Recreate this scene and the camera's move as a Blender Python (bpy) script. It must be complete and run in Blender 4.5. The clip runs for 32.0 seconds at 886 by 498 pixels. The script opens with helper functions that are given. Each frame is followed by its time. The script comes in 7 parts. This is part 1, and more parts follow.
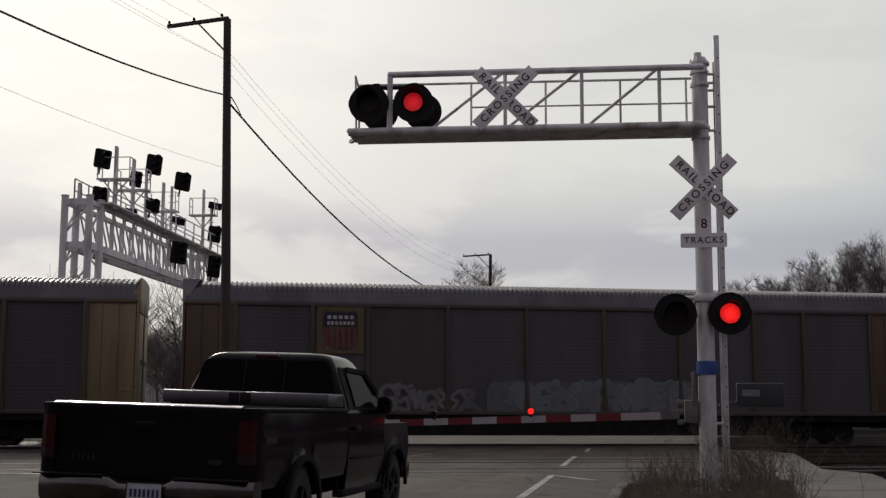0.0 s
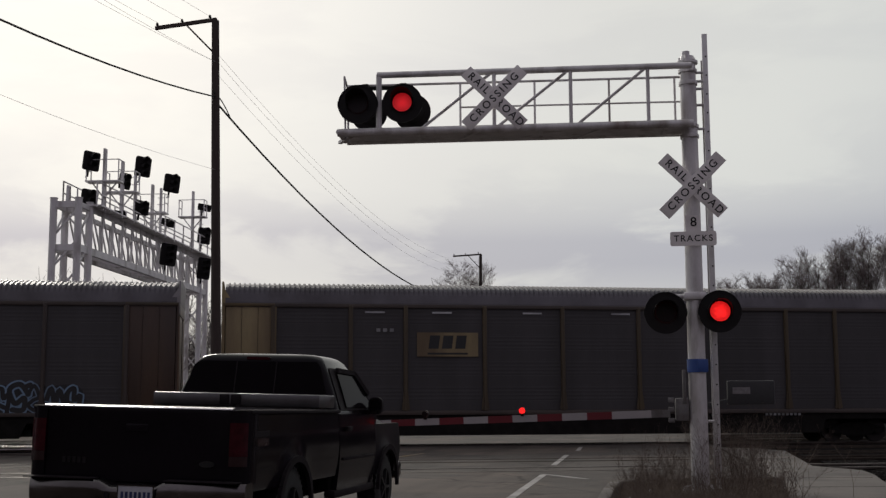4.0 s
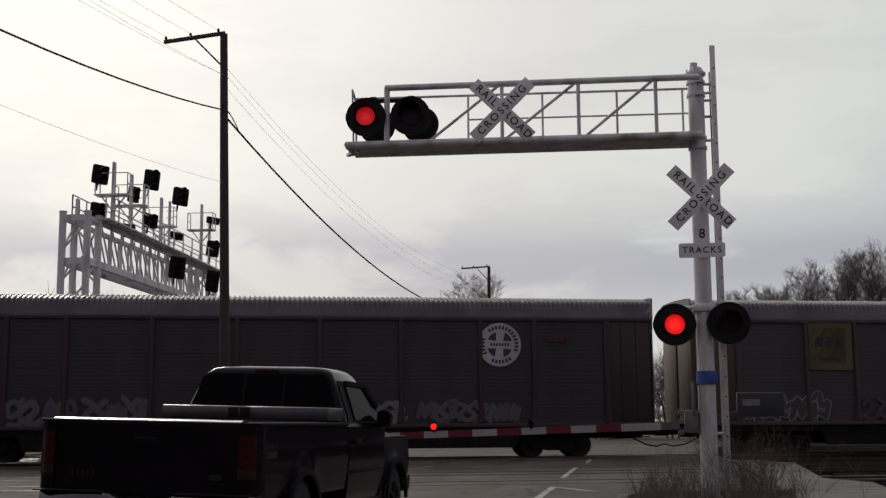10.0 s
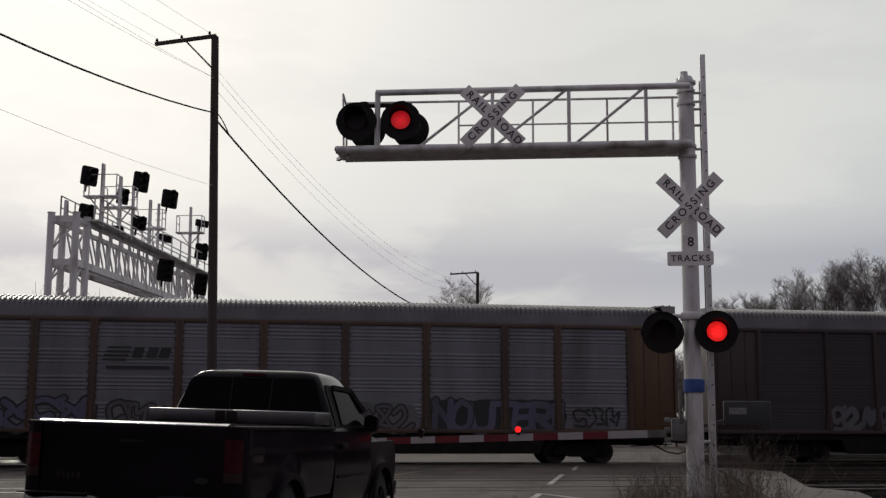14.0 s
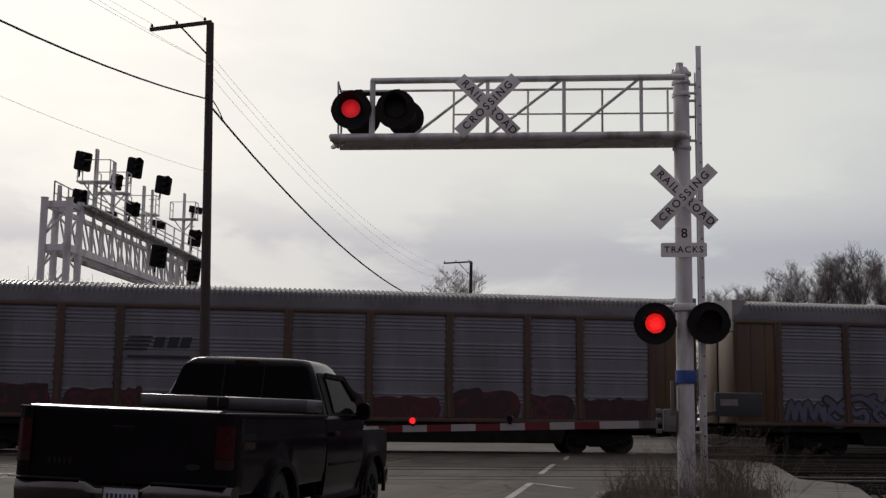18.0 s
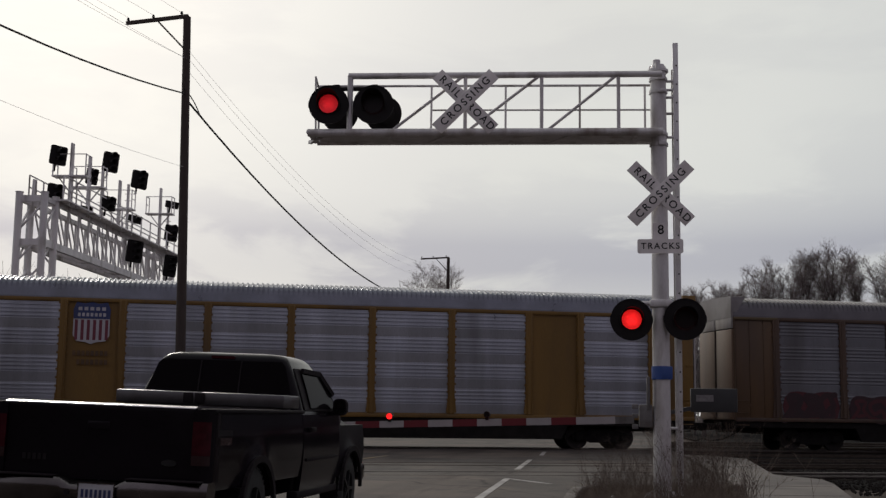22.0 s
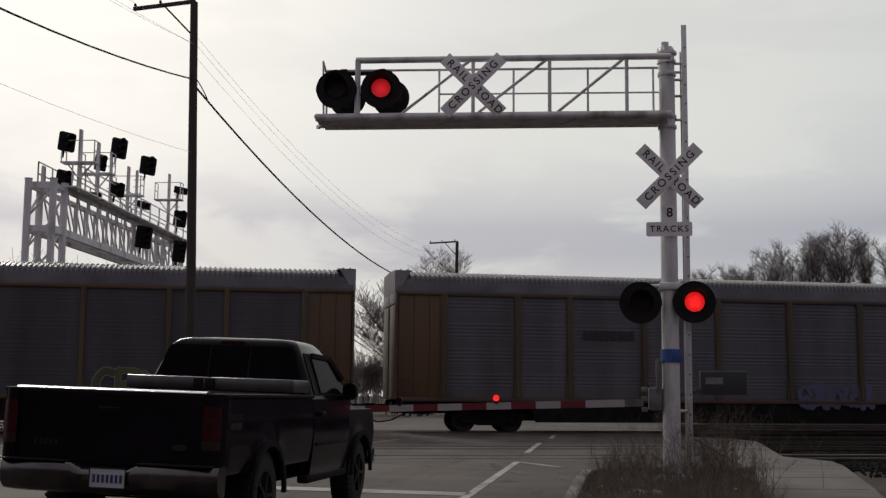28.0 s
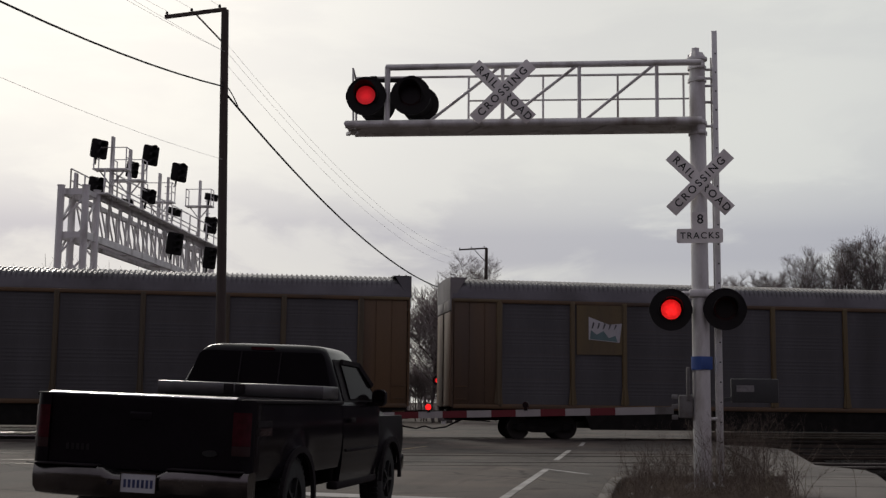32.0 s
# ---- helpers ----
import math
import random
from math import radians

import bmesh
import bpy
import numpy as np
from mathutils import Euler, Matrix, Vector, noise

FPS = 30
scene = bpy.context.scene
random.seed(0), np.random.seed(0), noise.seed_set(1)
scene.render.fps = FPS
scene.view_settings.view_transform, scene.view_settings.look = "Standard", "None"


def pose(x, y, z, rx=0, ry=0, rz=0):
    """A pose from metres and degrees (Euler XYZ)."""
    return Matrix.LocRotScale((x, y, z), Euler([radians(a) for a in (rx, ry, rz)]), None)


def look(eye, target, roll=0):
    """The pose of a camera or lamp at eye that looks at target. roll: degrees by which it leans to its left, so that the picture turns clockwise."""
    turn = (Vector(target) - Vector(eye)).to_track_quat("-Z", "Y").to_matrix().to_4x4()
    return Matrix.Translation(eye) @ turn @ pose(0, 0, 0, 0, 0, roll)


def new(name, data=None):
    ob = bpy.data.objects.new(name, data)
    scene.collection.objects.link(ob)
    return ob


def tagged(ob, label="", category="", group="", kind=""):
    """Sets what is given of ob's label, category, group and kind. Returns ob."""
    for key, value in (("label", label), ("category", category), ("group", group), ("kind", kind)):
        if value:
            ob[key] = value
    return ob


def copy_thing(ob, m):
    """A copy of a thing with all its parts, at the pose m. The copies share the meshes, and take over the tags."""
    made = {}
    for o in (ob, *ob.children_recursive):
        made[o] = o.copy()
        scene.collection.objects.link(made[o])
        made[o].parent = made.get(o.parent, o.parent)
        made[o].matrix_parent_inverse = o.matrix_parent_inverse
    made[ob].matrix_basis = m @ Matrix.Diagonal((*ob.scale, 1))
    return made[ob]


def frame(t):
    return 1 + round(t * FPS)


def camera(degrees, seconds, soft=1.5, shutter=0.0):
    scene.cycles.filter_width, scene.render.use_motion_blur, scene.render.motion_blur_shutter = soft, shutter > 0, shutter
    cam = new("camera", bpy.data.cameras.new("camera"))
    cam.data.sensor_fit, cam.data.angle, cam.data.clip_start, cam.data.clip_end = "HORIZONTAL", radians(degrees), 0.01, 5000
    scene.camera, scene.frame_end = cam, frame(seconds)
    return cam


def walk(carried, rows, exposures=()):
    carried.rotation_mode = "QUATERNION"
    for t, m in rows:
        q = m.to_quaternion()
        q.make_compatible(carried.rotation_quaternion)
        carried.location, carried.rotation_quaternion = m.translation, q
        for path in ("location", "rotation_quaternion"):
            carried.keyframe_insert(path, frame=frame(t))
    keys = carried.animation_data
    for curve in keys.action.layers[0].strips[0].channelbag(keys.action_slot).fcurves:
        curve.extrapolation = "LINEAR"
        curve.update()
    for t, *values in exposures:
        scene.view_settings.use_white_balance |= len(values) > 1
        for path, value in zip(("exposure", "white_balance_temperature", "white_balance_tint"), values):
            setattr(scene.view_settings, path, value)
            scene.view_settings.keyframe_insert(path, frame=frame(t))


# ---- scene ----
# camera: standing still at eye height in a low car, hand-held
EYE = (0.0, 0.0, 1.3)
cam = camera(40.42, 32.0, soft=1.35)
walk(cam, [
        (0, pose(*EYE, 97.58, -0.21, 10.05)), (0.5, pose(*EYE, 97.55, -0.31, 9.93)), (1, pose(*EYE, 97.45, 0.01, 10.01)),
        (1.5, pose(*EYE, 97.39, 0.07, 10.04)), (2, pose(*EYE, 97.37, 0.07, 9.91)), (2.5, pose(*EYE, 97.34, 0.40, 9.78)),
        (3, pose(*EYE, 97.35, 0.16, 9.64)), (3.5, pose(*EYE, 97.46, 0.19, 9.61)), (5.5, pose(*EYE, 97.82, 0.71, 10.04)),
        (6, pose(*EYE, 97.84, 0.93, 10.14)), (6.5, pose(*EYE, 97.89, 1.13, 10.20)), (7, pose(*EYE, 98.01, 0.93, 10.17)),
        (7.5, pose(*EYE, 98.10, 0.48, 10.23)), (8, pose(*EYE, 98.14, 0.34, 10.33)), (8.5, pose(*EYE, 98.13, 0.66, 10.45)),
        (9, pose(*EYE, 98.18, 0.56, 10.40)), (9.5, pose(*EYE, 98.20, 0.48, 10.29)), (10, pose(*EYE, 98.17, 0.36, 10.05)),
        (10.5, pose(*EYE, 98.13, 0.15, 9.91)), (11, pose(*EYE, 98.11, 0.30, 9.84)), (11.5, pose(*EYE, 98.05, 0.31, 9.73)),
        (12, pose(*EYE, 97.94, 0.28, 9.70)), (12.5, pose(*EYE, 98.02, 0.13, 9.64)), (13, pose(*EYE, 98.20, 0.15, 9.57)),
        (13.5, pose(*EYE, 98.37, 0.25, 9.61)), (14, pose(*EYE, 98.43, -0.20, 9.44)), (14.5, pose(*EYE, 98.28, -0.58, 8.94)),
        (16.5, pose(*EYE, 98.56, -1.14, 8.08)), (17, pose(*EYE, 98.65, -0.67, 8.32)), (17.5, pose(*EYE, 98.41, -0.28, 8.72)),
        (18, pose(*EYE, 97.91, -0.72, 9.06)), (18.5, pose(*EYE, 97.87, -0.80, 9.16)), (19, pose(*EYE, 97.93, -0.75, 9.01)),
        (19.5, pose(*EYE, 97.86, -0.68, 8.87)), (20, pose(*EYE, 97.98, -0.91, 8.67)), (20.5, pose(*EYE, 97.91, -0.79, 8.23)),
        (21, pose(*EYE, 97.88, -0.97, 8.00)), (21.5, pose(*EYE, 97.82, -0.90, 7.91)), (22, pose(*EYE, 97.72, -0.73, 7.97)),
        (22.5, pose(*EYE, 97.58, -1.05, 8.03)), (23, pose(*EYE, 97.41, -0.89, 8.16)), (23.5, pose(*EYE, 97.30, -0.89, 8.16)),
        (24, pose(*EYE, 97.16, -0.71, 8.30)), (24.5, pose(*EYE, 97.05, -1.01, 8.44)), (25, pose(*EYE, 97.00, -1.39, 8.49)),
        (25.5, pose(*EYE, 96.94, -1.04, 8.67)), (27.5, pose(*EYE, 96.96, -0.50, 8.50)), (28, pose(*EYE, 96.96, -0.46, 8.42)),
        (28.5, pose(*EYE, 96.94, -0.57, 8.43)), (29, pose(*EYE, 96.89, -0.56, 8.64)), (29.5, pose(*EYE, 96.94, -0.99, 8.91)),
        (30, pose(*EYE, 97.01, -1.11, 9.34)), (30.5, pose(*EYE, 97.05, -0.99, 9.60)), (31, pose(*EYE, 97.07, -0.61, 9.74)),
        (31.5, pose(*EYE, 97.18, -0.43, 9.82)), (32, pose(*EYE, 97.26, -0.68, 9.80))])

# thin bright overcast, the sun veiled ahead and to the left
SUN_AZ, SUN_EL = radians(-31), radians(27)
SUN_DIR = Vector((math.sin(SUN_AZ) * math.cos(SUN_EL), math.cos(SUN_AZ) * math.cos(SUN_EL), math.sin(SUN_EL)))


def link(tree, a, b):
    tree.links.new(a, b)


def build_world():
    w = bpy.data.worlds.new("overcast_sky")
    w.use_nodes = True
    nt = w.node_tree
    nt.nodes.clear()
    N = nt.nodes.new
    out, mix, bsky, bcl = N("ShaderNodeOutputWorld"), N("ShaderNodeMixShader"), N("ShaderNodeBackground"), N("ShaderNodeBackground")
    sky = N("ShaderNodeTexSky")
    sky.sky_type, sky.sun_disc = "NISHITA", False
    sky.sun_elevation, sky.sun_rotation = SUN_EL, SUN_AZ
    sky.air_density, sky.dust_density = 1.0, 2.0
    bsky.inputs["Strength"].default_value = 0.08
    link(nt, sky.outputs[0], bsky.inputs["Color"])
    tc = N("ShaderNodeTexCoord")
    # glow round the veiled sun
    dot = N("ShaderNodeVectorMath")
    dot.operation = "DOT_PRODUCT"
    dot.inputs[1].default_value = SUN_DIR
    link(nt, tc.outputs["Generated"], dot.inputs[0])
    ramp = N("ShaderNodeValToRGB")
    ramp.color_ramp.interpolation = "B_SPLINE"
    e = ramp.color_ramp.elements
    e[0].position, e[0].color = 0.0, (0.272, 0.24, 0.29, 1)
    e[1].position, e[1].color = 1.0, (1.12, 1.07, 0.97, 1)
    for p, c in ((0.46, (0.325, 0.3, 0.33, 1)), (0.703, (0.41, 0.415, 0.42, 1)), (0.828, (0.62, 0.635, 0.62, 1)), (0.87, (0.705, 0.712, 0.68, 1)), (0.9045, (0.757, 0.762, 0.717, 1)), (0.937, (0.768, 0.764, 0.715, 1)), (0.957, (0.785, 0.773, 0.738, 1)), (0.9755, (0.91, 0.89, 0.83, 1)), (0.9916, (1.02, 0.99, 0.92, 1))):
        x = e.new(p)
        x.color = c
    half = N("ShaderNodeMath")
    half.operation = "MULTIPLY_ADD"
    half.inputs[1].default_value = half.inputs[2].default_value = 0.5
    link(nt, dot.outputs["Value"], half.inputs[0])
    link(nt, half.outputs[0], ramp.inputs[0])
    # soft streaks of cloud, drawn out level, thickest in a band above the horizon
    sep = N("ShaderNodeSeparateXYZ")
    link(nt, tc.outputs["Generated"], sep.inputs[0])
    stretch = N("ShaderNodeMapping")
    stretch.inputs["Scale"].default_value = (3.4, 3.4, 11.0)
    stretch.inputs["Location"].default_value = (4.3, 0.4, 0.9)
    link(nt, tc.outputs["Generated"], stretch.inputs["Vector"])
    noi = N("ShaderNodeTexNoise")
    noi.inputs["Scale"].default_value, noi.inputs["Detail"].default_value, noi.inputs["Roughness"].default_value = 1.5, 7.0, 0.56
    noi.inputs["Distortion"].default_value = 0.35
    link(nt, stretch.outputs[0], noi.inputs["Vector"])
    shade = N("ShaderNodeMapRange")
    shade.interpolation_type = "SMOOTHSTEP"
    shade.inputs["From Min"].default_value, shade.inputs["From Max"].default_value = 0.4, 0.57
    shade.inputs["To Min"].default_value = 0.4
    link(nt, noi.outputs["Fac"], shade.inputs["Value"])
    bank = N("ShaderNodeValToRGB")
    be = bank.color_ramp.elements
    be[0].position, be[0].color = 0.0, (0.35, 0.35, 0.35, 1)
    be[1].position, be[1].color = 1.0, (0.2, 0.2, 0.2, 1)
    for p, c in ((0.07, 0.35), (0.095, 0.75), (0.118, 1.0), (0.138, 0.95), (0.155, 0.65), (0.18, 0.35), (0.22, 0.2), (0.3, 0.22)):
        x = be.new(p)
        x.color = (c, c, c, 1)
    link(nt, sep.outputs[2], bank.inputs[0])
    amount = N("ShaderNodeMath")
    amount.operation = "MULTIPLY"
    link(nt, shade.outputs[0], amount.inputs[0])
    link(nt, bank.outputs[0], amount.inputs[1])
    tint = N("ShaderNodeMix")
    tint.data_type = "RGBA"
    tint.inputs["A"].default_value = (1.0, 1.0, 1.0, 1)
    tint.inputs["B"].default_value = (0.6, 0.6, 0.7, 1)
    link(nt, amount.outputs[0], tint.inputs["Factor"])
    mul = N("ShaderNodeMix")
    mul.data_type, mul.blend_type = "RGBA", "MULTIPLY"
    mul.inputs["Factor"].default_value = 1.0
    link(nt, ramp.outputs[0], mul.inputs["A"])
    link(nt, tint.outputs["Result"], mul.inputs["B"])
    link(nt, mul.outputs["Result"], bcl.inputs["Color"])
    bcl.inputs["Strength"].default_value = 1.0
    mix.inputs[0].default_value = 0.94
    link(nt, bsky.outputs[0], mix.inputs[1])
    link(nt, bcl.outputs[0], mix.inputs[2])
    link(nt, mix.outputs[0], out.inputs["Surface"])
    scene.world = w


build_world()
sun = new("sun", bpy.data.lights.new("sun", "SUN"))
sun.data.energy, sun.data.angle, sun.data.color = 0.9, radians(12), (1.0, 0.94, 0.84)
sun.matrix_world = look(SUN_DIR * 100, (0, 0, 0))
scene.view_settings.exposure = 0.0

# ---- tools ----
def mat(name, color, rough=0.6, metal=0.0, vary=0.25, scale=3.0, bump=0.15, fine=40.0, dirt=None, dirt_amount=0.4, coat=0.0, streak=1.0, emit=0.0, spec=0.5, ior=1.5):
    """A surface with stains at one scale and grain at another; dirt: a second colour in worn patches; streak > 1 draws the stains out upwards."""
    m = bpy.data.materials.new(name)
    m.use_nodes = True
    nt = m.node_tree
    b = nt.nodes["Principled BSDF"]
    N = nt.nodes.new
    tc = N("ShaderNodeTexCoord")
    mp = N("ShaderNodeMapping")
    mp.inputs["Scale"].default_value = (1, 1, 1 / streak)
    info = N("ShaderNodeObjectInfo")
    add = N("ShaderNodeVectorMath")
    add.operation = "MULTIPLY_ADD"
    add.inputs[1].default_value = (1, 1, 1)
    off = N("ShaderNodeMath")
    off.operation = "MULTIPLY"
    off.inputs[1].default_value = 37.0
    link(nt, info.outputs["Random"], off.inputs[0])
    link(nt, tc.outputs["Object"], add.inputs[0])
    link(nt, off.outputs[0], add.inputs[2])
    link(nt, add.outputs[0], mp.inputs["Vector"])
    big, small = N("ShaderNodeTexNoise"), N("ShaderNodeTexNoise")
    big.inputs["Scale"].default_value, big.inputs["Detail"].default_value = scale, 5
    small.inputs["Scale"].default_value, small.inputs["Detail"].default_value = fine, 3
    link(nt, mp.outputs[0], big.inputs["Vector"])
    link(nt, mp.outputs[0], small.inputs["Vector"])
    c = Vector(color)
    mixa = N("ShaderNodeMix")
    mixa.data_type = "RGBA"
    mixa.inputs["A"].default_value = (*(c * (1 - vary)), 1)
    mixa.inputs["B"].default_value = (*[min(1, v) for v in c * (1 + vary)], 1)
    blend = N("ShaderNodeMath")
    blend.operation = "MULTIPLY_ADD"
    blend.inputs[1].default_value = 0.3
    link(nt, small.outputs["Fac"], blend.inputs[0])
    sub = N("ShaderNodeMath")
    sub.operation = "MULTIPLY"
    sub.inputs[1].default_value = 0.7
    link(nt, big.outputs["Fac"], sub.inputs[0])
    link(nt, sub.outputs[0], blend.inputs[2])
    st = N("ShaderNodeMapRange")
    st.inputs["From Min"].default_value, st.inputs["From Max"].default_value = 0.32, 0.68
    link(nt, blend.outputs[0], st.inputs["Value"])
    link(nt, st.outputs[0], mixa.inputs["Factor"])
    last = mixa.outputs["Result"]
    if dirt:
        dn = N("ShaderNodeTexNoise")
        dn.inputs["Scale"].default_value, dn.inputs["Detail"].default_value = scale * 0.6, 8
        link(nt, mp.outputs[0], dn.inputs["Vector"])
        dr = N("ShaderNodeMapRange")
        dr.inputs["From Min"].default_value, dr.inputs["From Max"].default_value = 0.62 - dirt_amount * 0.3, 0.72
        link(nt, dn.outputs["Fac"], dr.inputs["Value"])
        mixd = N("ShaderNodeMix")
        mixd.data_type = "RGBA"
        link(nt, dr.outputs[0], mixd.inputs["Factor"])
        link(nt, last, mixd.inputs["A"])
        mixd.inputs["B"].default_value = (*dirt, 1)
        last = mixd.outputs["Result"]
    link(nt, last, b.inputs["Base Color"])
    rr = N("ShaderNodeMapRange")
    rr.inputs["To Min"].default_value, rr.inputs["To Max"].default_value = max(0.03, rough - 0.12), min(1, rough + 0.12)
    link(nt, big.outputs["Fac"], rr.inputs["Value"])
    link(nt, rr.outputs[0], b.inputs["Roughness"])
    b.inputs["Metallic"].default_value = metal
    b.inputs["Specular IOR Level"].default_value, b.inputs["IOR"].default_value = spec, ior
    b.inputs["Coat Weight"].default_value = coat
    b.inputs["Coat Roughness"].default_value = 0.08
    if bump:
        bp = N("ShaderNodeBump")
        bp.inputs["Strength"].default_value, bp.inputs["Distance"].default_value = bump, 0.01
        link(nt, small.outputs["Fac"], bp.inputs["Height"])
        link(nt, bp.outputs[0], b.inputs["Normal"])
    if emit:
        b.inputs["Emission Color"].default_value = (*color, 1)
        b.inputs["Emission Strength"].default_value = emit
    return m


def BM():
    return bmesh.new()


def box(bm, c, s, rot=None, mi=0, bevel=0.0):
    """A block at centre c of size s; rot: a 3x3 or Euler turn in degrees."""
    r = bmesh.ops.create_cube(bm, size=1)
    vs = r["verts"]
    m = Matrix.Translation(c)
    if rot is not None:
        m = m @ (pose(0, 0, 0, *rot) if len(rot) == 3 and not isinstance(rot, Matrix) else rot.to_4x4())
    m = m @ Matrix.Diagonal((*s, 1))
    bmesh.ops.transform(bm, matrix=m, verts=vs)
    fs = {f for v in vs for f in v.link_faces}
    for f in fs:
        f.material_index = mi
    if bevel:
        es = list({e for v in vs for e in v.link_edges})
        bmesh.ops.bevel(bm, geom=es, offset=bevel, segments=2, affect="EDGES", profile=0.5, clamp_overlap=True)
    return vs


def rod(bm, a, b, r, r2=None, n=10, mi=0, caps=True):
    """A round bar from a to b."""
    a, b = Vector(a), Vector(b)
    d = b - a
    res = bmesh.ops.create_cone(bm, cap_ends=caps, segments=n, radius1=r, radius2=r if r2 is None else r2, depth=d.length)
    m = Matrix.Translation((a + b) / 2) @ d.to_track_quat("Z", "Y").to_matrix().to_4x4()
    bmesh.ops.transform(bm, matrix=m, verts=res["verts"])
    for v in res["verts"]:
        for f in v.link_faces:
            f.material_index = mi
            f.smooth = len(f.verts) == 4
    return res["verts"]


def beam(bm, a, b, w, h, mi=0):
    """A square bar from a to b, w wide and h high."""
    a, b = Vector(a), Vector(b)
    d = b - a
    x = d.normalized()
    up = Vector((0, 0, 1)) if abs(x.z) < 0.99 else Vector((0, 1, 0))
    y = up.cross(x).normalized()
    z = x.cross(y)
    m = Matrix.Translation((a + b) / 2) @ Matrix((x, y, z)).transposed().to_4x4() @ Matrix.Diagonal((d.length, w, h, 1))
    r = bmesh.ops.create_cube(bm, size=1)
    bmesh.ops.transform(bm, matrix=m, verts=r["verts"])
    for v in r["verts"]:
        for f in v.link_faces:
            f.material_index = mi


def prism(bm, outline, axis, lo, hi, mi=0):
    """An outline (list of 2D points) pushed along axis 'x', 'y' or 'z' from lo to hi."""
    def place(p, k):
        if axis == "x":
            return (k, p[0], p[1])
        if axis == "y":
            return (p[0], k, p[1])
        return (p[0], p[1], k)
    A = [bm.verts.new(place(p, lo)) for p in outline]
    B = [bm.verts.new(place(p, hi)) for p in outline]
    n = len(A)
    fs = [bm.faces.new(A), bm.faces.new(B[::-1])]
    fs += [bm.faces.new((A[i], B[i], B[(i + 1) % n], A[(i + 1) % n])[::-1]) for i in range(n)]
    for f in fs:
        f.material_index = mi
    bmesh.ops.recalc_face_normals(bm, faces=fs)
    return fs


def mesh_of(bm, name, mats):
    me = bpy.data.meshes.new(name)
    bm.to_mesh(me)
    bm.free()
    me.set_sharp_from_angle(angle=radians(38))
    for m in mats if isinstance(mats, (list, tuple)) else [mats]:
        me.materials.append(m)
    return me


def part(name, bm, material, parent=None, label="", at=None):
    """One mesh object under a thing or a part."""
    me = bm if isinstance(bm, bpy.types.Mesh) else mesh_of(bm, name, material)
    ob = new(name, me)
    if parent:
        ob.parent = parent
    if at is not None:
        ob.matrix_basis = at
    if label:
        tagged(ob, label)
    return ob


def thing(name, at, label, category, group="", kind=""):
    ob = new(name)
    ob.empty_display_size = 0.2
    ob.matrix_basis = at
    return tagged(ob, label, category, group, kind)


def words(name, text, size, material, parent, at, label="", spacing=1.0, depth=0.002):
    """Raised lettering as a mesh, in the built-in typeface, centred."""
    cu = bpy.data.curves.new(name, "FONT")
    cu.body, cu.size, cu.extrude, cu.space_character = text, size, depth, spacing
    cu.align_x, cu.align_y = "CENTER", "CENTER"
    cu.offset = size * 0.012
    tmp = bpy.data.objects.new(name, cu)
    me = bpy.data.meshes.new_from_object(tmp)
    bpy.data.objects.remove(tmp)
    me.materials.clear()
    me.materials.append(material)
    ob = new(name, me)
    ob.parent, ob.matrix_basis = parent, at
    if label:
        tagged(ob, label)
    return ob


def curve_mesh(points, r, n=5):
    """A wire through points, as a thin tube."""
    bm = bmesh.new()
    for a, b in zip(points, points[1:]):
        rod(bm, a, b, r, n=n, caps=False)
    return bm

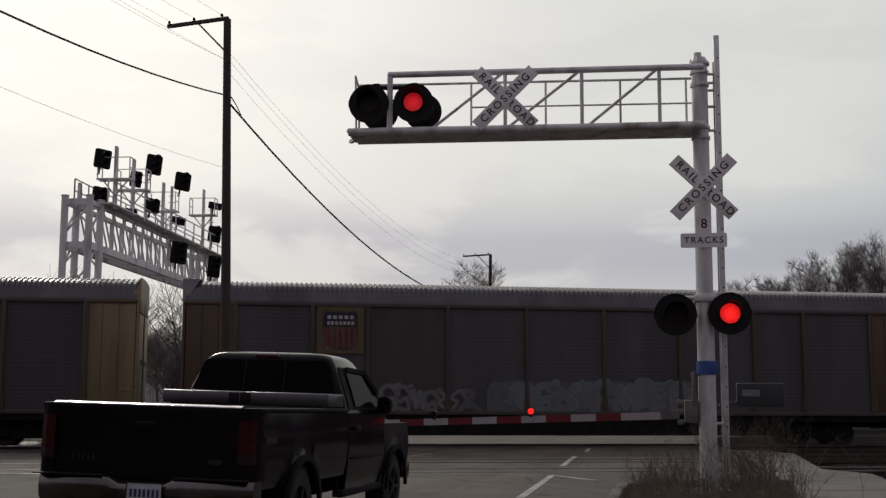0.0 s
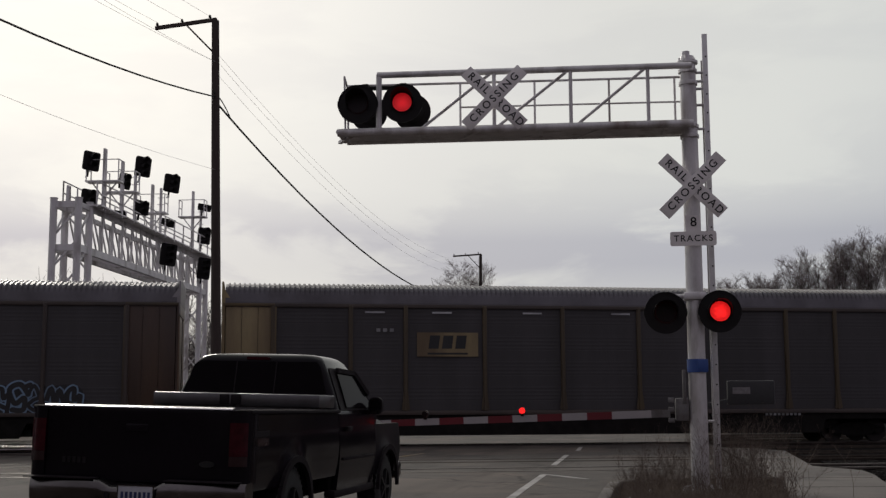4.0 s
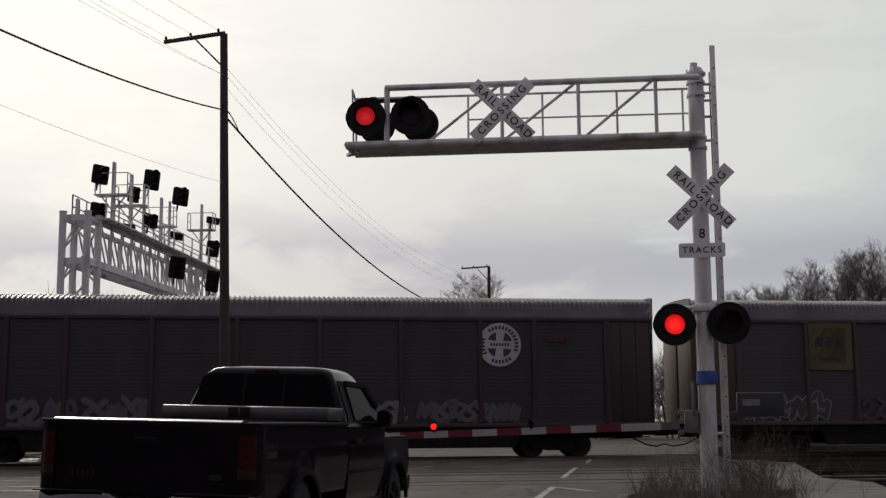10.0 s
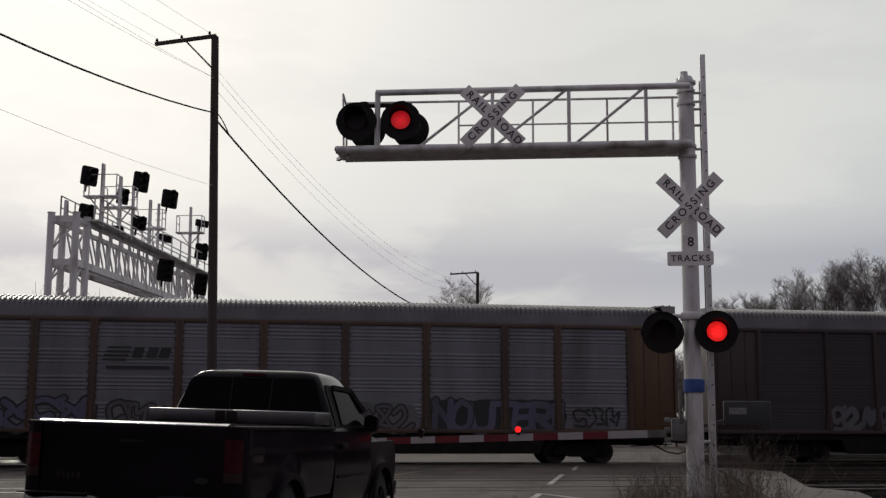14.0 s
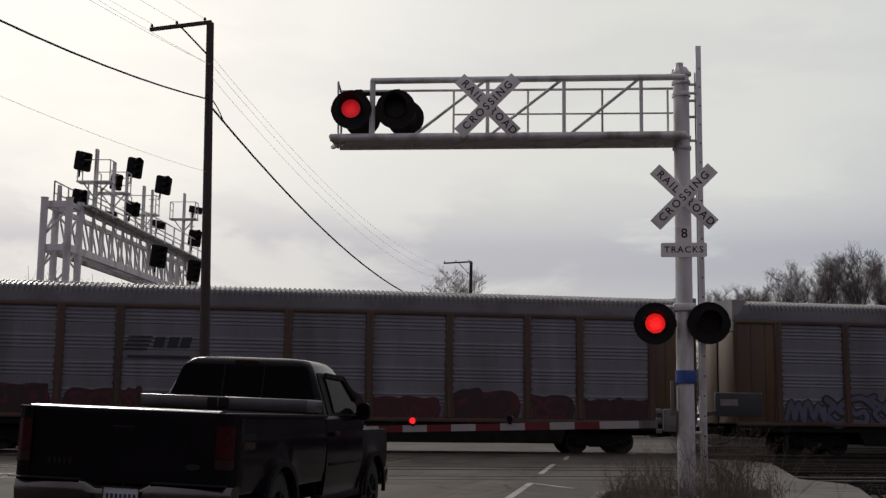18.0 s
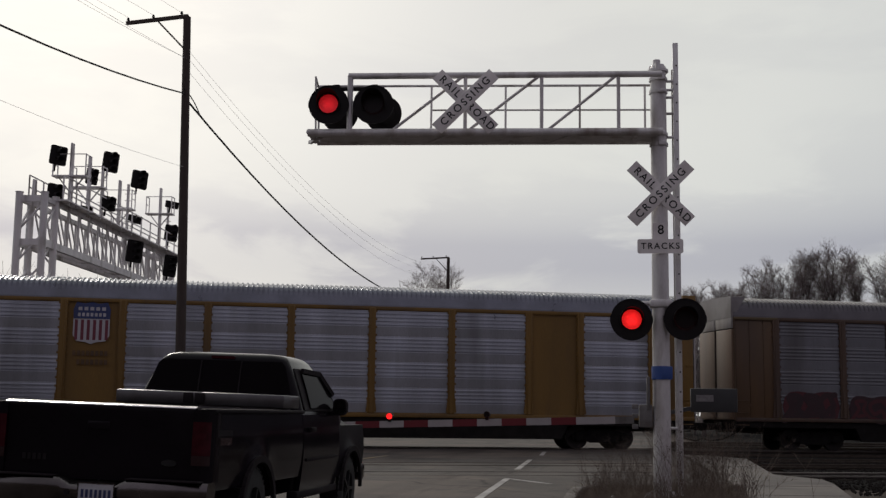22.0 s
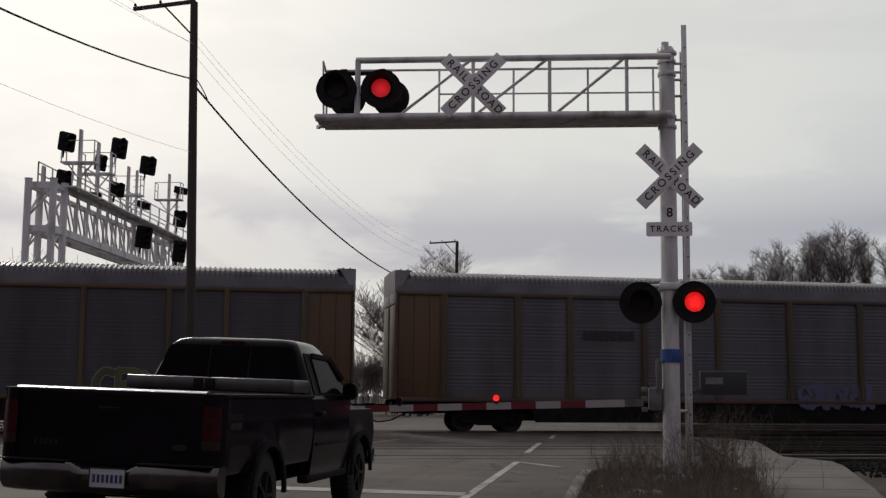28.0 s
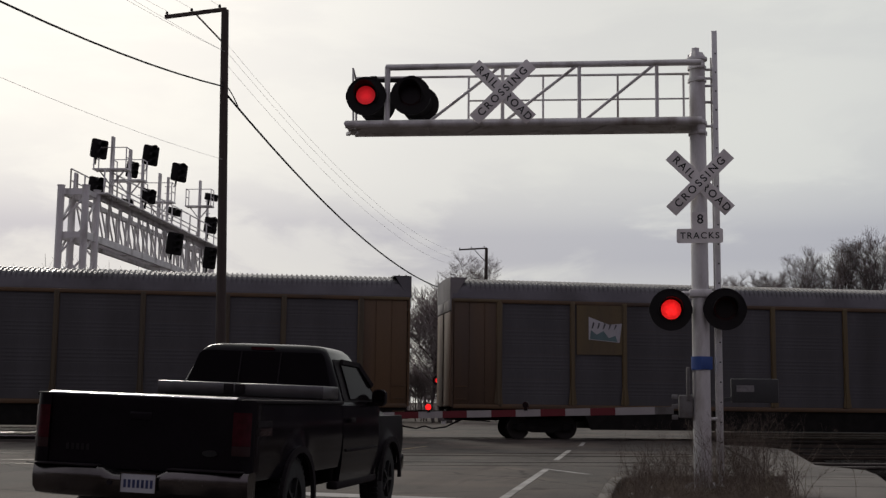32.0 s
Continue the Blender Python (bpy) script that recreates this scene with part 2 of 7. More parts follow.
# ---- materials ----
M = {
    "lot": mat("worn_asphalt", (0.11, 0.105, 0.1), 0.9, vary=0.3, scale=0.3, bump=0.5, fine=50),
    "concrete": mat("pale_concrete", (0.125, 0.108, 0.097), 0.85, vary=0.3, scale=1.2, bump=0.4, fine=45, dirt=(0.06, 0.051, 0.047), dirt_amount=0.6),
    "soil": mat("dry_soil", (0.07, 0.056, 0.049), 0.95, vary=0.4, scale=0.7, bump=0.8, fine=18, ior=1.2),
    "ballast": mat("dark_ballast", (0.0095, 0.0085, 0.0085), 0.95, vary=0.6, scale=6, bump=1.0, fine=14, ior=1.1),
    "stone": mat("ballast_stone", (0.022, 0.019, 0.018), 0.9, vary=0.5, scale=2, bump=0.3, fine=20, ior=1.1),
    "rail": mat("rail_steel", (0.05, 0.04, 0.034), 0.8, 0.0, vary=0.3, scale=4, ior=1.15),
    # bright polished metal that puts a sun glint on rails left of the road
    "railtop": mat("polished_rail_glint", (0.6, 0.57, 0.55), 0.2, 1.0, vary=0.15, scale=1.5, bump=0.0, dirt=(0.3, 0.26, 0.23), dirt_amount=0.25),
    "railworn": mat("dull_worn_rail", (0.12, 0.105, 0.095), 0.5, 0.6, vary=0.3, scale=1.5, bump=0.0, dirt=(0.05, 0.04, 0.034), dirt_amount=0.6),
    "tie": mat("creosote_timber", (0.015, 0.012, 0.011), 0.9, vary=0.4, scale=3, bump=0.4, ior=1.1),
    "whiteline": mat("worn_white_paint", (0.36, 0.34, 0.33), 0.7, vary=0.25, scale=2.5, dirt=(0.14, 0.13, 0.12), dirt_amount=0.7),
    "yellowline": mat("worn_yellow_paint", (0.25, 0.17, 0.07), 0.7, vary=0.25, scale=2.5, dirt=(0.14, 0.13, 0.12), dirt_amount=0.7),
    "galv": mat("galvanised_steel", (0.62, 0.6, 0.61), 0.5, 0.35, vary=0.18, scale=5, bump=0.05, fine=60, dirt=(0.3, 0.26, 0.24), dirt_amount=0.35, streak=4),
    "alu": mat("dull_aluminium", (0.66, 0.65, 0.66), 0.5, 0.3, vary=0.12, scale=5, bump=0.05),
    "gantry": mat("pale_grey_paint_steel", (0.72, 0.7, 0.71), 0.5, 0.1, vary=0.12, scale=2, dirt=(0.2, 0.17, 0.15), dirt_amount=0.25, streak=3),
    "black": mat("matt_black_paint", (0.015, 0.0132, 0.0142), 0.7, vary=0.2, scale=6, bump=0.05, spec=0.2),
    "signwhite": mat("sign_sheeting", (0.78, 0.74, 0.74), 0.5, vary=0.08, scale=4, bump=0.02, dirt=(0.55, 0.5, 0.5), dirt_amount=0.3),
    "signblack": mat("sign_black", (0.015, 0.015, 0.016), 0.5, vary=0.1, bump=0.0),
    "blue": mat("blue_plate", (0.03, 0.075, 0.28), 0.5, vary=0.1),
    "gatered": mat("reflective_red", (0.135, 0.01, 0.018), 0.45, vary=0.12, scale=3),
    "gatewhite": mat("reflective_white", (0.36, 0.335, 0.345), 0.45, vary=0.1, scale=3, dirt=(0.3, 0.28, 0.27), dirt_amount=0.3),
    "lensdark": mat("unlit_red_lens", (0.008, 0.003, 0.004), 0.4, vary=0.1, bump=0.0, spec=0.2),
    "wood": mat("weathered_pole_wood", (0.06, 0.045, 0.04), 0.9, vary=0.3, scale=2, bump=0.4, fine=25, streak=8),
    "wire": mat("wire_insulation", (0.03, 0.03, 0.032), 0.7, bump=0.0),
    "thinwire": mat("bare_line_wire", (0.75, 0.74, 0.74), 0.7, 0.0, bump=0.0),
    "bark": mat("winter_bark", (0.095, 0.08, 0.076), 0.95, vary=0.3, scale=2, bump=0.0),
    "twig": mat("bare_twigs", (0.23, 0.195, 0.19), 0.95, vary=0.3, scale=1, bump=0.0),
    "weed": mat("dead_weed", (0.11, 0.08, 0.066), 0.95, vary=0.4, scale=3, bump=0.0),
    "straw": mat("pale_dead_grass", (0.15, 0.115, 0.085), 0.95, vary=0.4, scale=3, bump=0.0),
    "under": mat("grimy_running_gear", (0.014, 0.0125, 0.012), 0.8, vary=0.4, scale=3, bump=0.3, ior=1.2),
    "wheel": mat("rusty_wheel_steel", (0.022, 0.017, 0.015), 0.7, 0.2, vary=0.3, scale=5),
    "weight": mat("dark_grey_iron", (0.04, 0.04, 0.044), 0.6, 0.1, vary=0.2, scale=4),
    "weightlabel": mat("grey_label", (0.2, 0.19, 0.2), 0.6, vary=0.3, scale=14),
    "flange": mat("flangeway_rubber", (0.018, 0.016, 0.015), 0.9, vary=0.4, scale=2, bump=0.3, spec=0.2),
    "mechgrey": mat("dirty_grey_casting", (0.17, 0.163, 0.165), 0.6, 0.2, vary=0.3, scale=6, dirt=(0.09, 0.08, 0.075), dirt_amount=0.6),
    "paper": mat("crumpled_white_litter", (0.6, 0.6, 0.58), 0.8, vary=0.1),
}


def led(name, color, hot, strength):
    """A red signal lens: diodes in a grid behind a clear face, brightest in the middle."""
    m = mat(name, color, 0.4, bump=0.0, vary=0.05)
    nt = m.node_tree
    b = nt.nodes["Principled BSDF"]
    N = nt.nodes.new
    tc, vor, ln, far, mr, mul, mix = N("ShaderNodeTexCoord"), N("ShaderNodeTexVoronoi"), N("ShaderNodeVectorMath"), N("ShaderNodeMapRange"), N("ShaderNodeMapRange"), N("ShaderNodeMath"), N("ShaderNodeMix")
    vor.inputs["Scale"].default_value = 48
    ln.operation, mul.operation, mix.data_type = "LENGTH", "MULTIPLY", "RGBA"
    mr.inputs["From Max"].default_value = 0.6
    mr.inputs["To Min"].default_value, mr.inputs["To Max"].default_value = 1.5, 0.62
    far.interpolation_type = "SMOOTHSTEP"
    far.inputs["From Max"].default_value = 0.15
    far.inputs["To Min"].default_value, far.inputs["To Max"].default_value = strength * 1.6, strength * 0.6
    link(nt, tc.outputs["Object"], vor.inputs["Vector"])
    link(nt, tc.outputs["Object"], ln.inputs[0])
    link(nt, ln.outputs["Value"], far.inputs["Value"])
    link(nt, vor.outputs["Distance"], mr.inputs["Value"])
    link(nt, mr.outputs[0], mul.inputs[0])
    link(nt, far.outputs[0], mul.inputs[1])
    hotter = N("ShaderNodeMapRange")
    hotter.inputs["From Max"].default_value = 0.3
    hotter.inputs["To Min"].default_value, hotter.inputs["To Max"].default_value = 1.0, 0.0
    link(nt, vor.outputs["Distance"], hotter.inputs["Value"])
    mix.inputs["A"].default_value, mix.inputs["B"].default_value = (*color, 1), (*hot, 1)
    link(nt, hotter.outputs[0], mix.inputs["Factor"])
    link(nt, mix.outputs["Result"], b.inputs["Emission Color"])
    link(nt, mul.outputs[0], b.inputs["Emission Strength"])
    return m


M["led"] = led("lit_red_diodes", (1.0, 0.014, 0.014), (1.0, 0.035, 0.03), 1.1)
M["leddim"] = led("lit_red_bulb", (0.85, 0.012, 0.02), (1.0, 0.05, 0.05), 0.5)


def road_asphalt():
    """Worn asphalt: wheel paths along the road, oil and tyre smears, patches and tarred cracks."""
    m = mat("asphalt", (0.076, 0.063, 0.0575), 0.85, vary=0.3, scale=0.5, bump=0.5, fine=55, dirt=(0.04, 0.035, 0.033), dirt_amount=0.5, spec=0.3)
    nt = m.node_tree
    N = nt.nodes.new
    b = nt.nodes["Principled BSDF"]
    base = b.inputs["Base Color"].links[0].from_socket
    tc = N("ShaderNodeTexCoord")

    def layer(scale, freq, lo, hi, dark, turn=0.0, detail=5.0, warp=0.0):
        """Darken along a stretched noise."""
        nonlocal base
        mp, no, mr, mx = N("ShaderNodeMapping"), N("ShaderNodeTexNoise"), N("ShaderNodeMapRange"), N("ShaderNodeMix")
        mp.inputs["Scale"].default_value = scale
        mp.inputs["Rotation"].default_value = (0, 0, radians(turn))
        no.inputs["Scale"].default_value, no.inputs["Detail"].default_value, no.inputs["Distortion"].default_value = freq, detail, warp
        mr.interpolation_type = "SMOOTHSTEP"
        mr.inputs["From Min"].default_value, mr.inputs["From Max"].default_value = lo, hi
        mx.data_type, mx.blend_type = "RGBA", "MULTIPLY"
        mx.inputs["B"].default_value = (*dark, 1)
        link(nt, tc.outputs["Object"], mp.inputs["Vector"])
        link(nt, mp.outputs[0], no.inputs["Vector"])
        link(nt, no.outputs["Fac"], mr.inputs["Value"])
        link(nt, mr.outputs[0], mx.inputs["Factor"])
        link(nt, base, mx.inputs["A"])
        link(nt, mx.outputs["Result"], b.inputs["Base Color"])
        base = mx.outputs["Result"]

    layer((1.0, 0.06, 1), 0.9, 0.46, 0.62, (0.76, 0.74, 0.74))
    layer((0.5, 0.35, 1), 0.5, 0.5, 0.56, (1.35, 1.28, 1.22), 12)
    layer((1.0, 0.12, 1), 2.6, 0.6, 0.68, (0.74, 0.72, 0.72), 55, 6, 0.6)
    layer((1.0, 1.0, 1), 1.3, 0.62, 0.7, (0.5, 0.48, 0.47), 0, 8)
    # cracks
    vo, wn, ad, mr, mx = N("ShaderNodeTexVoronoi"), N("ShaderNodeTexNoise"), N("ShaderNodeMix"), N("ShaderNodeMapRange"), N("ShaderNodeMix")
    vo.feature = "DISTANCE_TO_EDGE"
    vo.inputs["Scale"].default_value = 0.28
    wn.inputs["Scale"].default_value, wn.inputs["Detail"].default_value = 0.8, 6
    ad.data_type = "VECTOR"
    ad.inputs["Factor"].default_value = 0.45
    link(nt, tc.outputs["Object"], ad.inputs[4])
    link(nt, tc.outputs["Object"], wn.inputs["Vector"])
    link(nt, wn.outputs["Color"], ad.inputs[5])
    link(nt, ad.outputs[1], vo.inputs["Vector"])
    mr.inputs["From Min"].default_value, mr.inputs["From Max"].default_value = 0.0015, 0.006
    mr.inputs["To Min"].default_value, mr.inputs["To Max"].default_value = 1.0, 0.0
    link(nt, vo.outputs["Distance"], mr.inputs["Value"])
    mx.data_type, mx.blend_type = "RGBA", "MULTIPLY"
    mx.inputs["B"].default_value = (0.35, 0.33, 0.33, 1)
    link(nt, mr.outputs[0], mx.inputs["Factor"])
    link(nt, base, mx.inputs["A"])
    link(nt, mx.outputs["Result"], b.inputs["Base Color"])
    return m


M["asphalt"] = road_asphalt()
# ---- ground, road and tracks ----
PHI = radians(18.64)              # the tracks cross the road at a skew
ALONG, ACROSS = Vector((math.cos(PHI), math.sin(PHI), 0)), Vector((-math.sin(PHI), math.cos(PHI), 0))
TRAIN = 43.95                     # distance of the train's track, square to the tracks
TRACKS = [25.85, 30.4, 34.95, 39.5, TRAIN, 48.5, 53.0, 57.5]
RAIL_Z = 0.02


def sheet(name, x0, y0, x1, y1, z, material, nx, ny, bumpy=0.0, label="", category="", kind="structure"):
    bm = BM()
    vs = [[bm.verts.new((x0 + (x1 - x0) * i / nx, y0 + (y1 - y0) * j / ny, z + bumpy * (noise.noise((i * 0.7, j * 0.7, z * 9)))))
           for j in range(ny + 1)] for i in range(nx + 1)]
    for i in range(nx):
        for j in range(ny):
            bm.faces.new((vs[i][j], vs[i + 1][j], vs[i + 1][j + 1], vs[i][j + 1]))
    ob = part(name, bm, material)
    return tagged(ob, label, category, kind=kind)


sheet("ground", -1500, -300, 1500, 2500, -0.12, M["soil"], 6, 6, label="flat dry winter ground of dark soil and gravel", category="ground")


def slab(name, outline, z0, z1, material, label, category, kind="structure"):
    bm = BM()
    prism(bm, outline, "z", z0, z1)
    return tagged(part(name, bm, material), label, category, kind=kind)


# the road runs along y; the railway yard lies across it
slab("road", [(-12.5, -40), (-0.75, -40), (-0.75, 15.4), (-0.75, 20.6), (2.2, 21.6), (2.2, 75), (2.2, 400), (-12.5, 400)], -0.3, -0.004, M["asphalt"], "grey worn asphalt road with patches and tyre stains", "road")
slab("side_yard", [(-45, -40), (-12.51, -40), (-12.51, 34.9), (-45, 24.0)], -0.3, -0.006, M["asphalt"], "worn asphalt yard beside the road", "ground")
slab("parking_lot", [(-0.74, -40), (30, -40), (30, 12.2), (-0.74, 12.2)], -0.3, -0.008, M["lot"], "worn asphalt lot beside the road", "ground")
slab("pavement", [(1.62, 12.4), (3.05, 12.4), (3.39, 16.9), (3.58, 18.4), (4.2, 24.4), (4.25, 26), (3.5, 27.8), (3.58, 29.5), (3.95, 37.4), (3.3, 39.6), (2.25, 40.6), (2.25, 21.4), (1.8, 16.5)], -0.3, 0.03, M["concrete"], "pale concrete footpath leading over the tracks", "pavement")
slab("planting_strip", [(-0.5, 12.4), (1.61, 12.4), (1.79, 16.5), (2.2, 21.2), (0.9, 20.9), (-0.45, 20.2)], -0.3, 0.034, M["soil"], "bare soil strip between kerb and footpath", "ground")


def joints():
    """Dirt-filled joints between the footpath's slabs."""
    g = thing("pavement_joints", pose(0, 0, 0), "dark dirt-filled joints across the footpath", "pavement", kind="structure")
    for y, xa, xb in ((15.4, 1.78, 3.24), (17.8, 1.95, 3.46), (20.4, 2.2, 3.72), (23.0, 2.28, 3.98), (31.6, 2.28, 3.62), (34.6, 2.28, 3.76)):
        bm = BM()
        beam(bm, (xa, y, 0.03), (xb, y + 0.25, 0.03), 0.014, 0.006)
        part("joint", bm, M["flange"], g)


joints()


def kerb():
    k = thing("kerb", pose(0, 0, 0), "pale worn concrete kerb round the soil strip", "kerb", kind="structure")
    pts = [(-0.62, 12.4), (-0.62, 14.4), (-0.62, 16.4), (-0.62, 18.4), (-0.58, 19.9), (-0.2, 20.7), (0.6, 21.1), (1.6, 21.4), (2.2, 21.55)]
    for a, b in zip(pts, pts[1:]):
        bm = BM()
        d = (Vector(b) - Vector(a))
        box(bm, (0, 0, 0), (d.length - 0.01, 0.17, 0.34), bevel=0.02)
        part("kerb_stone", bm, M["concrete"], k, at=pose((a[0] + b[0]) / 2, (a[1] + b[1]) / 2, -0.04, 0, 0, math.degrees(math.atan2(d.y, d.x))))


kerb()


def stripe(name, pts, w, material, label):
    bm = BM()
    for a, b in zip(pts, pts[1:]):
        beam(bm, (*a, 0.0), (*b, 0.0), w, 0.006)
    tagged(part(name, bm, material), label, "road marking", kind="structure")


stripe("stop_line", [(-6.5, 16.9), (-2.05, 16.2)], 0.55, M["whiteline"], "worn white stop line across the lane")
stripe("edge_line", [(-2.02, 8.0), (-2.02, 15.6), (-2.1, 24.3)], 0.13, M["whiteline"], "worn white edge line")
stripe("edge_line", [(-2.15, 24.5), (-1.16, 22.85)], 0.13, M["whiteline"], "worn white line turning to the kerb")
for y0, y1 in ((28.4, 34.5), (38.0, 41.8)):
    stripe("lane_dash", [(-2.22, y0), (-2.33, y1)], 0.13, M["whiteline"], "short worn white lane dash")
for y0, y1 in ((32.2, 35.6), (24.0, 27.0)):
    stripe("centre_line", [(-6.9, y0), (-6.65, y1)], 0.14, M["yellowline"], "worn yellow centre line")


def track(offset):
    """One track: rails, and timbers and ballast away from the road."""
    t = thing("railway_track", Matrix.Translation(ACROSS * offset) @ pose(0, 0, 0, 0, 0, math.degrees(PHI)), "steel rails on dark ballast, flush with the road where it crosses", "railway track", "parallel tracks", "structure")
    for s in (-0.7525, 0.7525):
        bm = BM()
        z = RAIL_Z if offset == TRAIN else 0.006 if offset in TRACKS[:2] else RAIL_Z - 0.045      # the others lie under worn asphalt
        cut = (-13.0 + offset * math.sin(PHI)) / math.cos(PHI)
        box(bm, ((cut + 450) / 2, s, z - 0.027), (450 - cut, 0.072, 0.06), bevel=0.012)
        rail = part("rail", bm, M["railworn" if offset in (TRACKS[0], TRAIN) else "rail"], t, "worn rail head")
        # left of the road two tracks take brighter metal, a painted sun glint
        bm = BM()
        box(bm, ((cut - 450) / 2, s, z - 0.027), (450 + cut, 0.072, 0.06), bevel=0.012)
        part("rail", bm, M["railtop" if offset in (TRACKS[5], TRAIN) else "railworn"], t, "rail head polished by wheels")
        bm = BM()
        box(bm, (0, s, z - 0.11), (900, 0.02, 0.13))
        box(bm, (0, s, z - 0.172), (900, 0.14, 0.016))
        part("rail_web", bm, M["rail"], rail)
        # rubber-lined groove beside the rail where the road crosses
        if offset != TRACKS[0]:
            continue
        a, b = ((x + offset * math.sin(PHI)) / math.cos(PHI) for x in (-12.4, 2.1))
        bm = BM()
        box(bm, ((a + b) / 2, s - math.copysign(0.09, s), -0.002), (b - a, 0.1, 0.012))
        part("flangeway", bm, M["flange"], t, "dark rubber strip beside the rail")


for o in TRACKS:
    track(o)


def ballast_beds():
    """Dark stone beds on both sides of the road, with loose stones where one sees them near."""
    # right of the footpath and left of the road
    for name, lo, hi in (("ballast_bed", 4.3, 300), ("ballast_bed", -300, -13.2)):
        bm = BM()
        n = 60
        near, far = (37.2 if lo < 0 else TRACKS[0] - 9), TRACKS[-1] + (4 if lo < 0 else 130)
        rows_ = []
        for j in range(25):
            o = near + (far - near) * j / 24
            row = []
            for i in range(n + 1):
                u = (i / n) ** 2 if lo > 0 else 1 - (1 - i / n) ** 2
                x = lo + (hi - lo) * u
                y = (o + x * math.sin(PHI)) / math.cos(PHI)
                row.append(bm.verts.new((x, y, -0.075 + 0.03 * noise.noise((x * 0.8, y * 0.8, 0)) - (0.15 if j in (0, 24) else 0))))
            rows_.append(row)
        for a, b in zip(rows_, rows_[1:]):
            for i in range(n):
                bm.faces.new((a[i], a[i + 1], b[i + 1], b[i]))
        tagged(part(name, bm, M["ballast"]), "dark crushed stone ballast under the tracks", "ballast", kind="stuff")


ballast_beds()


def loose_stones():
    rnd = random.Random(5)
    v, f = [], []
    for k in range(6500):
        x = rnd.uniform(4.35, 14)
        o = rnd.uniform(TRACKS[0] - 6, TRACKS[0] + 9)
        y = (o + x * math.sin(PHI)) / math.cos(PHI)
        r = rnd.uniform(0.02, 0.05)
        b = len(v)
        for dx, dy, dz in ((1, 0, 0), (-1, 0, 0), (0, 1, 0), (0, -1, 0), (0, 0, 1), (0, 0, -1)):
            q = r * rnd.uniform(0.6, 1.2)
            v.append((x + dx * q, y + dy * q, -0.07 + dz * q))
        for t in ((0, 2, 4), (2, 1, 4), (1, 3, 4), (3, 0, 4), (2, 0, 5), (1, 2, 5), (3, 1, 5), (0, 3, 5)):
            f.append(tuple(b + i for i in t))
    me = bpy.data.meshes.new("ballast_stones")
    me.from_pydata(v, [], f)
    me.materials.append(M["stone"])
    tagged(new("ballast_stones", me), "loose grey ballast stones beside the rails", "stones", kind="stuff")


loose_stones()


def ties():
    t = thing("sleepers", pose(0, 0, 0), "dark creosoted timber sleepers half sunk in ballast", "sleepers", kind="structure")
    bm = BM()
    box(bm, (0, 0, 0), (0.22, 2.6, 0.16), bevel=0.01)
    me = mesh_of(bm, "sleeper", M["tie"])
    for o in TRACKS[:3]:
        for k in range(28):
            x = 4.7 + k * 0.6
            p = ACROSS * o + ALONG * ((x + o * math.sin(PHI)) / math.cos(PHI))
            part("sleeper", me, None, t, at=Matrix.Translation((p.x, p.y, -0.135)) @ pose(0, 0, 0, 0, 0, math.degrees(PHI)))


ties()


def shed():
    """A low grey sheet-metal shed beyond the tracks."""
    g = thing("metal_shed", pose(-35.5, 82, -0.12, 0, 0, 12), "low pale grey sheet-metal shed beyond the tracks", "shed")
    bm = BM()
    box(bm, (0, 0, 1.8), (9, 4, 3.6), bevel=0.03)
    part("wall", bm, M["gantry"], g)
    for k in range(30):
        bm = BM()
        box(bm, (-4.4 + k * 0.304, -2.02, 1.8), (0.06, 0.04, 3.5))
        part("wall_rib", bm, M["gantry"], g)
    bm = BM()
    prism(bm, [(-2.3, 3.6), (2.3, 3.6), (2.3, 3.7), (0, 4.3), (-2.3, 3.7)], "x", -4.7, 4.7)
    part("roof", bm, M["galv"], g)


shed()

# an unseen wall added behind the viewer darkens reflections and blocks low sky
slab("wall_behind", [(-70, -16.4), (60, -16.4), (60, -16.0), (-70, -16.0)], -0.3, 9.0, mat("dark_blocking_wall", (0.075, 0.058, 0.052), 0.9, vary=0.25, scale=0.8, bump=0.4, fine=12), "plain dark brick wall closing the street", "wall")

# ---- the train: autoracks ----
CAR_L, CAR_HALF_W = 27.17, 1.55
SILL, EAVE, CROWN = 1.12, 4.99, 5.75
PANEL_TOP = 4.84
WHEEL_R = 0.42
BOGIE = 10.05


def paint(name, c, d, amount=0.45, rough=0.55, streak=6.0, vary=0.2, metal=0.0):
    return mat(name, c, rough, metal, vary=vary, scale=1.1, bump=0.06, fine=30, dirt=d, dirt_amount=amount, streak=streak)


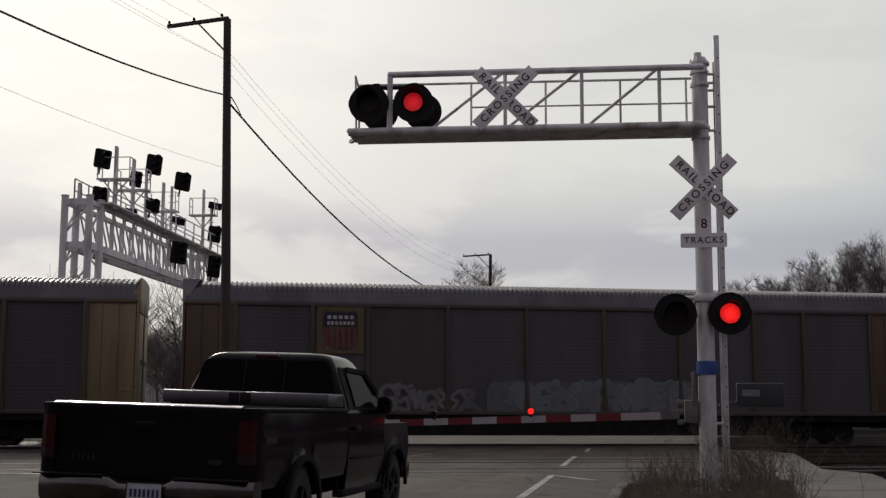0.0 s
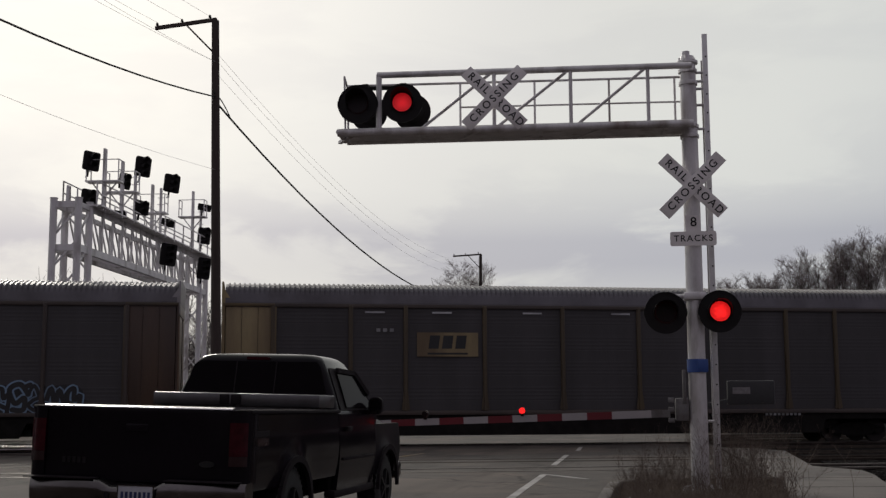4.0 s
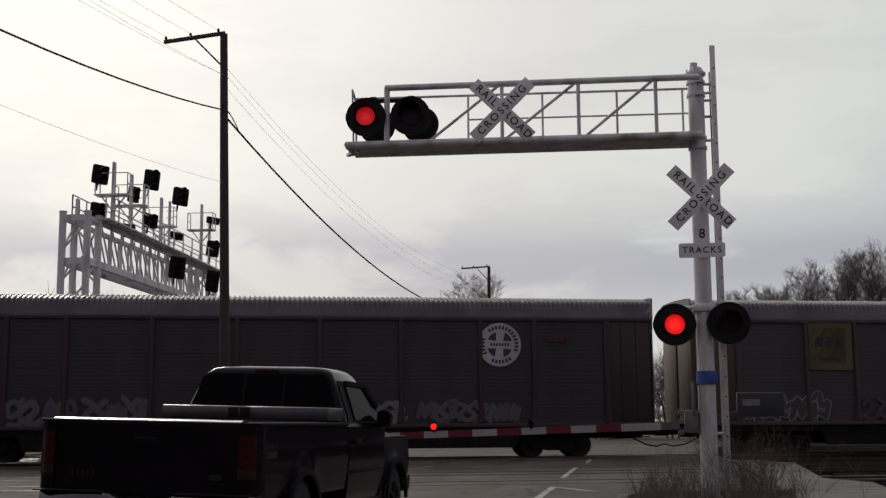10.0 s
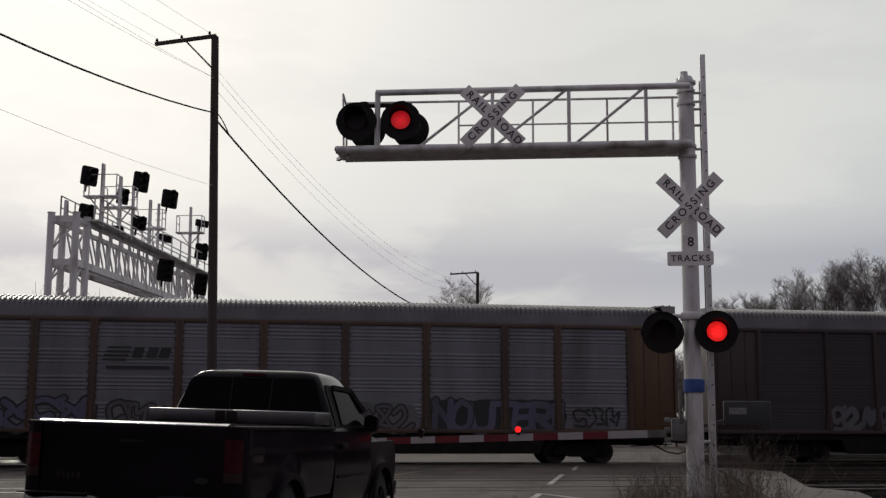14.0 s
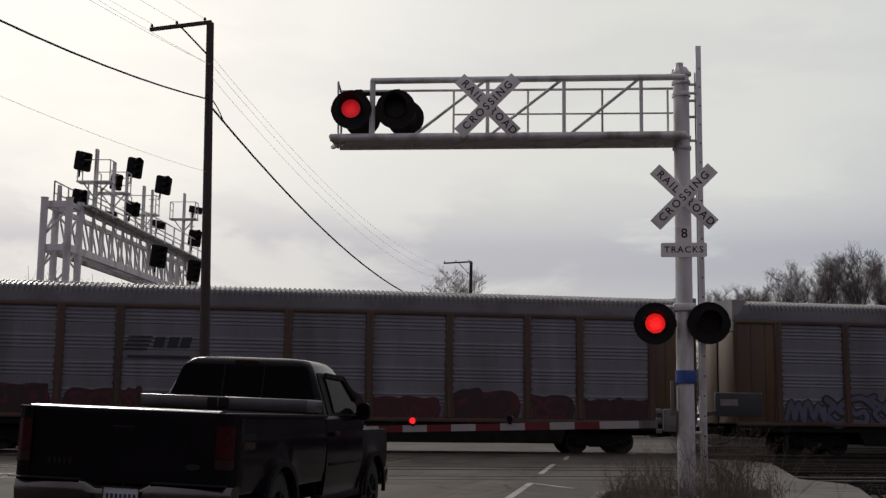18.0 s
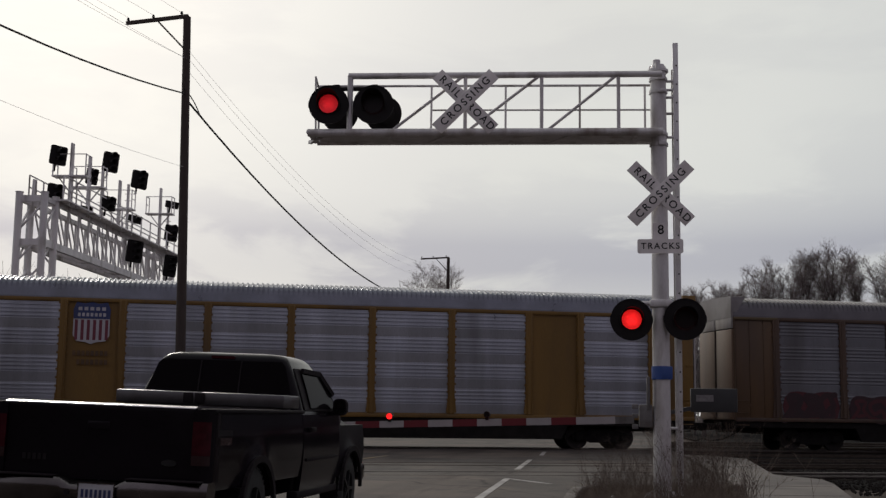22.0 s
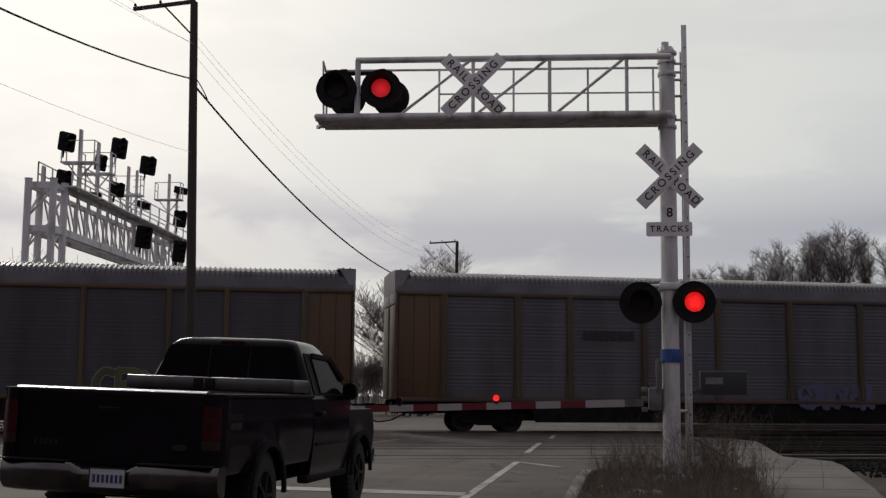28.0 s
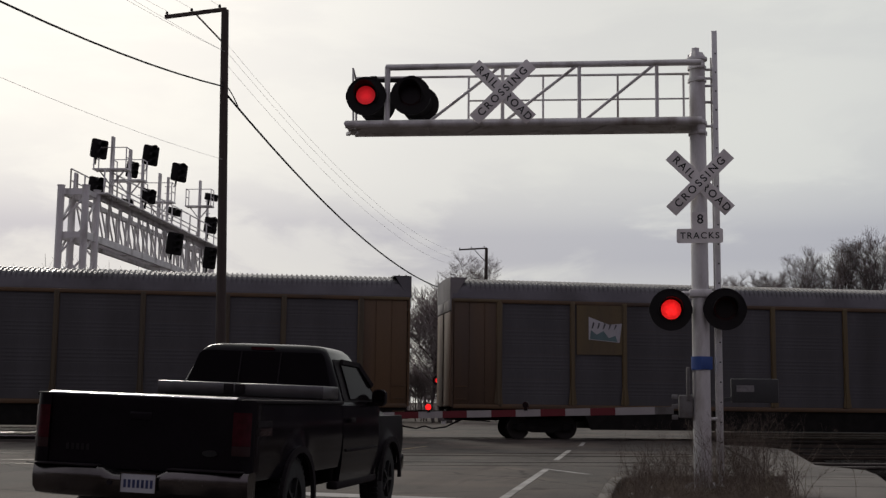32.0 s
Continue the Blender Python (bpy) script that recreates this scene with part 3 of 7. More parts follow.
RUST = (0.05, 0.035, 0.027)
P = {
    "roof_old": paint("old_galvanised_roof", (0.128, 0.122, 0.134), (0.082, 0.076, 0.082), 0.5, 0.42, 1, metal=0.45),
    # rib crowns: paler than the grimy roof, sky glint put into the colour
    "rib_old": paint("worn_glint_rib_crowns", (0.5, 0.49, 0.51), (0.3, 0.285, 0.295), 0.4, 0.26, 1, metal=0.8),
    "rib_new": paint("bright_glint_rib_crowns", (0.62, 0.64, 0.68), (0.5, 0.5, 0.53), 0.3, 0.28, 1, metal=0.8),
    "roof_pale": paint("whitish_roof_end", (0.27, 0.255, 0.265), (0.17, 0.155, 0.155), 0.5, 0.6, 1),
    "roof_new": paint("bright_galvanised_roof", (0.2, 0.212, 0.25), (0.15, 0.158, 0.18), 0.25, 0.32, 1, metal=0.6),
    "panel_dark": paint("sooty_galvanised_panel", (0.068, 0.064, 0.07), (0.046, 0.042, 0.045), 0.6, 0.6),
    "panel_black": paint("smoke_blackened_panel", (0.052, 0.048, 0.051), (0.036, 0.033, 0.034), 0.6, 0.6),
    "panel_mid": paint("dull_galvanised_panel", (0.105, 0.101, 0.112), (0.06, 0.056, 0.06), 0.5, 0.55),
    "panel_pale": paint("pale_galvanised_panel", (0.185, 0.188, 0.21), (0.12, 0.115, 0.122), 0.4, 0.5),
    "panel_bright": paint("bright_galvanised_panel", (0.44, 0.46, 0.52), (0.3, 0.31, 0.34), 0.25, 0.32, metal=0.65),
    "panel_maroon": paint("dark_maroon_panel", (0.036, 0.029, 0.033), (0.026, 0.022, 0.024), 0.5),
    "yellow": paint("golden_yellow_paint", (0.17, 0.092, 0.015), (0.09, 0.052, 0.02), 0.4),
    "yellow_dirty": paint("dirty_yellow_paint", (0.12, 0.084, 0.036), (0.058, 0.042, 0.03), 0.5),
    "ochre": paint("faded_ochre_paint", (0.3, 0.235, 0.12), (0.13, 0.09, 0.05), 0.55),
    "leaf_tan": paint("faded_tan_paint", (0.17, 0.108, 0.072), (0.075, 0.046, 0.034), 0.55),
    "leaf_ochre": paint("pale_ochre_paint", (0.33, 0.245, 0.14), (0.13, 0.082, 0.05), 0.5),
    "rust_latch": paint("rusty_latch_steel", (0.045, 0.03, 0.024), RUST, 0.5),
    "leaf_dusty": paint("dusty_pinkish_paint", (0.2, 0.155, 0.15), (0.09, 0.06, 0.058), 0.5),
    "leaf_grey": paint("pale_grey_steel", (0.4, 0.38, 0.38), (0.2, 0.17, 0.16), 0.4),
    "end_white": paint("grubby_white_end_paint", (0.42, 0.4, 0.4), (0.2, 0.17, 0.16), 0.45),
    "brown": paint("rust_brown_paint", (0.105, 0.058, 0.025), (0.06, 0.037, 0.025), 0.5),
    "soot": paint("sooty_brown_paint", (0.065, 0.05, 0.043), (0.042, 0.034, 0.031), 0.5),
    "brown_dark": paint("dark_rust_brown_paint", (0.08, 0.047, 0.03), (0.042, 0.028, 0.024), 0.5),
    "yellow_dark": paint("sooty_yellow_paint", (0.085, 0.062, 0.033), (0.048, 0.037, 0.028), 0.5),
    "maroon": paint("maroon_paint", (0.045, 0.025, 0.025), (0.03, 0.02, 0.02), 0.5),
    "white": paint("white_logo_paint", (0.44, 0.43, 0.46), (0.35, 0.33, 0.32), 0.3),
    "navy": paint("navy_logo_paint", (0.035, 0.05, 0.15), (0.03, 0.03, 0.06), 0.3),
    "logored": paint("red_logo_paint", (0.16, 0.03, 0.05), (0.1, 0.03, 0.04), 0.3),
    "ink": paint("black_logo_paint", (0.02, 0.02, 0.022), (0.03, 0.03, 0.03), 0.3),
    "tag_white": paint("white_spray_paint", (0.5, 0.5, 0.52), (0.2, 0.2, 0.21), 0.5),
    "tag_pale": paint("faded_white_spray_paint", (0.27, 0.27, 0.28), (0.1, 0.1, 0.1), 0.6),
    "tag_blue": paint("pale_blue_spray_paint", (0.2, 0.3, 0.42), (0.1, 0.13, 0.17), 0.5),
    "tag_teal": paint("teal_spray_paint", (0.13, 0.22, 0.23), (0.07, 0.1, 0.1), 0.6),
    "tag_violet": paint("violet_spray_paint", (0.095, 0.1, 0.2), (0.06, 0.06, 0.1), 0.5),
    "tag_red": paint("dark_red_spray_paint", (0.078, 0.011, 0.017), (0.042, 0.012, 0.015), 0.5),
    "tag_green": paint("yellow_green_spray_paint", (0.115, 0.125, 0.042), (0.06, 0.065, 0.034), 0.6),
    "tag_dark_green": paint("dark_green_spray_paint", (0.03, 0.06, 0.025), (0.03, 0.035, 0.025), 0.5),
    "tag_wine": paint("blackish_wine_spray_paint", (0.035, 0.012, 0.016), (0.025, 0.013, 0.015), 0.5),
    "tag_dull": paint("weathered_grey_spray_paint", (0.15, 0.15, 0.155), (0.08, 0.08, 0.08), 0.6),
    "tag_chalk": paint("chalky_faded_spray_paint", (0.1, 0.1, 0.108), (0.055, 0.052, 0.056), 0.6),
    "tag_slate": paint("slate_blue_spray_paint", (0.105, 0.1, 0.155), (0.06, 0.058, 0.085), 0.5),
    "tag_black": paint("black_spray_paint", (0.02, 0.02, 0.022), (0.03, 0.03, 0.03), 0.4),
}


ROOF_PROFILE = [(-1.57, EAVE - 0.02), (-1.57, EAVE + 0.03), (-1.53, 5.3), (-1.49, 5.44), (-1.4, 5.55), (-1.1, 5.66), (-0.5, CROWN), (0.5, CROWN), (1.1, 5.66), (1.4, 5.55), (1.49, 5.44), (1.53, 5.3), (1.57, EAVE)]


def roof_mesh(bare):
    """A rounded roof of cross ribs, with a plain sloping eave band below it; it stays smooth over the last `bare` metres at both ends."""
    prof, pitch, v, f = ROOF_PROFILE, 0.175, [], []
    L = CAR_L - 2 * bare
    n = int(L / pitch)
    steps = [(-L / 2 + L * (i + u) / n, up) for i in range(n) for u, up in ((0.0, 0), (0.5, 0), (0.58, 1), (0.84, 1), (0.92, 0))] + [(L / 2, 0)]
    if bare > 0.55:
        steps = [(-CAR_L / 2 + 0.08, 0)] + steps + [(CAR_L / 2 - 0.08, 0)]
    k = len(prof)
    for x, up in steps:
        for j, (y, z) in enumerate(prof):
            o = 0.045 * up if 3 <= j <= k - 4 else 0
            v.append((x, y * (1 + o * 0.5 / 1.5), z + o))
    for i in range(len(steps) - 1):
        for j in range(k - 1):
            a = i * k + j
            f.append((a, a + 1, a + k + 1, a + k))
    for e in (0, len(steps) - 1):
        f.append(tuple(e * k + j for j in range(k)))
    me = bpy.data.meshes.new("roof")
    me.from_pydata(v, [], f)
    # the worn crowns of the ribs are paler metal, with sky glint in the colour
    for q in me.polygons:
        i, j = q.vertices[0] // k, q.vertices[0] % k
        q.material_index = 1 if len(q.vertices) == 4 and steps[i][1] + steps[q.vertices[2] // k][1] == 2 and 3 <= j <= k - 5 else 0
    return me


def end_cap_mesh(side, kind):
    """A roof end: 'block' a smooth square-shouldered hood, 'plate' a hood whose side plate is cut off aslant, 'gusset' a thin end arch with a small gusset under the last rib."""
    bm = BM()
    e = CAR_L / 2
    if kind[0] == "b":
        prof = [(-1.555, EAVE - 0.06), (-1.545, 5.68), (-1.52, 5.72), (-1.2, 5.75), (0, 5.79), (1.2, 5.75), (1.52, 5.72), (1.545, 5.68), (1.555, EAVE - 0.06)]
        prism(bm, prof, "x", side * (e - float(kind[1:])), side * e)
    else:
        plate = kind == "plate"
        out = [(e, EAVE - 0.03), (e, 5.735), (e - 0.62, 5.735), (e - 0.55, 5.66), (e - 0.1, EAVE - 0.03)] if plate else [(e, EAVE - 0.03), (e, 5.72), (e - 0.06, 5.72), (e - 0.06, 5.5), (e - 0.42, EAVE - 0.03)]
        for y in (-1.535, 1.535):
            prism(bm, [(side * p, q) for p, q in out], "y", y - 0.015, y + 0.015)
        prism(bm, [(-1.545, EAVE - 0.05), (-1.545, 5.7), (-1.3, 5.755), (0, 5.79), (1.3, 5.755), (1.545, 5.7), (1.545, EAVE - 0.05)], "x", side * (e - 0.05), side * (e + 0.004))
        if plate:
            prism(bm, [(-1.54, 5.70), (-1.53, 5.735), (-1.2, 5.775), (0, 5.8), (1.2, 5.775), (1.53, 5.735), (1.54, 5.70), (0, 5.77)], "x", side * (e - 0.62), side * (e - 0.052))
            for k in range(2):
                beam(bm, (side * (e - 0.2 - 0.25 * k), -1.56, 5.74), (side * (e - 0.2 - 0.25 * k), 1.56, 5.76), 0.04, 0.06)
    return mesh_of(bm, "roof_end", P["roof_old"])


def panel_mesh(w, rib=0.05):
    """A bay of four galvanised sheets, each with pressed ribs between flat bands, standing out from the car's side (towards -y)."""
    v, f = [], []
    z0, z1 = 0.0, PANEL_TOP - SILL - 0.12
    h = z1 / 4
    line = []
    g = min(1.0, rib / 0.05) * 0.013
    for s in range(4):
        b = s * h
        line += [(b, 0.0), (b + 0.01, g * 0.3), (b + h * 0.36, rib * 0.9), (b + h * 0.37, g)]
        for r in range(4):
            c = b + h * (0.40 + r * 0.145)
            line += [(c, g), (c + 0.022, rib), (c + 0.058, rib), (c + 0.08, g)]
        line += [(b + h - 0.012, g), (b + h - 0.006, 0.0)]
    for z, d in line:
        v += [(-w / 2, -d, z), (w / 2, -d, z)]
    n = len(line)
    for i in range(n - 1):
        f.append((2 * i, 2 * i + 1, 2 * i + 3, 2 * i + 2))
    # flat back and ends close the sheet
    b = len(v)
    v += [(-w / 2, 0.01, 0), (w / 2, 0.01, 0), (-w / 2, 0.01, z1), (w / 2, 0.01, z1)]
    f += [(b, b + 2, b + 3, b + 1), (0, b, b + 1, 1), (2 * n - 2, 2 * n - 1, b + 3, b + 2)]
    for e in (0, 1):
        f.append(tuple([2 * i + e for i in range(n)] + [b + 2 + e, b + e]))
    me = bpy.data.meshes.new("side_panel")
    me.from_pydata(v, [], f)
    return me


def wheelset_mesh():
    bm = BM()
    for s in (-1, 1):
        rod(bm, (0, s * 0.72, 0), (0, s * 0.84, 0), WHEEL_R, n=28)
        rod(bm, (0, s * 0.69, 0), (0, s * 0.72, 0), WHEEL_R + 0.027, n=28)
        rod(bm, (0, s * 0.84, 0), (0, s * 0.88, 0), 0.16, n=16)
        for k in range(4):
            a = k * math.pi / 2
            box(bm, (0.26 * math.cos(a), s * 0.846, 0.26 * math.sin(a)), (0.05, 0.02, 0.05))
    rod(bm, (0, -1.08, 0), (0, 1.08, 0), 0.085, n=14)
    return mesh_of(bm, "wheelset", M["wheel"])


def bogie_frame_mesh():
    bm = BM()
    for s in (-1, 1):
        y = s * 1.0
        prism(bm, [(-1.12, 0.36), (-1.12, 0.52), (-0.85, 0.6), (-0.4, 0.72), (0.4, 0.72), (0.85, 0.6), (1.12, 0.52), (1.12, 0.36), (0.78, 0.38), (0.42, 0.24), (-0.42, 0.24), (-0.78, 0.38)], "y", y - 0.07, y + 0.07)
        for x in (-0.18, 0, 0.18):
            rod(bm, (x, y - s * 0.1, 0.28), (x, y - s * 0.1, 0.62), 0.07, n=10)
        for x in (-0.86, 0.86):
            box(bm, (x, y + s * 0.02, 0.43), (0.3, 0.2, 0.26), bevel=0.03)
    box(bm, (0, 0, 0.6), (0.42, 2.2, 0.26), bevel=0.03)
    rod(bm, (0, 0, 0.7), (0, 0, 0.86), 0.22, n=16)
    return mesh_of(bm, "bogie_frame", M["under"])


MESH = {"wheelset": wheelset_mesh(), "bogie": bogie_frame_mesh()}


def shared(me, material, second=None):
    """The same mesh in another paint."""
    key = me.name + material.name
    if key not in MESH:
        c = me.copy()
        c.materials.clear()
        for m in (material, second):
            if m:
                c.materials.append(m)
        MESH[key] = c
    return MESH[key]


def smooth_line(pts, n=6):
    """A rounded line through points."""
    out = []
    for i in range(len(pts) - 1):
        p0, p1, p2, p3 = pts[max(i - 1, 0)], pts[i], pts[i + 1], pts[min(i + 2, len(pts) - 1)]
        for k in range(n):
            t = k / n
            out.append(0.5 * ((2 * p1) + (p2 - p0) * t + (2 * p0 - 5 * p1 + 4 * p2 - p3) * t * t + (3 * p1 - p0 - 3 * p2 + p3) * t ** 3))
    return out + [pts[-1]]


def stroke(bm, line, r, y):
    """A round-ended painted stroke; each step lies a hair over the last."""
    n = len(line)
    sides = []
    for i, q in enumerate(line):
        d = line[min(i + 1, n - 1)] - line[max(i - 1, 0)]
        d = d.normalized() if d.length > 1e-6 else Vector((1, 0))
        nrm = Vector((-d.y, d.x))
        sides.append((q + nrm * r, q - nrm * r))
    vs = [[bm.verts.new((q.x, y - 0.00012 * i, q.y)) for q in pr] for i, pr in enumerate(sides)]
    for i in range(n - 1):
        bm.faces.new((vs[i][0], vs[i + 1][0], vs[i + 1][1], vs[i][1]))
    for k, (q, o, ends) in enumerate(((line[0], line[1], vs[0][::-1]), (line[-1], line[-2], vs[-1]))):
        a0 = math.atan2(q.y - o.y, q.x - o.x)
        yy = ends[0].co.y
        arc = [bm.verts.new((q.x + r * math.cos(a0 + 1.5708 - 3.1416 * j / 8), yy, q.y + r * math.sin(a0 + 1.5708 - 3.1416 * j / 8))) for j in range(1, 8)]
        bm.faces.new([ends[0]] + arc + [ends[1]])


# strokes of hand-sprayed forms, in a unit square
GLYPHS = {
    "C": [[(0.88, 0.9), (0.4, 0.98), (0.1, 0.5), (0.38, 0.04), (0.88, 0.12)]],
    "S": [[(0.85, 0.9), (0.2, 0.92), (0.25, 0.55), (0.8, 0.42), (0.72, 0.05), (0.1, 0.1)]],
    "U": [[(0.1, 0.98), (0.15, 0.2), (0.5, 0.03), (0.82, 0.2), (0.88, 0.97)]],
    "R": [[(0.15, 0.0), (0.15, 0.5), (0.18, 0.95)], [(0.18, 0.95), (0.75, 0.9), (0.72, 0.55), (0.25, 0.48)], [(0.4, 0.48), (0.88, 0.02)]],
    "A": [[(0.08, 0.0), (0.42, 0.97)], [(0.42, 0.97), (0.88, 0.0)], [(0.25, 0.35), (0.7, 0.35)]],
    "N": [[(0.12, 0.0), (0.16, 0.95)], [(0.16, 0.95), (0.8, 0.05)], [(0.8, 0.05), (0.86, 0.98)]],
    "O": [[(0.5, 0.98), (0.1, 0.75), (0.1, 0.25), (0.5, 0.02), (0.9, 0.25), (0.9, 0.75), (0.5, 0.98)]],
    "T": [[(0.02, 0.92), (0.98, 0.95)], [(0.5, 0.93), (0.52, 0.0)]],
    "E": [[(0.9, 0.95), (0.2, 0.93)], [(0.2, 0.93), (0.16, 0.05), (0.88, 0.06)], [(0.2, 0.5), (0.75, 0.52)]],
    "F": [[(0.95, 0.93), (0.5, 0.98), (0.2, 0.9), (0.15, 0.02)], [(0.2, 0.48), (0.8, 0.5), (0.85, 0.3)]],
    # forms that spell nothing
    "1": [[(0.05, 0.7), (0.35, 0.98), (0.6, 0.6), (0.3, 0.35), (0.1, 0.15), (0.5, 0.0), (0.95, 0.25)]],
    "2": [[(0.0, 0.2), (0.25, 0.9), (0.45, 0.15), (0.65, 0.85), (0.9, 0.1), (1.0, 0.7)]],
    "3": [[(0.1, 0.05), (0.1, 0.8), (0.5, 1.0), (0.55, 0.55), (0.95, 0.75), (0.8, 0.05)], [(0.3, 0.35), (0.65, 0.2)]],
    "4": [[(0.95, 0.6), (0.55, 0.95), (0.05, 0.75), (0.25, 0.3), (0.7, 0.45), (0.75, 0.02), (0.2, 0.05)], [(0.8, 0.95), (1.0, 1.0)]],
    "5": [[(0.05, 0.95), (0.45, 0.7), (0.1, 0.4), (0.5, 0.05), (0.9, 0.35), (0.6, 0.6), (0.95, 0.98)]],
    "6": [[(0.0, 0.0), (0.4, 0.5), (0.15, 0.95), (0.75, 0.9), (0.6, 0.45), (1.0, 0.05)], [(0.35, 0.2), (0.7, 0.22)]],
}


def bubble_letters(parent, x0, x1, z0, h, fill, rim, seed, label, back=None, fat=0.12, wide=0.8, ratio=0.55, shapes=""):
    """Sprayed shapes that cannot be read: fat round strokes with a rim, over clouds of paint where there are any."""
    rnd = random.Random(seed)
    y = -CAR_HALF_W - 0.056
    if back:
        bm = BM()
        n, pair = int((x1 - x0) / (h * 0.12)) + 4, []
        a0, a1 = rnd.uniform(0, 6), rnd.uniform(0, 6)
        for i in range(n + 1):
            u = i / n
            x = x0 - 0.12 + (x1 - x0 + 0.24) * u
            end = min(1, (1 - abs(2 * u - 1)) * (x1 - x0) / h * 1.8) ** 0.3
            hi = h * 0.56 * (0.86 + 0.16 * abs(math.sin(x * 2.7 / h + a0))) * end
            lo = h * 0.54 * (0.9 + 0.14 * abs(math.sin(x * 3.3 / h + a1))) * end
            pair.append((bm.verts.new((x, 0, z0 + h * 0.5 + hi)), bm.verts.new((x, 0, z0 + h * 0.5 - lo - 0.002))))
        for p, q in zip(pair, pair[1:]):
            bm.faces.new((p[0], q[0], q[1], p[1]))
        part("graffiti_ground", bm, back, parent, "cloudy sprayed ground", at=pose(0, y + 0.003, 0))
    x, k = x0, 0
    while x < x1 - 0.25:
        w = min(rnd.uniform(0.75, 1.15) * h * wide, x1 - x)
        hh, up = h * rnd.uniform(0.8, 1.0), rnd.uniform(0.0, 0.1) * h
        lines = []
        j = lambda s=0.06: rnd.uniform(-s, s)
        raw = GLYPHS[shapes[k % len(shapes)] if shapes else rnd.choice("123456")]
        for ln in raw:
            pts = [Vector((x + w * (px + j()), z0 + up + hh * min(1.02, max(-0.02, pz + j())))) for px, pz in ln]
            lines.append(smooth_line(pts))
        th = fat * h * rnd.uniform(0.8, 1.2)
        bm, bm2 = BM(), BM()
        for q, ln in enumerate(lines):
            stroke(bm, ln, th, -0.0005 - 0.005 * (k % 2))
            stroke(bm2, ln, th * ratio, -0.0075 - 0.005 * (k % 2) - 0.001 * q)
        letter = part("graffiti_shape", bm, rim, parent, label, at=pose(0, y, 0))
        part("graffiti_fill", bm2, fill, letter)
        x, k = x + w * rnd.uniform(0.82, 0.98), k + 1


def flat(parent, name, outline, y, material, label=""):
    """A painted patch with a given outline in x and z, a film thick."""
    bm = BM()
    prism(bm, outline, "y", y - 0.003, y)
    return part(name, bm, material, parent, label)


def rect(x0, x1, z0, z1):
    return [(x0, z0), (x1, z0), (x1, z1), (x0, z1)]


def disc(cx, cz, r, n=40, a0=0.0, a1=2 * math.pi):
    return [(cx + r * math.cos(a0 + (a1 - a0) * k / n), cz + r * math.sin(a0 + (a1 - a0) * k / n)) for k in range(n)]


SIDE = -CAR_HALF_W - 0.058


def shield_logo(car, x, z, s=1.0):
    """Shield with a blue head and red and white stripes."""
    w, h = 0.68 * s, 0.78 * s
    out = [(x - w, z + 0.14 * s), (x - w * 1.02, z + 0.5 * s), (x - w * 0.85, z + h), (x - w * 0.4, z + h * 0.93), (x, z + h), (x + w * 0.4, z + h * 0.93), (x + w * 0.85, z + h), (x + w * 1.02, z + 0.5 * s), (x + w, z + 0.14 * s)]
    plate = flat(car, "shield_logo", out, SIDE, P["navy"], "blue shield head with two pale bars")
    low = [(x - w, z + 0.13 * s), (x + w, z + 0.13 * s), (x + w, z - 0.5 * s), (x + w * 0.8, z - 0.72 * s), (x + w * 0.3, z - 0.76 * s), (x, z - 0.84 * s), (x - w * 0.3, z - 0.76 * s), (x - w * 0.8, z - 0.72 * s), (x - w, z - 0.5 * s)]
    flat(plate, "shield_field", low, SIDE, P["white"])
    for k in range(6):
        c = x - w + w * 2 * (k + 0.5) / 6
        flat(plate, "shield_stripe", rect(c - w * 0.085, c + w * 0.085, z - 0.68 * s, z + 0.1 * s), SIDE - 0.004, P["logored"])
    for zz, n in ((0.52, 5), (0.29, 7)):
        pitch = w * 1.62 / n
        for j in range(n):
            c = x - w * 0.81 + (j + 0.5) * pitch
            flat(plate, "letter_bar", rect(c - pitch * 0.32, c + pitch * 0.32, z + (zz - 0.06) * s, z + (zz + 0.07) * s), SIDE - 0.004, P["white"])


def box_logo(car, x, z, w, h, bars=True):
    """A yellow board with dark lettering bars."""
    b = flat(car, "logo_board", rect(x - w / 2, x + w / 2, z - h / 2, z + h / 2), SIDE, P["ochre"], "faded yellow logo board with dark bars")
    u = min(w, 1.6) / 1.5
    zz = z + h * 0.1
    for c in (-0.45, 0.0, 0.45):
        flat(b, "letter_shape", [(x + (c - 0.2) * u, zz - 0.22 * u), (x + (c + 0.14) * u, zz - 0.22 * u), (x + (c + 0.2) * u, zz + 0.22 * u), (x + (c - 0.14) * u, zz + 0.22 * u)], SIDE - 0.004, P["ink"])
    flat(b, "letter_bar", rect(x - w * 0.33, x + w * 0.33, z - h * 0.42, z - h * 0.34), SIDE - 0.004, P["ink"])


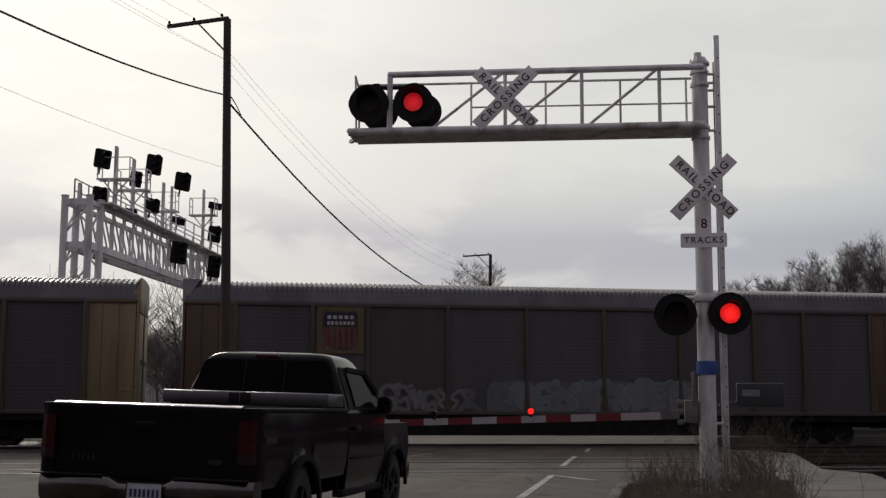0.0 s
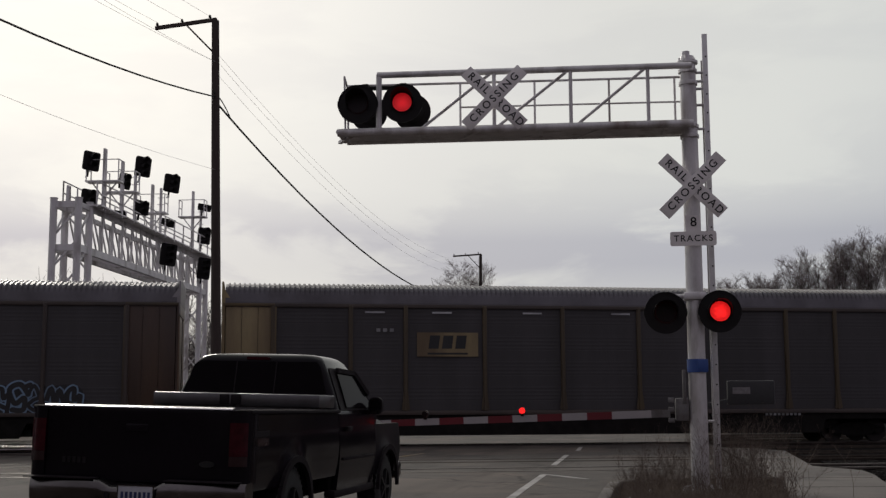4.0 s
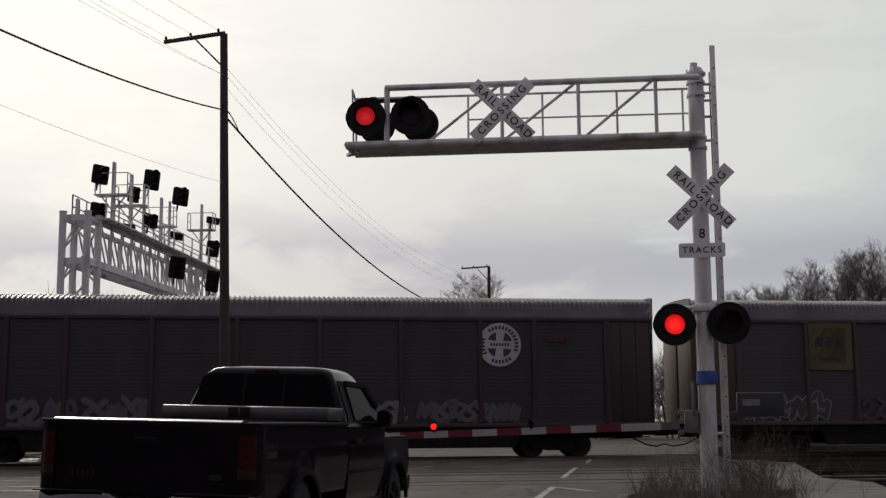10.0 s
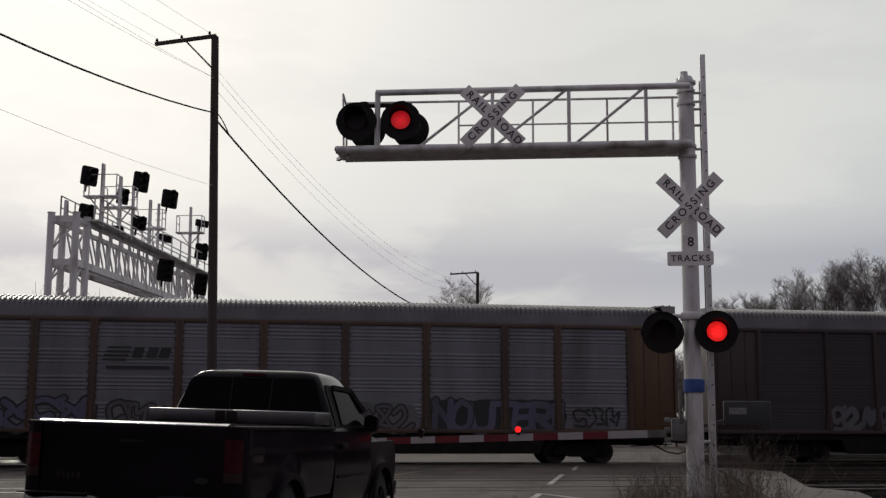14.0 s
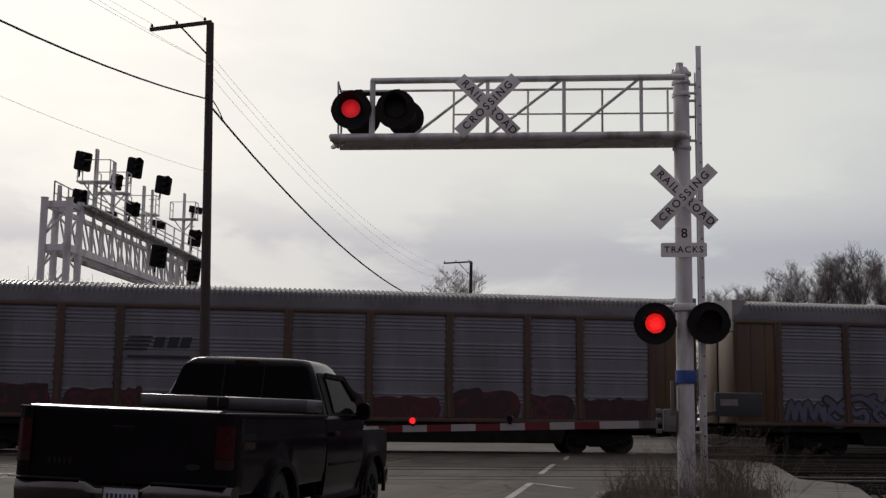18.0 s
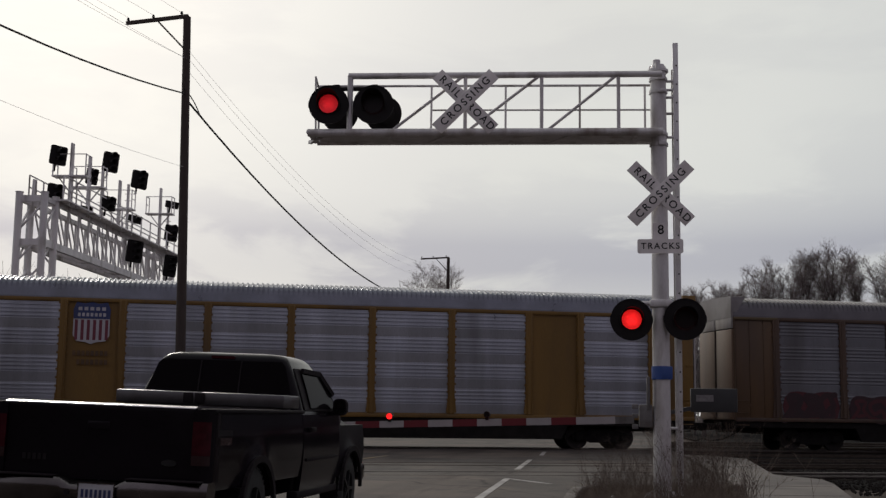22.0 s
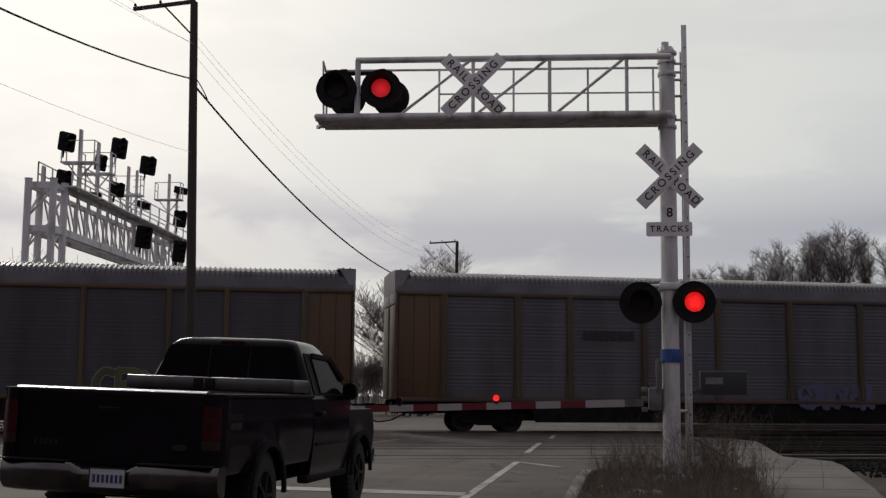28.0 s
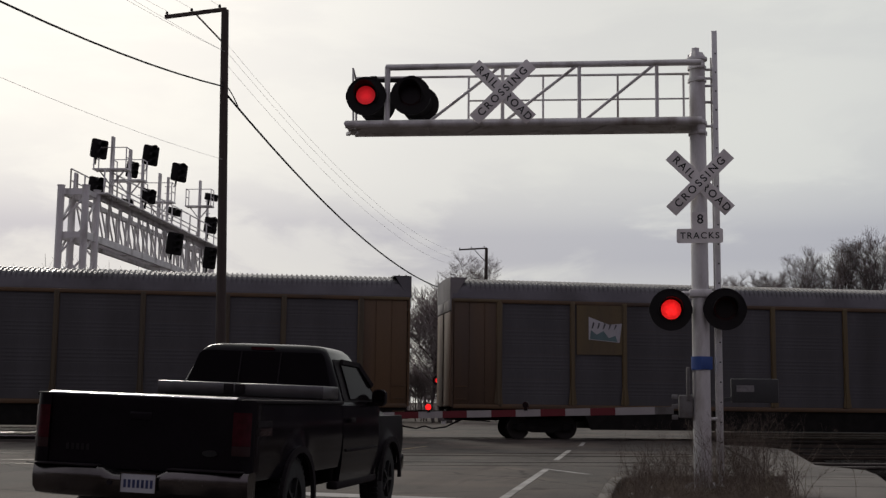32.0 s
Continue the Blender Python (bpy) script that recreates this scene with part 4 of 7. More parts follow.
def round_logo(car, x, z, r):
    """White roundel: a ring of small bars and a dark cross in a circle."""
    b = flat(car, "round_logo", disc(x, z, r), SIDE, P["white"], "white round logo with a dark cross in a circle")
    for q in range(4):
        a = q * math.pi / 2
        lean = math.asin(0.17 / 0.6)
        c, s_ = math.cos(a), math.sin(a)
        arc = [(x + r * 0.17 * (c - s_), z + r * 0.17 * (s_ + c))] + disc(x, z, r * 0.6, 8, a + lean, a + math.pi / 2 - lean)
        flat(b, "cross_field", arc, SIDE - 0.004, P["panel_maroon"])
    for k in range(7):
        c = x + r * 0.13 * (k - 3)
        flat(b, "letter_bar", rect(c - r * 0.042, c + r * 0.042, z - r * 0.06, z + r * 0.07), SIDE - 0.004, P["panel_maroon"])
    for q in range(30):
        a = q * 2 * math.pi / 30 + 0.1
        if q in (11, 12, 18, 19, 26, 27):
            continue
        c, s_ = math.cos(a), math.sin(a)
        cx, cz = x + r * 0.79 * c, z + r * 0.79 * s_
        t, n = (-s_ * r * 0.05, c * r * 0.05), (c * r * 0.085, s_ * r * 0.085)
        flat(b, "letter_bar", [(cx - t[0] - n[0], cz - t[1] - n[1]), (cx + t[0] - n[0], cz + t[1] - n[1]), (cx + t[0] + n[0], cz + t[1] + n[1]), (cx - t[0] + n[0], cz - t[1] + n[1])], SIDE - 0.004, P["panel_maroon"])


def stripes_logo(car, x, z):
    """Black speed lines running into slanted black shapes."""
    b = flat(car, "speed_logo", [(x - 1.1, z + 0.2), (x - 0.25, z + 0.2), (x - 0.29, z + 0.26), (x - 1.05, z + 0.26)], SIDE, P["ink"], "black speed-line logo")
    for k in range(3):
        zz = z + 0.06 - k * 0.14
        flat(b, "speed_line", [(x - 1.15 - k * 0.06, zz), (x - 0.3 - k * 0.06, zz), (x - 0.34 - k * 0.06, zz + 0.07), (x - 1.1 - k * 0.06, zz + 0.07)], SIDE, P["ink"])
    for c in (-0.05, 0.42, 0.84):
        flat(b, "letter_shape", [(x + c - 0.22, z - 0.12), (x + c + 0.12, z - 0.12), (x + c + 0.22, z + 0.24), (x + c - 0.12, z + 0.24)], SIDE, P["ink"])
    flat(b, "letter_bar", rect(x - 1.1, x + 1.0, z - 0.5, z - 0.4), SIDE, P["ink"])


# posts along a car from its rear; the bays lie between them
POSTS = [-11.82, -9.1, -7.15, -4.3, -1.43, 1.43, 4.3, 7.15, 9.1, 11.82]
BAYS = [((a + b) / 2, b - a) for a, b in zip(POSTS, POSTS[1:])]


HEADER = {"brown": "yellow_dirty", "ochre": "yellow_dirty", "brown_dark": "yellow_dark"}


def autorack(s0, roof, panel, frame_paint, post, door, label, plain=(), tall_cap="roof_old", cap_kind="plate", post_w=0.22, extras=None):
    """A tall covered car carrier: s0 is its place in the train."""
    car = thing("autorack_car", pose(0, 0, 0), label, "freight car", "cars of the train")
    hw = CAR_HALF_W
    # shell: two side sheets, end walls and deck
    for name, places, size in (("side_sheet", ((0, -hw + 0.03, (SILL + EAVE) / 2), (0, hw - 0.03, (SILL + EAVE) / 2)), (CAR_L - 0.3, 0.06, EAVE - SILL)),
                               ("end_wall", ((-CAR_L / 2 + 0.18, 0, (SILL + EAVE) / 2), (CAR_L / 2 - 0.18, 0, (SILL + EAVE) / 2)), (0.08, 2 * hw - 0.08, EAVE - SILL - 0.02)),
                               ("deck", ((0, 0, SILL + 0.06),), (CAR_L - 0.38, 2 * hw - 0.08, 0.1))):
        for c in places:
            bm = BM()
            box(bm, c, size)
            part(name, bm, P[frame_paint], car)
    bare = float(cap_kind[1:]) if cap_kind[0] == "b" else 0.64 if cap_kind == "plate" else 0.12
    if "roof%.2f" % bare not in MESH:
        MESH["roof%.2f" % bare] = roof_mesh(bare)
        for e in (-1, 1):
            MESH["cap%s%d" % (cap_kind, e)] = end_cap_mesh(e, cap_kind)
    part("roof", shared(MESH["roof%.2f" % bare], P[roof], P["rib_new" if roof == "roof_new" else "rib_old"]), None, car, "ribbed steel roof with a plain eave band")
    for e in (-1, 1):
        part("roof_end", shared(MESH["cap%s%d" % (cap_kind, e)], P[tall_cap]), None, car)
        # pale head of the end wall above the doors
        if cap_kind[0] != "b":
            for y0, y1 in ((-hw + 0.02, -0.07), (0.03, hw - 0.02)):
                bm = BM()
                box(bm, (e * (CAR_L / 2 - 0.055), (y0 + y1) / 2, 4.8), (0.1, y1 - y0, 0.5), bevel=0.012)
                part("end_head", bm, P["ochre" if tall_cap == "ochre" else "end_white"], car)
    # underframe
    bm = BM()
    for y in (-hw + 0.05, hw - 0.05):
        prism(bm, [(-CAR_L / 2 + 0.1, SILL), (CAR_L / 2 - 0.1, SILL), (CAR_L / 2 - 0.1, 0.86), (8.62, 0.86), (8.4, 0.36), (-8.4, 0.36), (-8.62, 0.86), (-CAR_L / 2 + 0.1, 0.86)], "y", y - 0.04, y + 0.04)
    box(bm, (0, 0, 0.85), (CAR_L - 0.2, 0.6, 0.4))
    box(bm, (0, 0, 0.55), (16.6, 2.7, 0.3))
    for k in range(9):
        box(bm, (-7 + k * 1.75, 0, 0.75), (0.12, 2.9, 0.3))
    part("underframe", bm, M["under"], car)
    sill = BM()
    box(sill, (0, -hw - 0.03, SILL + 0.03), (CAR_L - 0.25, 0.09, 0.14), bevel=0.012)
    part("side_sill", sill, P[frame_paint], car)
    rail_ = BM()
    box(rail_, (0, -hw - 0.03, (EAVE + PANEL_TOP) / 2 - 0.005), (CAR_L - 0.25, 0.09, EAVE - PANEL_TOP - 0.02), bevel=0.012)
    part("top_rail", rail_, P[frame_paint], car)
    # bays and posts
    for i, (c, w) in enumerate(BAYS):
        if i in plain:
            continue
        w = round(w - post_w - 0.02, 2)
        shallow = panel in ("panel_black", "panel_dark", "panel_mid", "panel_maroon")
        key = "panel%.2f%s" % (w, panel if panel != "panel_bright" else "")
        if key not in MESH:
            MESH[key] = panel_mesh(w, (0.009 if panel == "panel_mid" else 0.0035) if shallow else 0.034 if panel == "panel_pale" else 0.05)
        part("side_panel", shared(MESH[key], P[panel]), None, car, at=pose(c, -hw, SILL + 0.12))
    key = "post%.2f" % post_w
    if key not in MESH:
        b = BM()
        h = EAVE - SILL - 0.16
        box(b, (0, -0.045, h / 2 + 0.08), (post_w, 0.09, h), bevel=0.012)
        box(b, (0, -0.1, h / 2 + 0.08), (post_w * 0.5, 0.03, h - 0.04))
        prism(b, [(-post_w * 0.5, 0.75), (-post_w * 0.5 - 0.07, 0.12), (post_w * 0.5 + 0.07, 0.12), (post_w * 0.5, 0.75)], "y", -0.088, -0.05)
        if post_w > 0.18:
            for k in range(13):
                box(b, (0, -0.06, 0.3 + 0.28 * k), (post_w + 0.09, 0.05, 0.07))
        MESH[key] = mesh_of(b, "post", P["brown"])
    for x in POSTS:
        part("post", shared(MESH[key], P[post]), None, car, at=pose(x, -hw, SILL + 0.02))
    # end doors: folded leaves wrapping the corners
    for e in (-1, 1):
        key = "door%d" % e
        if key not in MESH:
            b = BM()
            n = 3
            for k in range(n):
                xa = e * (CAR_L / 2 - 0.14 - k * 0.56)
                box(b, (xa - e * 0.27, -hw - 0.012 - 0.004 * (k % 2), (SILL + EAVE) / 2), (0.545, 0.05, EAVE - SILL - 0.2), bevel=0.008)
                for zz in (1.7, 3.1, 4.5):
                    box(b, (xa - e * 0.54, -hw - 0.036, zz), (0.07, 0.03, 0.1))
            rod(b, (e * (CAR_L / 2 - 0.08), -hw - 0.05, SILL), (e * (CAR_L / 2 - 0.08), -hw - 0.05, EAVE - 0.02), 0.035)
            MESH[key] = mesh_of(b, "end_door", P["brown"])
        if door == "yellow":
            b = BM()
            box(b, (e * (CAR_L / 2 - 0.98), -hw - 0.015, (SILL + EAVE) / 2), (1.68, 0.05, EAVE - SILL - 0.2), bevel=0.008)
            for zz in (1.7, 3.1, 4.5):
                box(b, (e * (CAR_L / 2 - 0.3), -hw - 0.04, zz), (0.3, 0.02, 0.12), bevel=0.004)
            part("end_door", b, P[door], car, "plain yellow end door")
        else:
            part("end_door", shared(MESH[key], P[door]), None, car, "folding end door leaves")
        for y0, y1 in ((-hw + 0.02, -0.07), (0.03, hw - 0.02)):
            key = "leaf%.2f" % (y1 - y0)
            if key not in MESH:
                b = BM()
                box(b, (0, 0, (SILL + 4.55) / 2), (0.08, y1 - y0, 4.55 - SILL - 0.06), bevel=0.035)
                MESH[key] = mesh_of(b, "end_leaf", P["brown"])
            part("end_leaf", shared(MESH[key], P["leaf_grey" if door == "yellow" else "leaf_dusty" if door == "maroon" else "leaf_ochre" if door == "ochre" else "leaf_tan"]), None, car, at=pose(e * (CAR_L / 2 - 0.05), (y0 + y1) / 2, 0))
        for y, w in ((-0.5, 0.62), (0.62, 0.9)) if door == "ochre" else ():
            b = BM()
            box(b, (e * (CAR_L / 2 - 0.002), y, 2.85), (0.025, w, 0.19), bevel=0.004)
            part("door_latch", b, P["rust_latch"], car, "dark rusty latch bar")
        b = BM()
        rod(b, (e * (CAR_L / 2 - 0.01), -0.02, SILL + 0.15), (e * (CAR_L / 2 - 0.01), -0.02, 4.5), 0.03, n=8)
        part("lock_rod", b, P["rust_latch"], car, "dark rusty lock rod")
        b = BM()
        box(b, (e * (CAR_L / 2 - 0.95), -hw - 0.06, EAVE - 0.07), (1.76, 0.07, 0.1), bevel=0.01)
        part("door_header", b, P[HEADER.get(door, door)], car)
        b = BM()
        box(b, (e * (CAR_L / 2 - 1.84), -hw - 0.05, (SILL + EAVE) / 2 - 0.05), (0.1, 0.07, EAVE - SILL - 0.18), bevel=0.01)
        part("door_jamb", b, P[HEADER.get(door, door)], car)
        # grab irons at the corner
        for k in range(3):
            b = BM()
            z = 0.95 + k * 0.45
            rod(b, (e * (CAR_L / 2 - 0.6), -hw - 0.1, z), (e * (CAR_L / 2 - 0.2), -hw - 0.1, z), 0.013, n=6)
            for x in (0.6, 0.2):
                rod(b, (e * (CAR_L / 2 - x), -hw - 0.1, z), (e * (CAR_L / 2 - x), -hw + 0.02, z), 0.013, n=6)
            part("grab_iron", b, P[door], car)
    # couplers, hoses
    for e in (-1, 1):
        b = BM()
        box(b, (e * (CAR_L / 2 + 0.28), 0, 0.86), (1.06, 0.22, 0.24), bevel=0.03)
        box(b, (e * (CAR_L / 2 + 0.62), 0.02, 0.86), (0.3, 0.34, 0.3), bevel=0.05)
        part("coupler", b, M["under"], car)
        b = BM()
        pts = [(e * (CAR_L / 2 - 1.0), -0.5, 0.8), (e * (CAR_L / 2 - 0.5), -0.55, 0.62), (e * (CAR_L / 2 - 0.05), -0.5, 0.4), (e * (CAR_L / 2 + 0.4), -0.4, 0.33), (e * (CAR_L / 2 + 0.7), -0.35, 0.42)]
        for a, c in zip(pts, pts[1:]):
            rod(b, a, c, 0.028, n=7)
        beam(b, (e * (CAR_L / 2 - 1.6), -0.9, 0.62), (e * (CAR_L / 2 + 0.05), -0.75, 0.7), 0.05, 0.04)
        part("air_hose", b, M["under"], car)
    # bogies with turning wheelsets
    sets = []
    for e in (-1, 1):
        bo = part("bogie", MESH["bogie"], None, car, "two-axle bogie", at=pose(e * BOGIE, 0, 0))
        for a in (-0.88, 0.88):
            w = part("wheelset", MESH["wheelset"], None, bo, at=pose(a, 0, WHEEL_R))
            sets.append((w, a))
    if extras:
        extras(car)
    CARS.append((car, s0, sets))
    return car


CARS = []
PITCH = 28.58
FIRST = -1.9 + 44.75 * math.sin(PHI)


def bars(car, x, z, n, w, h, gap, material, label=""):
    """Lettering that stays plain bars."""
    first = None
    for k in range(n):
        ob = flat(first or car, "letter_bar", rect(x + k * (w + gap), x + k * (w + gap) + w, z, z + h), SIDE - 0.004, material, label if not first else "")
        first = first or ob


def ex1(car):
    flat(car, "logo_board", rect(-8.95, -7.3, 3.2, 4.9), SIDE, P["yellow_dirty"], "dirty yellow logo board")
    shield_logo(car, -8.12, 4.0, 0.9)
    bubble_letters(car, -11.4, -7.3, 1.25, 1.0, P["tag_black"], P["tag_pale"], 10, "black sprayed shapes on a pale ground", P["tag_dull"], 0.17, 0.75, 0.62)
    bubble_letters(car, -6.7, -3.2, 1.2, 0.9, P["tag_dull"], P["panel_dark"], 11, "faded grey sprayed shapes", None, 0.14)
    bubble_letters(car, -2.8, 4.8, 1.2, 1.05, P["tag_dull"], P["tag_teal"], 12, "teal and pale blue sprayed shapes", P["panel_mid"], 0.15, 0.85, 0.7)


def ex2(car):
    box_logo(car, -5.65, 3.56, 2.2, 0.85)
    for x in (-8.6, -6.2, -2.9, 0.4, 3.0):
        flat(car, "number_bar", rect(x, x + 0.7, 4.66, 4.72), SIDE, P["tag_white"])
    bars(car, -8.2, 4.0, 3, 0.14, 0.12, 0.1, P["tag_pale"])
    bars(car, 6.2, 1.0, 9, 0.1, 0.14, 0.06, P["tag_pale"])


def ex3(car):
    flat(car, "logo_board", rect(-9.0, -7.28, 3.1, 4.9), SIDE, P["yellow_dirty"], "dirty yellow logo board")
    box_logo(car, -8.2, 4.0, 1.3, 1.3)
    bubble_letters(car, -11.7, -8.3, 1.25, 0.95, P["panel_dark"], P["tag_pale"], 31, "white outlined sprayed shapes", None, 0.14, 0.9, 0.72)
    bubble_letters(car, -7.0, -2.6, 1.2, 0.85, P["panel_dark"], P["maroon"], 34, "dull red sprayed shapes", None, 0.14, 0.8, 0.6)
    bubble_letters(car, -1.6, 4.9, 1.2, 1.0, P["tag_black"], P["tag_dull"], 32, "grey sprayed shapes", P["panel_mid"], 0.16, 0.8, 0.72)
    bubble_letters(car, 5.5, 10.4, 1.2, 0.9, P["tag_black"], P["tag_blue"], 33, "pale blue and white sprayed shapes", P["tag_black"], 0.14, 0.85, 0.6)


def ex4(car):
    round_logo(car, 7.85, 4.0, 0.78)
    bubble_letters(car, -9.0, -4.2, 1.25, 0.85, P["tag_chalk"], P["panel_maroon"], 43, "faint chalky sprayed shapes", None, 0.15, 0.85, 0.8)
    bubble_letters(car, -1.7, 1.0, 1.2, 0.7, P["tag_dull"], P["panel_maroon"], 41, "pale sprayed shapes", None, 0.13, 0.8, 0.8)
    bubble_letters(car, 1.6, 4.5, 1.25, 0.7, P["tag_dull"], P["panel_maroon"], 42, "white sprayed shapes", None, 0.14, 0.85, 0.8)
    bubble_letters(car, 4.9, 8.6, 1.25, 0.75, P["tag_chalk"], P["panel_maroon"], 44, "pale blue sprayed shapes", None, 0.14, 0.85, 0.8)
    bars(car, 9.6, 4.1, 4, 0.16, 0.22, 0.06, P["tag_red"], "dull red lettering bars")


def ex5(car):
    stripes_logo(car, -5.6, 3.72)
    bubble_letters(car, -11.6, -7.1, 1.15, 1.0, P["tag_slate"], P["tag_black"], 51, "slate blue sprayed shapes with black rims", None, 0.17, 0.95, 0.58)
    bubble_letters(car, -6.6, 3.9, 1.1, 1.0, P["panel_mid"], P["tag_black"], 52, "grey and black sprayed shapes", P["tag_dull"], 0.12, 0.75, 0.5)
    bubble_letters(car, 4.5, 9.3, 1.15, 1.05, P["tag_slate"], P["tag_black"], 53, "slate blue and black sprayed shapes", P["tag_black"], 0.15, 0.84, 0.7, "NOUTER")
    bubble_letters(car, 9.6, 11.4, 1.3, 0.75, P["tag_black"], P["tag_black"], 54, "thin black sprayed shapes", None, 0.05)


def ex6(car):
    stripes_logo(car, -5.75, 3.62)
    for k, (xa, xb) in enumerate(((-11.5, -9.4), (-8.8, -6.4), (-6.0, -4.5), (-4.1, -1.7), (-1.2, 1.2), (1.6, 3.9), (4.4, 6.8), (7.3, 8.8), (9.3, 12.0))):
        bubble_letters(car, xa, xb, 1.15, 1.0 - 0.12 * (k % 3), P["tag_red"] if k % 2 else P["tag_wine"], P["tag_wine"], 61 + k, "dark red sprayed shapes", P["tag_red"] if k % 3 != 1 else P["tag_wine"], 0.13, 0.8, 0.55)
    bubble_letters(car, -2.6, -1.9, 1.4, 0.7, P["tag_teal"], P["tag_teal"], 72, "small teal sprayed stroke", None, 0.05)


def ex7(car):
    shield_logo(car, -8.17, 4.15, 0.88)
    bars(car, -8.75, 3.02, 8, 0.1, 0.17, 0.05, P["brown"], "faded lettering bars")
    bars(car, -8.6, 2.72, 7, 0.1, 0.17, 0.05, P["brown"], "faded lettering bars")
    bars(car, -5.5, 0.98, 4, 0.13, 0.16, 0.06, P["tag_white"])
    bars(car, -4.4, 0.98, 6, 0.11, 0.16, 0.06, P["tag_white"])


def ex8(car):
    bars(car, -6.65, 3.35, 9, 0.17, 0.34, 0.05, P["ink"], "dark lettering bars")
    bubble_letters(car, 1.7, 4.7, 0.95, 0.85, P["tag_violet"], P["panel_mid"], 81, "dull violet sprayed shapes", None, 0.14, 0.7)


def ex9(car):
    flat(car, "logo_board", rect(-8.95, -7.25, 3.05, 4.85), SIDE, P["yellow_dirty"], "dirty yellow board")
    st = flat(car, "sticker", [(-8.5, 3.6), (-7.35, 3.5), (-7.25, 4.2), (-7.75, 4.15), (-8.5, 4.42)], SIDE - 0.005, P["white"], "peeling white and teal patch")
    flat(st, "sticker_patch", [(-8.46, 3.62), (-7.42, 3.53), (-7.5, 3.75), (-7.75, 3.66), (-7.95, 3.92), (-8.2, 3.78), (-8.42, 3.95)], SIDE - 0.01, P["tag_teal"])
    for k in range(5):
        x = -8.4 + k * 0.21
        flat(st, "sticker_stroke", [(x, 4.0 - k * 0.01), (x + 0.05, 4.0), (x + 0.12, 4.2 - k * 0.02), (x + 0.06, 4.24 - k * 0.02)], SIDE - 0.01, P["panel_dark"])
    bubble_letters(car, 4.75, 8.35, 1.1, 1.0, P["tag_green"], P["tag_pale"], 91, "yellow-green sprayed shapes with pale rims", None, 0.13, 0.95, 0.74, "CRNF")
    bubble_letters(car, 8.9, 9.9, 1.35, 0.5, P["tag_dark_green"], P["tag_dark_green"], 92, "faint dark green sprayed shapes", None, 0.1, 0.8, 0.6)


def ex10(car):
    bubble_letters(car, -9.5, -5.0, 1.2, 0.9, P["panel_mid"], P["tag_dull"], 101, "faint grey sprayed shapes")


SPECS = [
    ("roof_old", "panel_dark", "soot", "yellow_dark", "brown", "grey sooty autorack with dull yellow posts, shield logo and graffiti", (2,), 0.13, "roof_pale", "plate", ex1),
    ("roof_old", "panel_black", "soot", "yellow_dark", "ochre", "dark grey autorack with ochre end doors and faded logo board", (), 0.15, "ochre", "gusset", ex2),
    ("roof_old", "panel_black", "soot", "soot", "brown_dark", "dark grey autorack with yellowish logo board and long graffiti", (), 0.13, "roof_pale", "gusset", ex3),
    ("roof_old", "panel_maroon", "maroon", "maroon", "maroon", "dark maroon autorack with a white round logo", (), 0.15, "roof_pale", "gusset", ex4),
    ("roof_old", "panel_pale", "brown_dark", "brown_dark", "brown", "pale galvanised autorack with brown posts and violet graffiti", (), 0.25, "roof_pale", "plate", ex5),
    ("roof_old", "panel_pale", "brown_dark", "brown_dark", "brown", "pale galvanised autorack with brown posts and dark red graffiti", (), 0.25, "roof_pale", "plate", ex6),
    ("roof_new", "panel_bright", "yellow", "yellow", "yellow", "clean golden yellow autorack with bright ribbed panels and shield logo", (1, 7), 0.24, "yellow", "b0.50", ex7),
    ("roof_old", "panel_mid", "brown_dark", "yellow_dark", "brown", "grimy grey autorack with rusty brown end doors", (), 0.2, "roof_pale", "plate", ex8),
    ("roof_old", "panel_dark", "brown", "yellow_dirty", "brown", "dark grey autorack with yellow board and green graffiti", (), 0.17, "roof_pale", "plate", ex9),
    ("roof_old", "panel_dark", "brown", "yellow_dark", "brown", "dark grey autorack with yellow-brown posts and doors", (), 0.17, "roof_old", "plate", ex10),
]
for i, (ro, pa, fr, po, do, la, pl, pw, cap, ck, ex) in enumerate(SPECS):
    autorack(FIRST - i * PITCH, ro, pa, fr, po, do, la, pl, tall_cap=cap, cap_kind=ck, post_w=pw, extras=ex)


# ---- the crossing signal: mast, cantilever, signs, lamps ----
LAMPS = []
MX, MY = 0.73, 18.62
ARM_L, ARM_R = Vector((-4.68, 17.86, 0)), Vector((0.73, 18.3, 0))
ARM_DIR = (ARM_R - ARM_L).normalized()
ARM_BACK = Vector((-ARM_DIR.y, ARM_DIR.x, 0)) * 0.62
YAW = math.degrees(math.atan2(ARM_DIR.y, ARM_DIR.x))


def crossbuck(at):
    c = thing("crossbuck_sign", at, "white X-shaped railroad crossing sign with black letters", "sign", "crossbuck signs")
    for name, turn, texts in (("blade", -45, (("RAIL", -0.335), ("ROAD", 0.335))), ("blade", 45, (("CROSSING", 0.0),))):
        bm = BM()
        y = -0.012 if turn > 0 else 0.0
        box(bm, (0, y, 0), (1.24, 0.008, 0.212), bevel=0.003)
        b = part(name, bm, M["signwhite"], c, at=pose(0, 0, 0, 0, -turn, 0))
        for text, off in texts:
            words("lettering", text, 0.165, M["signblack"], b, pose(off, y - 0.0055, 0, 90, 0, 0), "black lettering", 1.3 if turn < 0 else 1.38)
    bm = BM()
    for x, z in ((0, 0), (0.02, 0.1), (0, -0.1)):
        rod(bm, (x, 0.006, z), (x, 0.1, z), 0.012, n=8)
    part("bolts", bm, M["galv"], c)
    return c


